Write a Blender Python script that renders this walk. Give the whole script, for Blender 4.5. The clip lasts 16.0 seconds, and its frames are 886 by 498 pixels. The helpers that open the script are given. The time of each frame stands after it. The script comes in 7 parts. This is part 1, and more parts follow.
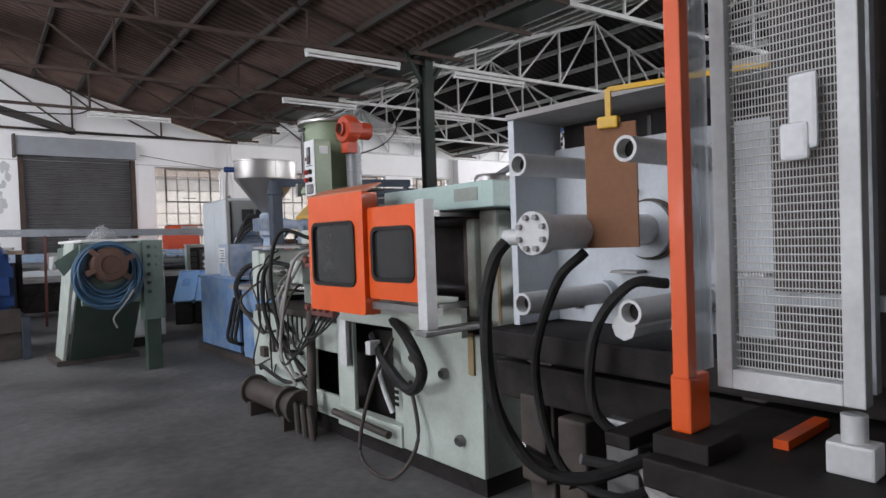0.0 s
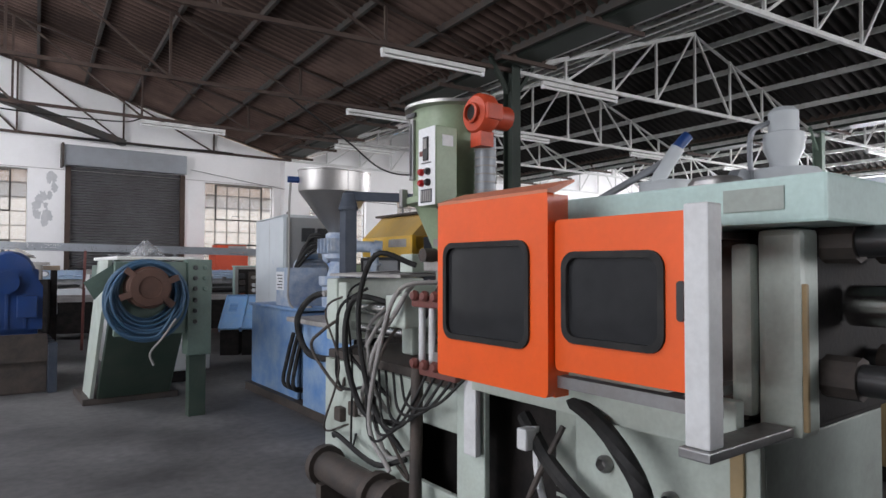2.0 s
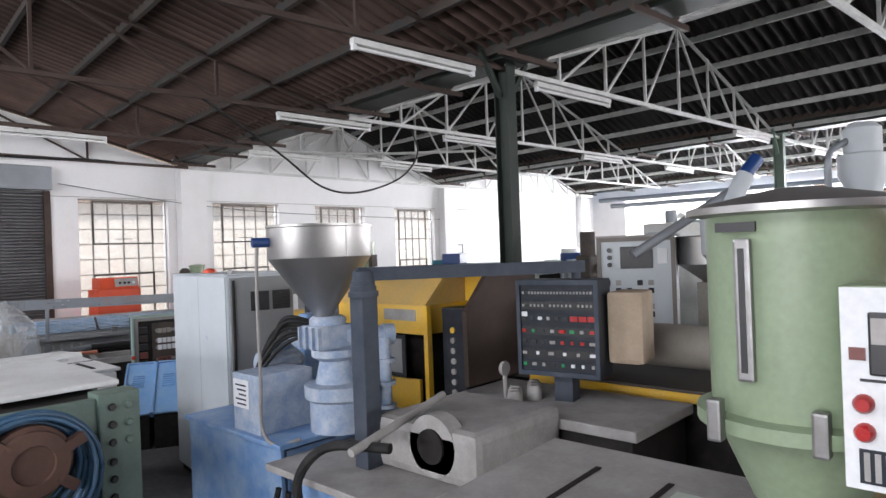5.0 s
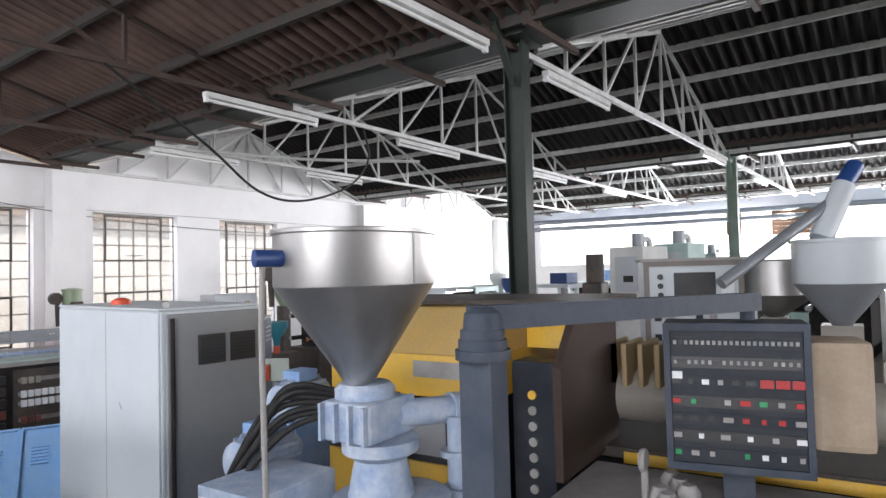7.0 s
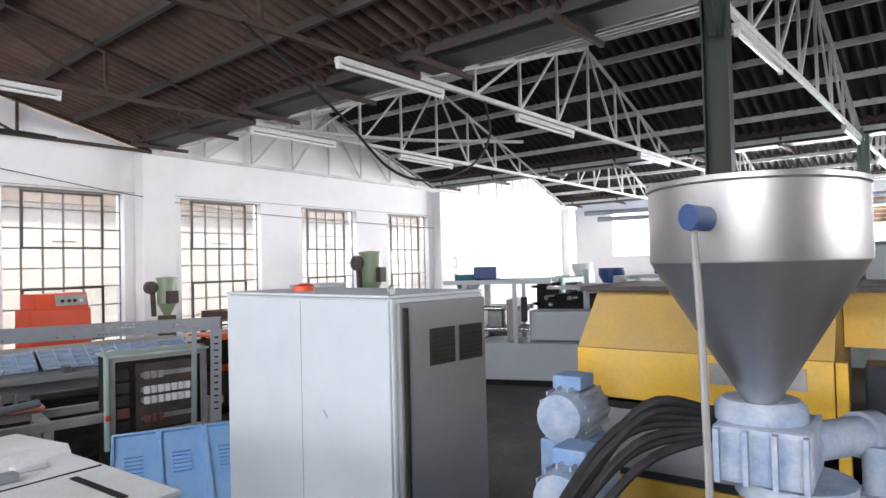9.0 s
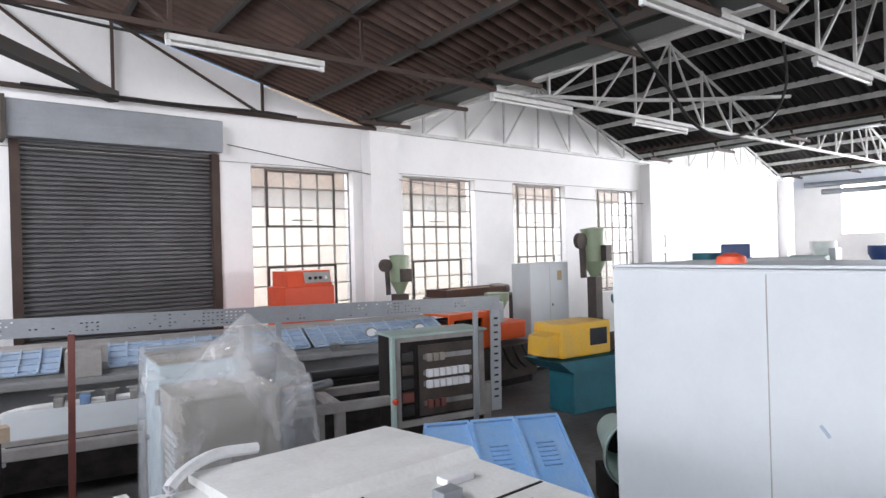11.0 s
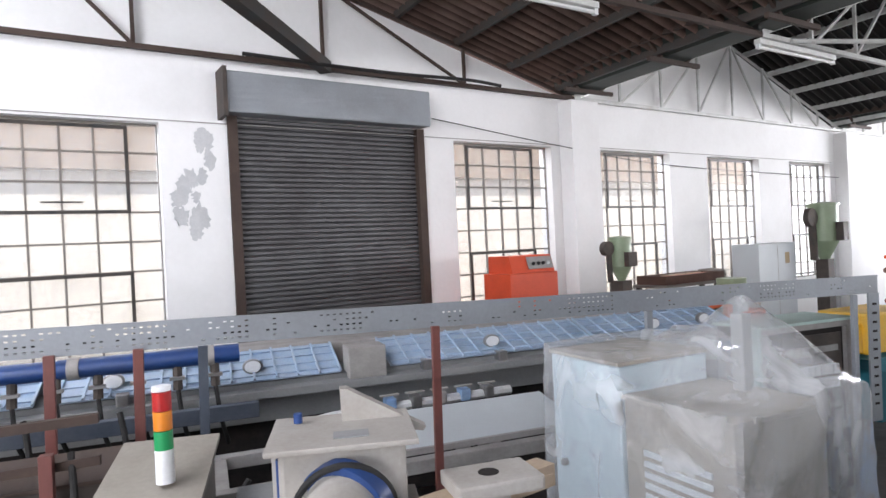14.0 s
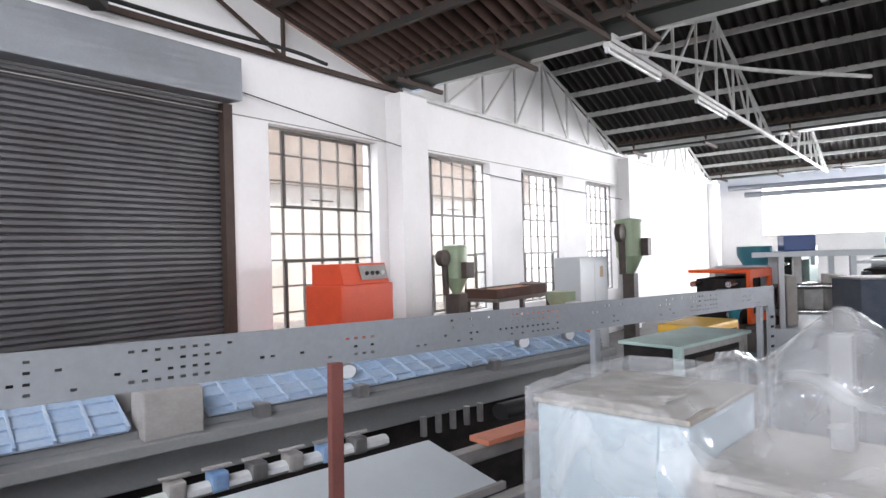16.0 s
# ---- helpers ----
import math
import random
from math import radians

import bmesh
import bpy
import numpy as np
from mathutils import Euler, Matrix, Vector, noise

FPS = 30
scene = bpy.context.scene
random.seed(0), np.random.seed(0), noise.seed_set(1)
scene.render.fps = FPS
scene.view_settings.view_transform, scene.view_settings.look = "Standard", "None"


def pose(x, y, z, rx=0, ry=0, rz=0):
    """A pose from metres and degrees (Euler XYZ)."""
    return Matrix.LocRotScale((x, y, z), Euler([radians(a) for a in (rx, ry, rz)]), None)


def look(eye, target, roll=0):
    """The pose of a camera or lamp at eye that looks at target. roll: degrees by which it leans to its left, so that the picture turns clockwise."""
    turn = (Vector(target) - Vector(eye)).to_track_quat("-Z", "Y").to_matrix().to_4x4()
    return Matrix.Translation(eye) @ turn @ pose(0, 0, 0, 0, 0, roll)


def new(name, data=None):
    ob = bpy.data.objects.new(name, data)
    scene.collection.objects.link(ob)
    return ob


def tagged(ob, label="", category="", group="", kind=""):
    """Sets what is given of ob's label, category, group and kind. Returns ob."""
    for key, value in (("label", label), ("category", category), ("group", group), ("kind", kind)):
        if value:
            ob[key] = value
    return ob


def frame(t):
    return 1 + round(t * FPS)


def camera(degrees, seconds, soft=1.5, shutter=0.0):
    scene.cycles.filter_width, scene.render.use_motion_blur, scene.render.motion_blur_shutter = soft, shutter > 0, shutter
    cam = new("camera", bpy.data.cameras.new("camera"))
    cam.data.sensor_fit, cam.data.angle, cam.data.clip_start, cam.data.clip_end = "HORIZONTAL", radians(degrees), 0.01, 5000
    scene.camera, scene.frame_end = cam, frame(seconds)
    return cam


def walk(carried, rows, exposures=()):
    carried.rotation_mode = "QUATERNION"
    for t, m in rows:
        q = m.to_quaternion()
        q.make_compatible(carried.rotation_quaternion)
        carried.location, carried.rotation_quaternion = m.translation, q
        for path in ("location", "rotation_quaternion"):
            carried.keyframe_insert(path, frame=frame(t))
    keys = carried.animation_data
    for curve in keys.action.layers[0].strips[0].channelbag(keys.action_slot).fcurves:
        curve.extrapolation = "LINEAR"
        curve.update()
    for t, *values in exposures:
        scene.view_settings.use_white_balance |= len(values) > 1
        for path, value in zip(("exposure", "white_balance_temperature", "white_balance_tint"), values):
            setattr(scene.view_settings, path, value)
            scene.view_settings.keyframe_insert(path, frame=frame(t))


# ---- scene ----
cam = camera(70.2, 16.0)
PATH = [
    (0, (0.042, -0.002, 1.279), (1.325, 1.531, 1.24), -2.0),
    (0.5, (0.147, 0.352, 1.283), (1.416, 1.897, 1.236), -1.3),
    (1, (0.235, 0.674, 1.282), (1.489, 2.232, 1.258), -0.6),
    (1.5, (0.298, 0.985, 1.28), (1.528, 2.562, 1.297), -0.1),
    (2, (0.372, 1.322, 1.295), (1.562, 2.929, 1.35), 0.1),
    (2.5, (0.394, 1.746, 1.328), (1.565, 3.365, 1.417), -0.3),
    (3, (0.481, 2.096, 1.449), (1.65, 3.715, 1.545), -0.9),
    (3.5, (0.563, 2.422, 1.603), (1.759, 4.023, 1.683), -1.7),
    (4, (0.625, 2.756, 1.795), (1.886, 4.308, 1.839), -2.3),
    (4.5, (0.689, 3.106, 1.941), (2.038, 4.582, 1.966), -2.5),
    (4.7, (0.689, 3.237, 1.995), (2.083, 4.671, 2.01), -2.4),
    (6.8, (1.242, 5.13, 2.059), (2.92, 6.217, 2.118), -1.4),
    (7, (1.267, 5.249, 2.052), (2.949, 6.328, 2.121), -1.5),
    (7.5, (1.274, 5.568, 2.061), (2.958, 6.644, 2.146), -1.1),
    (8, (1.277, 5.894, 2.049), (2.953, 6.982, 2.13), -0.8),
    (8.2, (1.316, 6.024, 2.03), (2.985, 7.122, 2.114), -0.9),
    (10.3, (1.093, 7.446, 2.008), (2.522, 8.845, 1.987), -2.2),
    (10.5, (1.125, 7.596, 1.983), (2.511, 9.038, 1.976), -2.3),
    (11, (0.977, 7.919, 1.978), (2.265, 9.449, 1.982), -1.6),
    (11.5, (0.785, 8.198, 1.948), (1.975, 9.806, 1.962), -1.0),
    (12, (0.492, 8.514, 1.942), (1.606, 10.175, 1.948), -1.0),
    (12.5, (0.338, 8.8, 1.926), (1.381, 10.507, 1.924), -1.7),
    (13, (0.211, 9.143, 1.904), (1.226, 10.866, 1.897), -2.5),
    (13.5, (0.131, 9.472, 1.896), (1.167, 11.182, 1.888), -2.8),
    (14, (0.091, 9.783, 1.907), (1.182, 11.46, 1.9), -2.8),
    (14.5, (0.039, 10.104, 1.909), (1.225, 11.714, 1.914), -2.7),
    (15, (0.049, 10.487, 1.864), (1.376, 11.983, 1.889), -3.1),
    (15.5, (0.285, 10.733, 1.782), (1.738, 12.106, 1.817), -2.8),
    (16, (0.437, 11.027, 1.833), (2.039, 12.225, 1.848), -1.6),
]
walk(cam, [(t, look(eye, target, roll)) for t, eye, target, roll in PATH], exposures=[(t, stops, 6350, 10) for t, stops in ((0.0, -0.25), (2.5, -0.22), (4.5, 0.02), (7.0, 0.26), (8.0, 0.28), (10.5, 0.34), (12.5, 0.32), (14.0, 0.3), (16.0, 0.42))])

# ---- light ----
world = bpy.data.worlds.new("sky")
scene.world = world
world.use_nodes = True
wn = world.node_tree.nodes
sky = wn.new("ShaderNodeTexSky")
sky.sky_type = "NISHITA"
sky.sun_disc = False
sky.sun_elevation = radians(50)
sky.sun_rotation = radians(158)
wn["Background"].inputs["Strength"].default_value = 0.15
world.node_tree.links.new(sky.outputs[0], wn["Background"].inputs["Color"])

sun = new("sun", bpy.data.lights.new("sun", "SUN"))
sun.data.energy, sun.data.angle, sun.data.color = 4.0, radians(2), (1.0, 0.97, 0.92)
sun.matrix_world = look((12, -30, 40), (0, 0, 0))


def window_light(name, eye, target, w, h, watts, tint=(0.985, 0.965, 1.0)):
    """Sky light at an opening of the building; some openings are unseen and added."""
    lamp = new(name, bpy.data.lights.new(name, "AREA"))
    lamp.data.shape, lamp.data.size, lamp.data.size_y = "RECTANGLE", w, h
    lamp.data.energy, lamp.data.color = watts, tint
    lamp.matrix_world = look(eye, target)
    return lamp


for wx, ww in ((0.33, 1.65), (5.46, 1.65), (8.09, 1.65), (10.72, 1.6), (13.37, 1.6)):
    window_light("window_skylight", (wx, 17.9, 4.5), (wx, 14.6, 1.2), ww, 1.4, 130)
# fill lamp behind the opening added in the east wall
window_light("east_fill_light", (23.85, 9, 2.95), (10, 13, 4.1), 12, 1.5, 2300)
# fill lamps in unseen openings added to the south and west walls
window_light("south_fill_light", (12, -8.4, 2.4), (10, 8, 4.6), 12, 2.6, 1400)
window_light("west_fill_light", (-8.9, 4, 2.4), (1, 10, 4.5), 8, 2.3, 720)
# daylight through the unseen glazed roof strip of the first bay
window_light("roof_skylight", (-3.2, 11.6, 5.6), (1.2, 12.2, 2.0), 5.5, 2.2, 430)
# second roof lamp, added as fill over the southern machines
window_light("roof_skylight", (-3.6, 3.4, 5.6), (1.0, 4.4, 1.8), 5.5, 2.2, 250)

# ---- materials ----
def mat(name, base, rough=0.6, metal=0.0, dirt=None, dirt_amount=0.3, scale=3.0, bump=0.15, fine=60.0, vary=0.12, coat=0.0, spec=None):
    """Painted or bare surface: two scales of tone variation, dirt patches and fine relief."""
    m = bpy.data.materials.new(name)
    m.use_nodes = True
    nt, b = m.node_tree, m.node_tree.nodes["Principled BSDF"]
    tc = nt.nodes.new("ShaderNodeTexCoord")
    oi = nt.nodes.new("ShaderNodeObjectInfo")
    shift = nt.nodes.new("ShaderNodeVectorMath")
    shift.operation = "MULTIPLY_ADD"
    shift.inputs[1].default_value = (1, 1, 1)
    nt.links.new(tc.outputs["Object"], shift.inputs[0])
    mul = nt.nodes.new("ShaderNodeMath")
    mul.operation = "MULTIPLY"
    mul.inputs[1].default_value = 37.0
    nt.links.new(oi.outputs["Random"], mul.inputs[0])
    nt.links.new(mul.outputs[0], shift.inputs[2])
    n1 = nt.nodes.new("ShaderNodeTexNoise")
    n1.inputs["Scale"].default_value, n1.inputs["Detail"].default_value, n1.inputs["Roughness"].default_value = scale, 6, 0.62
    n2 = nt.nodes.new("ShaderNodeTexNoise")
    n2.inputs["Scale"].default_value, n2.inputs["Detail"].default_value = fine, 3
    nt.links.new(shift.outputs[0], n1.inputs["Vector"])
    nt.links.new(shift.outputs[0], n2.inputs["Vector"])
    ramp = nt.nodes.new("ShaderNodeValToRGB")
    ramp.color_ramp.elements[0].position, ramp.color_ramp.elements[1].position = 0.5 - dirt_amount * 0.35, 0.72
    d = dirt or tuple(c * 0.45 for c in base)
    ramp.color_ramp.elements[0].color = (0, 0, 0, 1)
    ramp.color_ramp.elements[1].color = (1, 1, 1, 1)
    nt.links.new(n1.outputs["Fac"], ramp.inputs["Fac"])
    mixd = nt.nodes.new("ShaderNodeMix")
    mixd.data_type = "RGBA"
    mixd.inputs["A"].default_value, mixd.inputs["B"].default_value = (*base, 1), (*d, 1)
    fac = nt.nodes.new("ShaderNodeMath")
    fac.operation = "MULTIPLY"
    fac.inputs[1].default_value = dirt_amount
    nt.links.new(ramp.outputs["Color"], fac.inputs[0])
    nt.links.new(fac.outputs[0], mixd.inputs["Factor"])
    hsv = nt.nodes.new("ShaderNodeHueSaturation")
    mr = nt.nodes.new("ShaderNodeMapRange")
    mr.inputs["To Min"].default_value, mr.inputs["To Max"].default_value = 1 - vary, 1 + vary
    nt.links.new(n2.outputs["Fac"], mr.inputs["Value"])
    nt.links.new(mr.outputs[0], hsv.inputs["Value"])
    nt.links.new(mixd.outputs["Result"], hsv.inputs["Color"])
    nt.links.new(hsv.outputs["Color"], b.inputs["Base Color"])
    rr = nt.nodes.new("ShaderNodeMapRange")
    rr.inputs["To Min"].default_value, rr.inputs["To Max"].default_value = max(0.04, rough - 0.15), min(1.0, rough + 0.15)
    nt.links.new(n1.outputs["Fac"], rr.inputs["Value"])
    nt.links.new(rr.outputs[0], b.inputs["Roughness"])
    b.inputs["Metallic"].default_value = metal
    b.inputs["Coat Weight"].default_value = coat
    if bump:
        bp = nt.nodes.new("ShaderNodeBump")
        bp.inputs["Strength"].default_value, bp.inputs["Distance"].default_value = bump, 0.004
        nt.links.new(n2.outputs["Fac"], bp.inputs["Height"])
        nt.links.new(bp.outputs["Normal"], b.inputs["Normal"])
    return m


def glow(name, color, strength):
    m = bpy.data.materials.new(name)
    m.use_nodes = True
    b = m.node_tree.nodes["Principled BSDF"]
    b.inputs["Base Color"].default_value = (*color, 1)
    b.inputs["Emission Color"].default_value = (*color, 1)
    b.inputs["Emission Strength"].default_value = strength
    return m


def glass_mat(name, tint, rough, alpha):
    m = bpy.data.materials.new(name)
    m.use_nodes = True
    nt, b = m.node_tree, m.node_tree.nodes["Principled BSDF"]
    b.inputs["Base Color"].default_value = (*tint, 1)
    b.inputs["Roughness"].default_value = rough
    tr = nt.nodes.new("ShaderNodeBsdfTransparent")
    tr.inputs["Color"].default_value = (*tint, 1)
    mix = nt.nodes.new("ShaderNodeMixShader")
    nz = nt.nodes.new("ShaderNodeTexNoise")
    nz.inputs["Scale"].default_value, nz.inputs["Detail"].default_value = 5, 5
    mr = nt.nodes.new("ShaderNodeMapRange")
    mr.inputs["To Min"].default_value, mr.inputs["To Max"].default_value = max(0, alpha - 0.12), min(1, alpha + 0.12)
    nt.links.new(nz.outputs["Fac"], mr.inputs["Value"])
    nt.links.new(mr.outputs[0], mix.inputs["Fac"])
    nt.links.new(tr.outputs[0], mix.inputs[1])
    nt.links.new(b.outputs[0], mix.inputs[2])
    nt.links.new(mix.outputs[0], nt.nodes["Material Output"].inputs["Surface"])
    return m


M = {
    "floor": mat("concrete_floor", (0.045, 0.043, 0.043), 0.65, dirt=(0.20, 0.195, 0.19), dirt_amount=0.8, scale=1.5, bump=0.5, fine=16, vary=0.4),
    "wall": mat("white_wall_paint", (0.86, 0.855, 0.85), 0.8, dirt=(0.62, 0.60, 0.57), dirt_amount=0.25, scale=1.1, bump=0.3, fine=18, vary=0.03),
    "roof": mat("dark_roof_sheet", (0.06, 0.055, 0.053), 0.75, dirt=(0.02, 0.018, 0.017), dirt_amount=0.7, scale=1.2, bump=0.2, vary=0.2),
    "roof_brown": mat("brown_sooty_shaded_rib_sheet", (0.22, 0.15, 0.125), 0.75, dirt=(0.045, 0.034, 0.03), dirt_amount=0.7, scale=1.2, bump=0.2, vary=0.2),
    "muntin": mat("grey_window_bar", (0.22, 0.2, 0.18), 0.6, dirt=(0.12, 0.09, 0.07), dirt_amount=0.5, scale=6),
    "steel_w": mat("white_steel_paint", (0.70, 0.71, 0.69), 0.5, dirt=(0.25, 0.22, 0.19), dirt_amount=0.45, scale=5),
    "steel_d": mat("dark_steel_paint", (0.05, 0.052, 0.05), 0.55, dirt=(0.10, 0.06, 0.045), dirt_amount=0.5, scale=4),
    "steel_br": mat("brown_steel_paint", (0.06, 0.042, 0.036), 0.6, dirt=(0.12, 0.09, 0.07), dirt_amount=0.4, scale=4),
    "gutter": mat("dark_green_gutter", (0.03, 0.04, 0.033), 0.5, dirt=(0.06, 0.065, 0.057), dirt_amount=0.5, scale=2),
    "shutter": mat("grey_shutter_steel", (0.12, 0.12, 0.125), 0.5, metal=0.3, dirt=(0.06, 0.05, 0.05), dirt_amount=0.5, scale=2),
    "galv": mat("galvanised_steel", (0.30, 0.32, 0.345), 0.5, metal=0.4, dirt=(0.22, 0.225, 0.23), dirt_amount=0.5, scale=3, vary=0.1),
    "black_frame": mat("black_window_steel", (0.03, 0.03, 0.03), 0.5, dirt=(0.16, 0.12, 0.09), dirt_amount=0.4, scale=6),
    "pale_green": mat("pale_green_machine_paint", (0.50, 0.56, 0.50), 0.42, dirt=(0.20, 0.19, 0.15), dirt_amount=0.42, scale=3.2, bump=0.08),
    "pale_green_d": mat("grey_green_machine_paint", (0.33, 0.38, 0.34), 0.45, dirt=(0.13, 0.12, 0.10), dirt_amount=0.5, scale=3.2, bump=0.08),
    "orange": mat("orange_door_paint", (0.78, 0.098, 0.006), 0.42, dirt=(0.50, 0.07, 0.006), dirt_amount=0.35, scale=4, bump=0.05, vary=0.05, coat=0.15),
    "orange_pale": mat("faded_orange_paint", (0.62, 0.20, 0.11), 0.5, dirt=(0.42, 0.2, 0.13), dirt_amount=0.5, scale=7, bump=0.05),
    "red_orange": mat("red_orange_casting", (0.56, 0.065, 0.02), 0.5, dirt=(0.25, 0.05, 0.03), dirt_amount=0.5, scale=9, bump=0.2),
    "green_dryer": mat("sage_green_paint", (0.27, 0.34, 0.22), 0.42, dirt=(0.15, 0.18, 0.12), dirt_amount=0.4, scale=4, bump=0.05),
    "green_dark": mat("dark_green_paint", (0.035, 0.06, 0.045), 0.5, dirt=(0.09, 0.1, 0.08), dirt_amount=0.5, scale=4),
    "green_mid": mat("machine_green_paint", (0.13, 0.19, 0.155), 0.48, dirt=(0.06, 0.07, 0.06), dirt_amount=0.5, scale=5),
    "blue": mat("worn_blue_paint", (0.06, 0.19, 0.46), 0.5, dirt=(0.34, 0.43, 0.52), dirt_amount=0.8, scale=7, bump=0.15),
    "blue_grimy": mat("grimy_blue_grey_paint", (0.13, 0.22, 0.38), 0.6, dirt=(0.50, 0.53, 0.56), dirt_amount=0.9, scale=11, bump=0.5),
    "blue_sky": mat("sky_blue_sheet_paint", (0.22, 0.45, 0.80), 0.42, dirt=(0.42, 0.56, 0.72), dirt_amount=0.6, scale=5, bump=0.1),
    "blue_deep": mat("deep_blue_paint", (0.012, 0.05, 0.19), 0.42, dirt=(0.05, 0.06, 0.1), dirt_amount=0.4, scale=4),
    "blue_pale": mat("dusty_pale_blue_paint", (0.30, 0.42, 0.58), 0.55, dirt=(0.50, 0.53, 0.55), dirt_amount=0.6, scale=5, bump=0.2),
    "blue_hose": mat("blue_hose_rubber", (0.035, 0.10, 0.19), 0.5, dirt=(0.10, 0.15, 0.19), dirt_amount=0.5, scale=9),
    "stainless": mat("brushed_stainless", (0.50, 0.49, 0.48), 0.42, metal=0.95, dirt=(0.42, 0.40, 0.38), dirt_amount=0.5, scale=3, bump=0.04, vary=0.06),
    "chrome": mat("chromed_bar", (0.6, 0.6, 0.6), 0.2, metal=1.0, dirt=(0.3, 0.28, 0.26), dirt_amount=0.5, scale=5, bump=0.05),
    "steel": mat("bare_steel", (0.33, 0.33, 0.33), 0.42, metal=0.8, dirt=(0.12, 0.09, 0.07), dirt_amount=0.5, scale=6),
    "cast": mat("grimy_cast_iron", (0.055, 0.05, 0.048), 0.6, metal=0.2, dirt=(0.14, 0.11, 0.09), dirt_amount=0.6, scale=7, bump=0.3),
    "platen": mat("pale_platen_paint", (0.58, 0.62, 0.66), 0.4, dirt=(0.33, 0.33, 0.33), dirt_amount=0.4, scale=2.5, bump=0.06),
    "tube_w": mat("white_pipe_paint", (0.66, 0.67, 0.67), 0.4, dirt=(0.34, 0.32, 0.30), dirt_amount=0.4, scale=5, bump=0.06),
    "rubber": mat("black_rubber", (0.016, 0.016, 0.016), 0.6, dirt=(0.07, 0.066, 0.062), dirt_amount=0.4, scale=12),
    "black": mat("black_plastic", (0.015, 0.015, 0.016), 0.4, dirt=(0.05, 0.05, 0.05), dirt_amount=0.4, scale=9),
    "cardboard": mat("brown_board", (0.26, 0.125, 0.065), 0.8, dirt=(0.2, 0.09, 0.045), dirt_amount=0.3, scale=4),
    "yellow": mat("yellow_paint", (0.82, 0.47, 0.015), 0.45, dirt=(0.50, 0.40, 0.22), dirt_amount=0.5, scale=3, bump=0.08),
    "yellow_d": mat("ochre_dusty_paint", (0.34, 0.24, 0.11), 0.55, dirt=(0.26, 0.21, 0.14), dirt_amount=0.5, scale=4),
    "grey_cab": mat("dusty_grey_paint", (0.22, 0.23, 0.235), 0.6, dirt=(0.32, 0.31, 0.30), dirt_amount=0.6, scale=3, bump=0.08),
    "pale_cab": mat("pale_grey_cabinet_paint", (0.54, 0.58, 0.60), 0.5, dirt=(0.40, 0.42, 0.44), dirt_amount=0.4, scale=1.6, bump=0.05, vary=0.03),
    "post_grey": mat("slate_grey_paint", (0.045, 0.056, 0.078), 0.55, dirt=(0.11, 0.12, 0.135), dirt_amount=0.5, scale=6),
    "dusty": mat("dust_covered_metal", (0.38, 0.365, 0.35), 0.75, dirt=(0.17, 0.155, 0.14), dirt_amount=0.6, scale=5, bump=0.2),
    "white_top": mat("dusty_white_paint", (0.76, 0.77, 0.75), 0.55, dirt=(0.38, 0.36, 0.33), dirt_amount=0.45, scale=2.2, bump=0.08),
    "cab_brown": mat("brown_grey_paint", (0.20, 0.18, 0.16), 0.6, dirt=(0.10, 0.085, 0.07), dirt_amount=0.5, scale=4),
    "cream": mat("dusty_cream_paint", (0.38, 0.36, 0.33), 0.6, dirt=(0.24, 0.21, 0.18), dirt_amount=0.5, scale=5, bump=0.2),
    "beige": mat("beige_paint", (0.32, 0.295, 0.255), 0.55, dirt=(0.18, 0.155, 0.13), dirt_amount=0.55, scale=3),
    "red": mat("orange_red_paint", (0.68, 0.085, 0.03), 0.5, dirt=(0.4, 0.05, 0.03), dirt_amount=0.3, scale=4),
    "maroon": mat("maroon_post_paint", (0.17, 0.055, 0.045), 0.5, dirt=(0.08, 0.04, 0.035), dirt_amount=0.4, scale=6),
    "teal": mat("teal_paint", (0.02, 0.16, 0.21), 0.5, dirt=(0.03, 0.07, 0.09), dirt_amount=0.4, scale=5),
    "ice": mat("pale_ice_blue_paint", (0.47, 0.57, 0.62), 0.5, dirt=(0.36, 0.42, 0.45), dirt_amount=0.4, scale=4),
    "mint": mat("mint_paint", (0.42, 0.56, 0.52), 0.5, dirt=(0.3, 0.36, 0.33), dirt_amount=0.4, scale=4),
    "wood": mat("raw_timber", (0.42, 0.33, 0.24), 0.8, dirt=(0.26, 0.2, 0.14), dirt_amount=0.5, scale=8, bump=0.3),
    # near-black puts the shade of gaps, interiors and undersides into colour; also dark parts
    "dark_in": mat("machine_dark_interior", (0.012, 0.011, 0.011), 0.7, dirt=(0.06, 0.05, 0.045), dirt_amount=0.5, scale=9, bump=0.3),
    "panel": mat("dark_panel_enamel", (0.022, 0.026, 0.034), 0.45, dirt=(0.06, 0.065, 0.07), dirt_amount=0.5, scale=7),
    "green_pale_col": mat("pale_green_column_paint", (0.22, 0.30, 0.24), 0.5, dirt=(0.10, 0.12, 0.10), dirt_amount=0.4, scale=4),
    "timber_shutter": mat("brown_timber_shutter", (0.30, 0.17, 0.10), 0.7, dirt=(0.18, 0.10, 0.06), dirt_amount=0.5, scale=6),
    "roof_rust": mat("rusty_far_roof", (0.36, 0.26, 0.18), 0.85, dirt=(0.22, 0.15, 0.10), dirt_amount=0.6, scale=1.5),
    "rust": mat("rusty_brown_iron", (0.11, 0.055, 0.038), 0.7, dirt=(0.05, 0.03, 0.025), dirt_amount=0.5, scale=8, bump=0.3),
    "yellow_dusty": mat("dusty_tan_yellow_paint", (0.66, 0.42, 0.10), 0.55, dirt=(0.44, 0.35, 0.22), dirt_amount=0.6, scale=4),
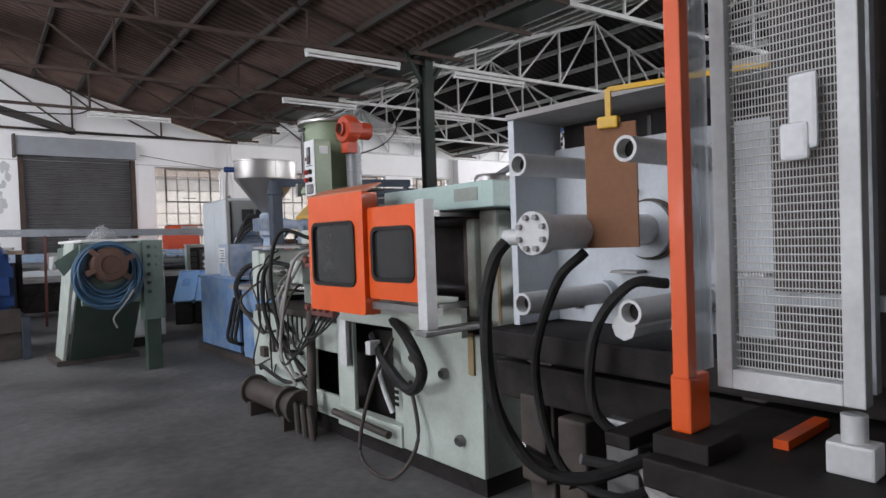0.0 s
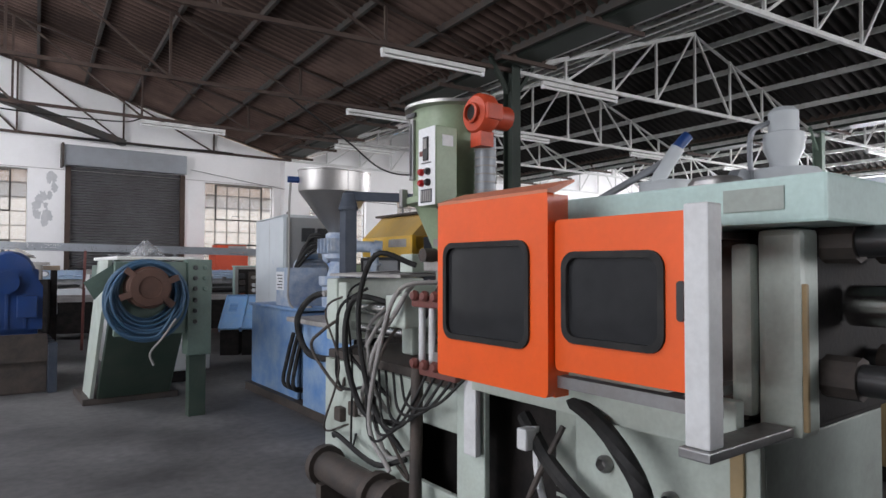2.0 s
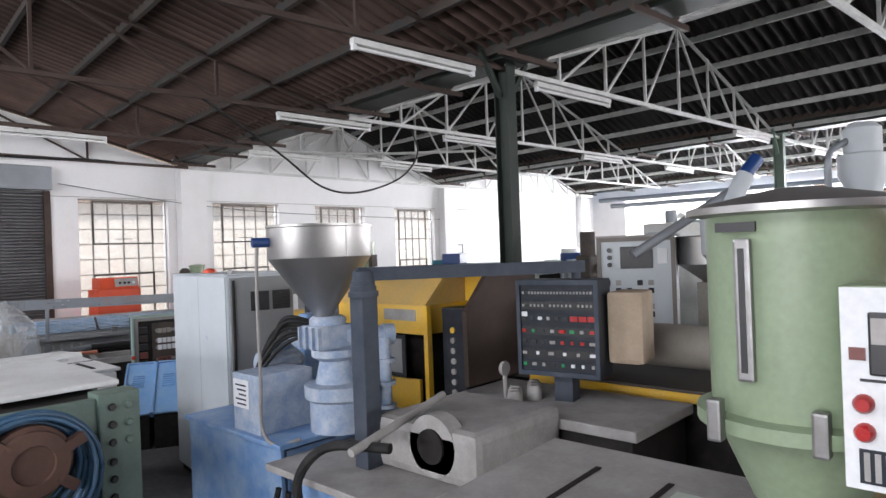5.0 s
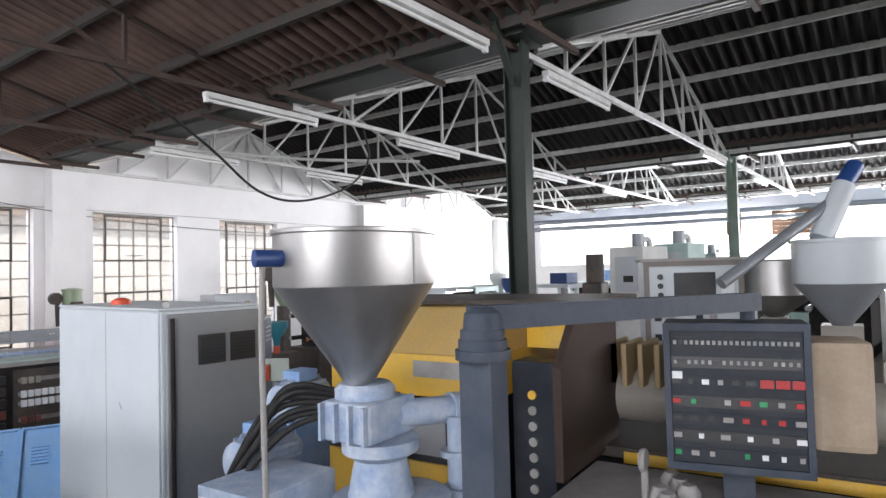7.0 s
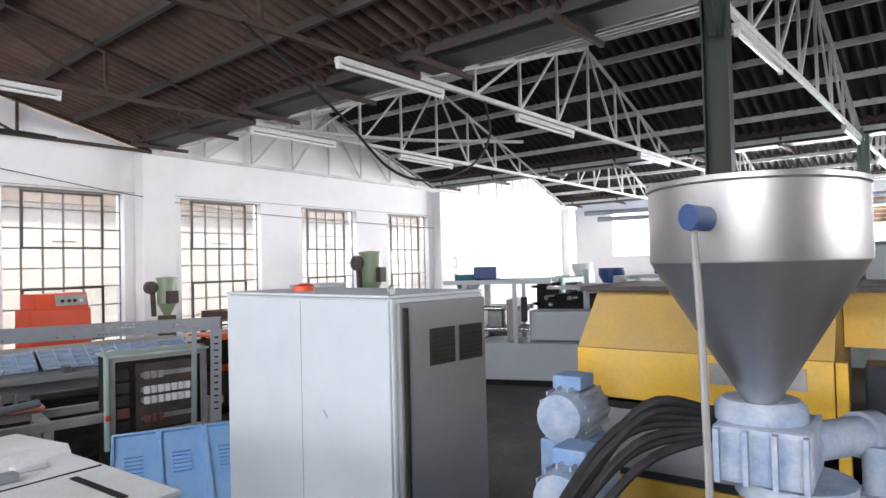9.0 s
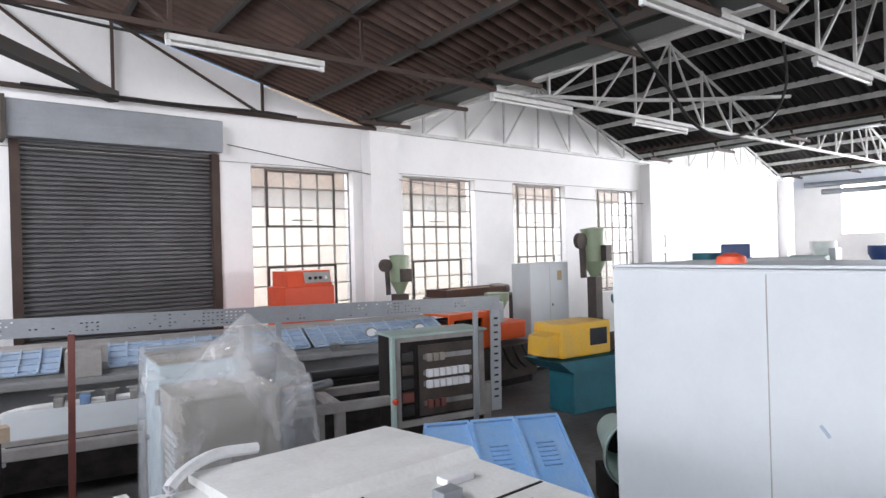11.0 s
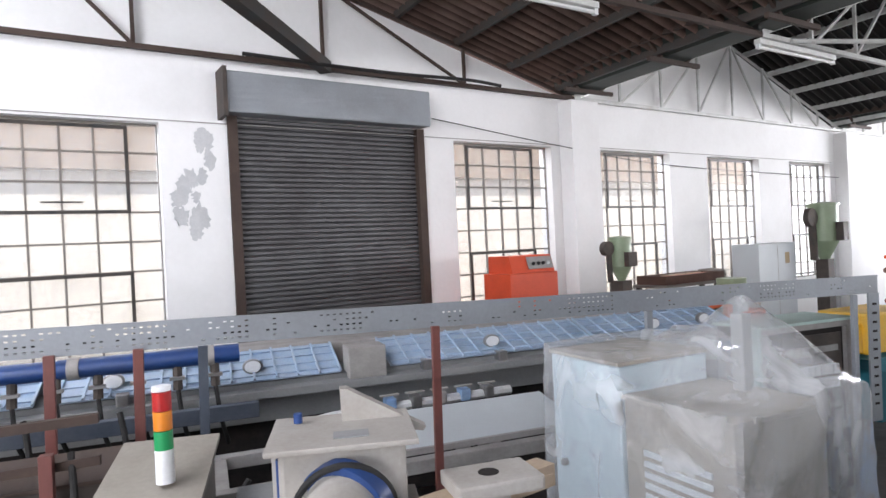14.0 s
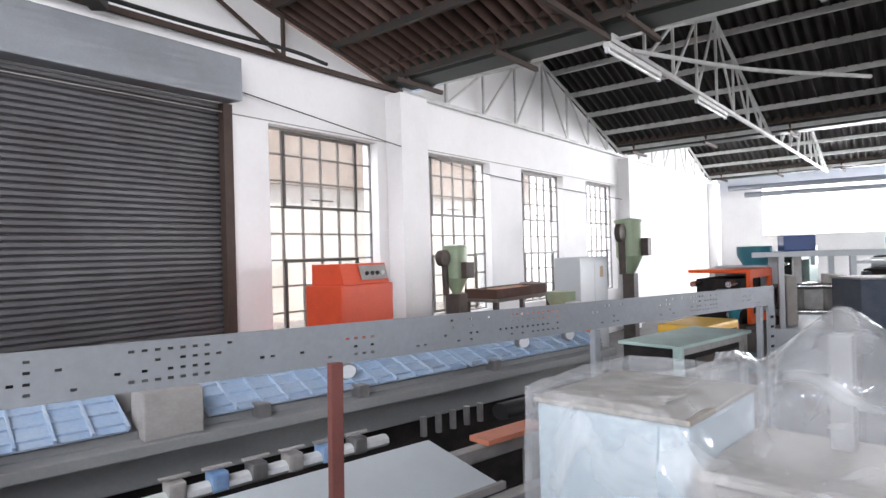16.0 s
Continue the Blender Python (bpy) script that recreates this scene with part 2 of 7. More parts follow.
    "plaster": mat("bare_grey_plaster", (0.46, 0.47, 0.48), 0.9, dirt=(0.62, 0.62, 0.62), dirt_amount=0.7, scale=9),
    "label": mat("white_label", (0.75, 0.76, 0.77), 0.6, dirt=(0.6, 0.6, 0.58), dirt_amount=0.3),
    "green_lens": mat("green_lens", (0.02, 0.30, 0.10), 0.3),
    "red_lens": mat("red_lens", (0.42, 0.015, 0.015), 0.3),
    "amber_lens": mat("amber_lens", (0.75, 0.24, 0.02), 0.3),
    "lamp_tube": mat("white_tube_glass", (0.8, 0.8, 0.78), 0.3, vary=0.03),
    "pane": glass_mat("dusty_window_pane", (0.95, 0.96, 0.97), 0.3, 0.16),
    "acrylic": glass_mat("smoky_acrylic", (0.045, 0.047, 0.05), 0.08, 0.55),
    "polycarb": glass_mat("clear_polycarbonate", (0.80, 0.82, 0.84), 0.2, 0.3),
    "film": glass_mat("clear_plastic_film", (0.9, 0.91, 0.92), 0.06, 0.2),
    "outside": mat("outside_wall", (0.75, 0.68, 0.58), 0.9, dirt=(0.5, 0.42, 0.34), dirt_amount=0.5, scale=0.8),
    # emissive white that stands in for brightly lit wall
    "glow_white": glow("white_backdrop_glow", (1.0, 0.98, 0.96), 1.6),
    "ground": mat("yard_ground", (0.32, 0.29, 0.25), 0.9),
}
M["acrylic"].node_tree.nodes["Principled BSDF"].inputs["Specular IOR Level"].default_value = 0.5


def painted_rib_shade(m):
    """Shade of the corrugations painted into the sheet colour as dark and light bands."""
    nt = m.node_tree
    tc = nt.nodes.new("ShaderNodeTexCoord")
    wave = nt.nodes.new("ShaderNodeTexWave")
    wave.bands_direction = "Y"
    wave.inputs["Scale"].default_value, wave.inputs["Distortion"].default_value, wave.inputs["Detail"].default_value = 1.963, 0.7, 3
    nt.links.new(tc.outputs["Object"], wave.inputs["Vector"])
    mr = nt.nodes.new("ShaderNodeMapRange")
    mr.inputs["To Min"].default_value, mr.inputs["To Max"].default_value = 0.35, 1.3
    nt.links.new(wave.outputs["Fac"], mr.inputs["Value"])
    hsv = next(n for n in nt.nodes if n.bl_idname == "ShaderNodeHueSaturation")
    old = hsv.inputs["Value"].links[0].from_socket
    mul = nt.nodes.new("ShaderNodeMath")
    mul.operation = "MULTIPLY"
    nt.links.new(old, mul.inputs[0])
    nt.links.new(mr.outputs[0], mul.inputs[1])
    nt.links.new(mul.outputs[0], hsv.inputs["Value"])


# rib shading goes into the colour of both roof sheets
painted_rib_shade(M["roof"])
painted_rib_shade(M["roof_brown"])


def milky_creases(m):
    """Film that is clear between creases, whitish along them, and glossy all over."""
    nt = m.node_tree
    nz = next(n for n in nt.nodes if n.bl_idname == "ShaderNodeTexNoise")
    nz.inputs["Scale"].default_value, nz.inputs["Detail"].default_value, nz.inputs["Distortion"].default_value = 4, 6, 1.4
    mr = next(n for n in nt.nodes if n.bl_idname == "ShaderNodeMapRange")
    mr.inputs["From Min"].default_value, mr.inputs["From Max"].default_value = 0.45, 0.75
    mr.inputs["To Min"].default_value, mr.inputs["To Max"].default_value = 0.18, 0.46
    soft = next(n for n in nt.nodes if n.bl_idname == "ShaderNodeMixShader")
    gloss = nt.nodes.new("ShaderNodeBsdfGlossy")
    gloss.inputs["Roughness"].default_value = 0.1
    mix = nt.nodes.new("ShaderNodeMixShader")
    mix.inputs["Fac"].default_value = 0.13
    crinkle = nt.nodes.new("ShaderNodeTexNoise")
    crinkle.inputs["Scale"].default_value, crinkle.inputs["Detail"].default_value, crinkle.inputs["Distortion"].default_value = 9, 2, 0.8
    tc = nt.nodes.new("ShaderNodeTexCoord")
    bump = nt.nodes.new("ShaderNodeBump")
    bump.inputs["Strength"].default_value, bump.inputs["Distance"].default_value = 0.8, 0.02
    nt.links.new(tc.outputs["Object"], crinkle.inputs["Vector"])
    nt.links.new(crinkle.outputs["Fac"], bump.inputs["Height"])
    nt.links.new(bump.outputs["Normal"], gloss.inputs["Normal"])
    nt.links.new(soft.outputs[0], mix.inputs[1])
    nt.links.new(gloss.outputs[0], mix.inputs[2])
    nt.links.new(mix.outputs[0], nt.nodes["Material Output"].inputs["Surface"])


milky_creases(M["film"])
for worn in ("panel", "post_grey", "gutter", "rubber", "dark_in", "roof", "roof_brown", "steel_d", "steel_br", "cast"):
    M[worn].node_tree.nodes["Principled BSDF"].inputs["Specular IOR Level"].default_value = 0.18

# ---- shape helpers ----
def obj_from(name, bm, material, parent=None, smooth=False):
    me = bpy.data.meshes.new(name)
    bm.normal_update()
    bm.to_mesh(me)
    bm.free()
    for m in material if isinstance(material, (list, tuple)) else [material]:
        me.materials.append(m)
    if smooth:
        for p in me.polygons:
            p.use_smooth = True
        me.set_sharp_from_angle(angle=radians(40))
    ob = new(name, me)
    if parent is not None:
        ob.parent = parent
    return ob


def part(name, bm, material, parent, label="", smooth=False):
    ob = obj_from(name, bm, M[material] if isinstance(material, str) else material, parent, smooth)
    if label:
        ob["label"] = label
    return ob


def thing(name, at, label, category, group="", kind="", rz=0.0):
    ob = new(name)
    ob.empty_display_size = 0.1
    ob.matrix_basis = pose(*at, 0, 0, rz)
    return tagged(ob, label, category, group, kind)


def box(x0, x1, y0, y1, z0, z1, bevel=0.0, bm=None, m=None):
    bm = bm or bmesh.new()
    vs = [bm.verts.new((x, y, z)) for x in (x0, x1) for y in (y0, y1) for z in (z0, z1)]
    if m is not None:
        for v in vs:
            v.co = m @ v.co
    fs = [bm.faces.new([vs[i] for i in f]) for f in ((0, 1, 3, 2), (4, 6, 7, 5), (0, 4, 5, 1), (2, 3, 7, 6), (0, 2, 6, 4), (1, 5, 7, 3))]
    if bevel:
        es = list({e for f in fs for e in f.edges})
        bmesh.ops.bevel(bm, geom=es, offset=bevel, segments=2, affect="EDGES", profile=0.6)
    return bm


def cyl(p0, p1, r0, r1=None, seg=16, bm=None, caps=True):
    bm = bm or bmesh.new()
    r1 = r0 if r1 is None else r1
    p0, p1 = Vector(p0), Vector(p1)
    q = (p1 - p0).to_track_quat("Z", "Y")
    rings = []
    for p, r in ((p0, r0), (p1, r1)):
        rings.append([bm.verts.new(p + q @ Vector((r * math.cos(2 * math.pi * k / seg), r * math.sin(2 * math.pi * k / seg), 0))) for k in range(seg)])
    for k in range(seg):
        bm.faces.new((rings[0][k], rings[0][(k + 1) % seg], rings[1][(k + 1) % seg], rings[1][k]))
    if caps:
        bm.faces.new(rings[0][::-1])
        bm.faces.new(rings[1])
    return bm


def lathe(profile, at=(0, 0, 0), axis="Z", seg=24, bm=None, cap=True):
    """profile: (radius, height) pairs, turned about an axis through at."""
    bm = bm or bmesh.new()
    at = Vector(at)

    def put(r, h, a):
        c, s = r * math.cos(a), r * math.sin(a)
        return at + Vector({"Z": (c, s, h), "X": (h, c, s), "Y": (s, h, c)}[axis])

    rings = [[bm.verts.new(put(r, h, 2 * math.pi * k / seg)) for k in range(seg)] for r, h in profile]
    for a, b in zip(rings, rings[1:]):
        for k in range(seg):
            bm.faces.new((a[k], a[(k + 1) % seg], b[(k + 1) % seg], b[k]))
    if cap:
        bm.faces.new(rings[0][::-1])
        bm.faces.new(rings[-1])
    return bm


def pipe(points, r, seg=8, bm=None, smooth_steps=6):
    """A round hose through points, smoothed with a spline."""
    bm = bm or bmesh.new()
    P = [Vector(p) for p in points]
    if smooth_steps > 1 and len(P) > 2:
        Q = [P[0] * 2 - P[1], *P, P[-1] * 2 - P[-2]]
        path = []
        for i in range(1, len(Q) - 2):
            for k in range(smooth_steps):
                u = k / smooth_steps
                a, b, c, d = Q[i - 1], Q[i], Q[i + 1], Q[i + 2]
                path.append(0.5 * (2 * b + (c - a) * u + (2 * a - 5 * b + 4 * c - d) * u * u + (3 * b - 3 * c + d - a) * u**3))
        path.append(P[-1])
    else:
        path = P
    rings, ref = [], Vector((0.31, 0.47, 0.83))
    for i, p in enumerate(path):
        t = (path[min(i + 1, len(path) - 1)] - path[max(i - 1, 0)]).normalized()
        u = t.cross(ref).normalized() if abs(t.dot(ref)) < 0.98 else t.cross(Vector((1, 0, 0))).normalized()
        v = t.cross(u)
        ref = v.cross(t) * 0.0 + ref
        rings.append([bm.verts.new(p + r * (math.cos(2 * math.pi * k / seg) * u + math.sin(2 * math.pi * k / seg) * v)) for k in range(seg)])
    for a, b in zip(rings, rings[1:]):
        for k in range(seg):
            bm.faces.new((a[k], a[(k + 1) % seg], b[(k + 1) % seg], b[k]))
    bm.faces.new(rings[0][::-1])
    bm.faces.new(rings[-1])
    return bm


def prism(outline, axis, a, b, bevel=0.0, bm=None):
    """A flat outline (pairs) pushed along an axis from a to b; pairs are the other two axes in order."""
    bm = bm or bmesh.new()

    def put(u, v, w):
        return {"X": (w, u, v), "Y": (u, w, v), "Z": (u, v, w)}[axis]

    lo = [bm.verts.new(put(u, v, a)) for u, v in outline]
    hi = [bm.verts.new(put(u, v, b)) for u, v in outline]
    n = len(outline)
    fs = [bm.faces.new(lo[::-1]), bm.faces.new(hi)]
    for k in range(n):
        fs.append(bm.faces.new((lo[k], lo[(k + 1) % n], hi[(k + 1) % n], hi[k])))
    bmesh.ops.recalc_face_normals(bm, faces=bm.faces[:])
    if bevel:
        bmesh.ops.bevel(bm, geom=list({e for f in fs for e in f.edges}), offset=bevel, segments=2, affect="EDGES", profile=0.6)
    return bm


def rounded(w, h, r, seg=5):
    """Rounded rectangle outline centred at the origin."""
    out = []
    for cx, cy, a0 in ((w / 2 - r, h / 2 - r, 0), (-w / 2 + r, h / 2 - r, 90), (-w / 2 + r, -h / 2 + r, 180), (w / 2 - r, -h / 2 + r, 270)):
        for k in range(seg + 1):
            a = radians(a0 + 90 * k / seg)
            out.append((cx + r * math.cos(a), cy + r * math.sin(a)))
    return out


def frame_ring(outer, inner, axis, a, b, bm=None):
    """A frame between two outlines of equal count, from a to b along an axis."""
    bm = bm or bmesh.new()

    def put(u, v, w):
        return {"X": (w, u, v), "Y": (u, w, v), "Z": (u, v, w)}[axis]

    n = len(outer)
    V = [[bm.verts.new(put(u, v, w)) for u, v in o] for o in (outer, inner) for w in (a, b)]
    oa, ob_, ia, ib = V
    for k in range(n):
        j = (k + 1) % n
        bm.faces.new((oa[k], oa[j], ob_[j], ob_[k]))
        bm.faces.new((ib[k], ib[j], ia[j], ia[k]))
        bm.faces.new((ob_[k], ob_[j], ib[j], ib[k]))
        bm.faces.new((ia[k], ia[j], oa[j], oa[k]))
    bmesh.ops.recalc_face_normals(bm, faces=bm.faces[:])
    return bm


def shifted(outline, du, dv):
    return [(u + du, v + dv) for u, v in outline]


def beam(p0, p1, w, h, bm=None):
    """A square bar from p0 to p1."""
    bm = bm or bmesh.new()
    p0, p1 = Vector(p0), Vector(p1)
    q = (p1 - p0).to_track_quat("Z", "Y")
    L = (p1 - p0).length
    m = Matrix.Translation(p0) @ q.to_matrix().to_4x4()
    return box(-w / 2, w / 2, -h / 2, h / 2, 0, L, bm=bm, m=m)


def angle_bar(p0, p1, s, bm=None):
    """An L-section steel bar from p0 to p1."""
    bm = bm or bmesh.new()
    p0, p1 = Vector(p0), Vector(p1)
    q = (p1 - p0).to_track_quat("Z", "Y")
    L = (p1 - p0).length
    m = Matrix.Translation(p0) @ q.to_matrix().to_4x4()
    box(-s / 2, s / 2, -s / 2, -s / 2 + 0.007, 0, L, bm=bm, m=m)
    return box(-s / 2, -s / 2 + 0.007, -s / 2 + 0.007, s / 2, 0, L, bm=bm, m=m)

# ---- building ----
YN, XE, XW, YS = 16.4, 23.4, -8.6, -8.0
CHORD = 3.95
# ridge, half span and rise of each roof bay
BAYS = ((-0.94, 7.66, 1.92), (10.65, 3.93, 1.32), (18.5, 3.93, 1.32))


def warp(x, y, z):
    """The roof frame stands a little out of square with the north wall."""
    d = YN - y
    return (x - 0.062 * d, y - 0.0085 * (x - 6.0) * min(d, 14), z)


def quad_grid(name, corners, material, nx, ny, label, category, z_noise=0.0):
    bm = bmesh.new()
    (x0, y0), (x1, y1) = corners
    g = [[bm.verts.new((x0 + (x1 - x0) * i / nx, y0 + (y1 - y0) * j / ny, z_noise * noise.noise((i * 0.7, j * 0.7, 0)))) for j in range(ny + 1)] for i in range(nx + 1)]
    for i in range(nx):
        for j in range(ny):
            bm.faces.new((g[i][j], g[i + 1][j], g[i + 1][j + 1], g[i][j + 1]))
    return tagged(obj_from(name, bm, M[material]), label, category, kind="structure")


quad_grid("floor", ((XW - 0.3, YS - 0.3), (XE + 0.3, YN + 0.3)), "floor", 60, 50, "worn grey concrete factory floor with dusty patches", "floor", 0.004)

WINDOWS = [(-0.5, 1.17), (4.63, 6.30), (7.26, 8.92), (9.92, 11.52), (12.57, 14.17)]
SILL, HEAD = 0.95, 3.25
SHUT = (1.87, 4.13, 3.36)


def north_wall():
    bm = bmesh.new()
    openings = sorted([(a, b, SILL, HEAD) for a, b in WINDOWS] + [(SHUT[0], SHUT[1], 0.0, SHUT[2])])
    x = XW - 0.3
    top = CHORD - 0.02
    for a, b, z0, z1 in openings:
        box(x, a, YN, YN + 0.25, 0, top, bm=bm)
        if z0 > 0:
            box(a, b, YN, YN + 0.25, 0, z0, bm=bm)
        box(a, b, YN, YN + 0.25, z1, top, bm=bm)
        x = b
    box(x, XE + 0.3, YN, YN + 0.25, 0, top, bm=bm)
    for r, half, rise in BAYS:
        prism([(r - half + 0.02, top), (r + half - 0.02, top), (r, top + rise)], "Y", YN, YN + 0.25, bm=bm)
    tagged(obj_from("wall_north", bm, M["wall"]), "white painted masonry gable wall with peeling patches", "wall", kind="structure")
    for px in (6.74, 14.62, 22.4):
        bm = box(px - 0.27, px + 0.27, YN - 0.26, YN - 0.003, 0, top - 0.05)
        tagged(obj_from("pilaster", bm, M["wall"]), "white painted masonry pilaster on the gable wall", "pilaster", kind="structure")


north_wall()


def plain_wall(name, bm, label):
    tagged(obj_from(name, bm, M["wall"]), label, "wall", kind="structure")



def opened_wall(name, axis, at, lo, hi, a, b, z0, z1, label):
    """A side wall with one long opening, added to let light in."""
    bm = bmesh.new()
    for u0, u1, w0, w1 in ((lo, a, 0, 6), (b, hi, 0, 6), (a, b, 0, z0), (a, b, z1, 6)):
        if axis == "X":
            box(at, at + 0.25, u0, u1, w0, w1, bm=bm)
        else:
            box(u0, u1, at - 0.25, at, w0, w1, bm=bm)
    plain_wall(name, bm, label)


# opening added where the bright white wall would be, as a light source
opened_wall("wall_east", "X", XE, YS - 0.3, YN, 3.0, 15.0, 2.15, 3.75, "white painted side wall with a long added opening for light")
# west and south openings are out of view, added for the fill lamps
opened_wall("wall_west", "X", XW - 0.25, YS - 0.3, YN, 0.0, 8.0, 1.2, 3.6, "unseen white side wall with an added opening for light")
opened_wall("wall_south", "Y", YS, XW, XE, 6.0, 18.0, 1.1, 3.7, "unseen white end wall with an added wide opening for light")


def window(k, a, b):
    w = thing("window_%d" % k, ((a + b) / 2, YN + 0.14, SILL), "tall steel window with small dusty panes and dark hinged vents", "window", kind="structure")
    hw, H = (b - a) / 2, HEAD - SILL
    bm = bmesh.new()
    nx, nz = 6, 8
    t = 0.018
    box(-hw, hw, -0.02, 0.02, 0, t, bm=bm)
    box(-hw, hw, -0.02, 0.02, H - t, H, bm=bm)
    for i in range(nx + 1):
        x = -hw + 2 * hw * i / nx
        box(x - t / 2, x + t / 2, -0.016, 0.016, t, H - t, bm=bm)
    for j in range(1, nz):
        z = H * j / nz
        box(-hw, hw, -0.013, 0.013, z - t / 2, z + t / 2, bm=bm)
    part("window_frame", bm, "muntin", w)
    for z0, z1 in ((H * 5 / 8 - 0.01, H - 0.03), (0.05, H * 3 / 8)):
        o = [(-hw * 0.68, z0), (hw * 0.68, z0), (hw * 0.68, z1), (-hw * 0.68, z1)]
        i_ = [(-hw * 0.68 + 0.032, z0 + 0.032), (hw * 0.68 - 0.032, z0 + 0.032), (hw * 0.68 - 0.032, z1 - 0.032), (-hw * 0.68 + 0.032, z1 - 0.032)]
        bm = frame_ring(o, i_, "Y", -0.034, -0.018)
        box(-hw * 0.2, hw * 0.2, -0.034, -0.018, z0 + 0.10, z0 + 0.115, bm=bm)
        part("vent_frame", bm, "black_frame", w)
    pane_me = None
    for i in range(nx):
        for j in range(nz):
            x0, z0 = -hw + 2 * hw * i / nx + t / 2, H * j / nz + t / 2
            if pane_me is None:
                bm = box(0, 2 * hw / nx - t, -0.002, 0.002, 0, H / nz - t)
                p = part("pane", bm, "pane", w)
                pane_me = p.data
            else:
                p = new("pane", pane_me)
                p.parent = w
            p.visible_shadow = False
            p.location = (x0, 0, z0)
    part("window_sill", box(-hw - 0.03, hw + 0.03, -0.16, -0.03, -0.05, -0.003), "wall", w)


for k, (a, b) in enumerate(WINDOWS):
    window(k + 1, a, b)


def roller_shutter():
    a, b, top = SHUT
    s = thing("roller_shutter_door", ((a + b) / 2, YN, 0), "closed dark grey steel roller shutter with dented galvanised hood", "shutter door", kind="structure")
    hw = (b - a) / 2
    bm = bmesh.new()
    n = 60
    prof = []
    for i in range(n):
        z = top * i / n
        h = top / n
        prof += [(0.075, z + 0.001), (0.048, z + h * 0.25), (0.048, z + h * 0.75), (0.075, z + h * 0.999)]
    L = [bm.verts.new((-hw + 0.03, y, z)) for y, z in prof]
    R = [bm.verts.new((hw - 0.03, y, z)) for y, z in prof]
    for i in range(len(prof) - 1):
        bm.faces.new((L[i], R[i], R[i + 1], L[i + 1]))
    part("shutter_curtain", bm, "shutter", s)
    for sx in (-1, 1):
        part("guide_rail", box(sx * hw - 0.05, sx * hw + 0.05, -0.03, 0.09, 0, top), "steel_br", s, "rusty brown guide rail")
    bm = box(-hw - 0.1, hw + 0.04, -0.22, -0.002, top, top + 0.42, 0.02)
    bmesh.ops.subdivide_edges(bm, edges=bm.edges[:], cuts=5, use_grid_fill=True)
    for v in bm.verts:
        v.co += Vector((0, 0.02, 0.012)) * noise.noise(v.co * 3.1)
    part("hood", bm, "galv", s, "dented galvanised hood")
    part("hood_bracket", box(-hw - 0.14, -hw - 0.10, -0.28, 0.02, top - 0.05, top + 0.44), "cast", s)


roller_shutter()


def roof():
    for n, (r, half, rise) in enumerate(BAYS):
        for side in (-1, 1):
            bm = bmesh.new()
            y0, y1 = YS - 0.2, YN + 0.2
            wav = 0.16
            glazed = n == 0 and side == -1
            nr = int((y1 - y0) / wav * 4)
            rows = []
            for u in (0.0, 1.0):
                x = r + side * half * (1 - u)
                z = CHORD + 0.10 + rise * u
                rows.append([bm.verts.new(warp(x, y0 + (y1 - y0) * i / nr, z + 0.04 * math.cos(i * math.pi / 2))) for i in range(nr + 1)])
            for i in range(nr):
                yi = y0 + (y1 - y0) * i / nr
                # sheets left out, out of view, to let the roof lamps in
                if glazed and (8.2 < yi < 15.2 or 0.0 < yi < 7.8):
                    continue
                bm.faces.new((rows[0][i], rows[0][i + 1], rows[1][i + 1], rows[1][i]))
            tagged(obj_from("roof_sheeting", bm, M["roof_brown"] if n == 0 else M["roof"]), "dark sooty corrugated roof sheeting with painted rib shade, seen from below", "roof", kind="structure")
            np_ = 9 if n == 0 else 5
            for k in range(np_):
                u = (k + 0.35) / np_
                x = r + side * half * (1 - u)
                z = CHORD + 0.045 + rise * u
                bm = beam(warp(x, YS, z), warp(x, YN - 0.01, z), 0.05, 0.09)
                tagged(obj_from("purlin", bm, M["steel_d"] if r < 4 else M["steel_w"]), "painted steel roof purlin", "purlin", kind="structure")
    for v in (6.72, 14.6, 22.45):
        bm = bmesh.new()
        for (xa, za), (xb, zb) in zip([(-0.46, 0.30), (-0.20, 0.06), (0.20, 0.06), (0.46, 0.30)], [(-0.20, 0.06), (0.20, 0.06), (0.46, 0.30)]):
            p = [warp(v + xa, YS, CHORD + za), warp(v + xb, YS, CHORD + zb), warp(v + xb, YN - 0.02, CHORD + zb), warp(v + xa, YN - 0.02, CHORD + za)]
            bm.faces.new([bm.verts.new(c) for c in p])
        g = tagged(obj_from("valley_gutter", bm, M["gutter"]), "dark green sheet metal valley gutter under the roof", "gutter", kind="structure")
        for sx in (-1, 1):
            part("edge_beam", beam(warp(v + sx * 0.49, YS, CHORD + 0.25), warp(v + sx * 0.49, YN - 0.03, CHORD + 0.25), 0.06, 0.10), "steel_br", g, "rusty brown edge beam")
        for j in range(18):
            yy = YN - 0.4 - j * 1.45
            p0, p1 = warp(v - 0.46, yy, CHORD + 0.17), warp(v + 0.46, yy, CHORD + 0.17)
            for sx in (-1, 1):
                a, b = warp(v + sx * 0.22, yy, CHORD + 0.045), warp(v + sx * 0.50, yy, CHORD + 0.27)
                part("sloping_strut", beam(a, b, 0.035, 0.04), "steel_br", g)
            part("cross_bar", beam((p0[0], p0[1], CHORD + 0.02), (p1[0], p1[1], CHORD + 0.02), 0.045, 0.05), "steel_br", g)


roof()
TRUSS_Y = [16.33, 13.45, 10.55, 7.65, 4.75, 1.85, -1.05, -3.95]


def truss(y, r, half, rise):
    t = thing("roof_truss", (0, 0, 0), "light steel angle roof truss with thin web bars", "roof truss", "roof trusses", "structure")
    mt = "steel_br" if r < 4 else "steel_w"
    s = 0.05

    def P(x, z):
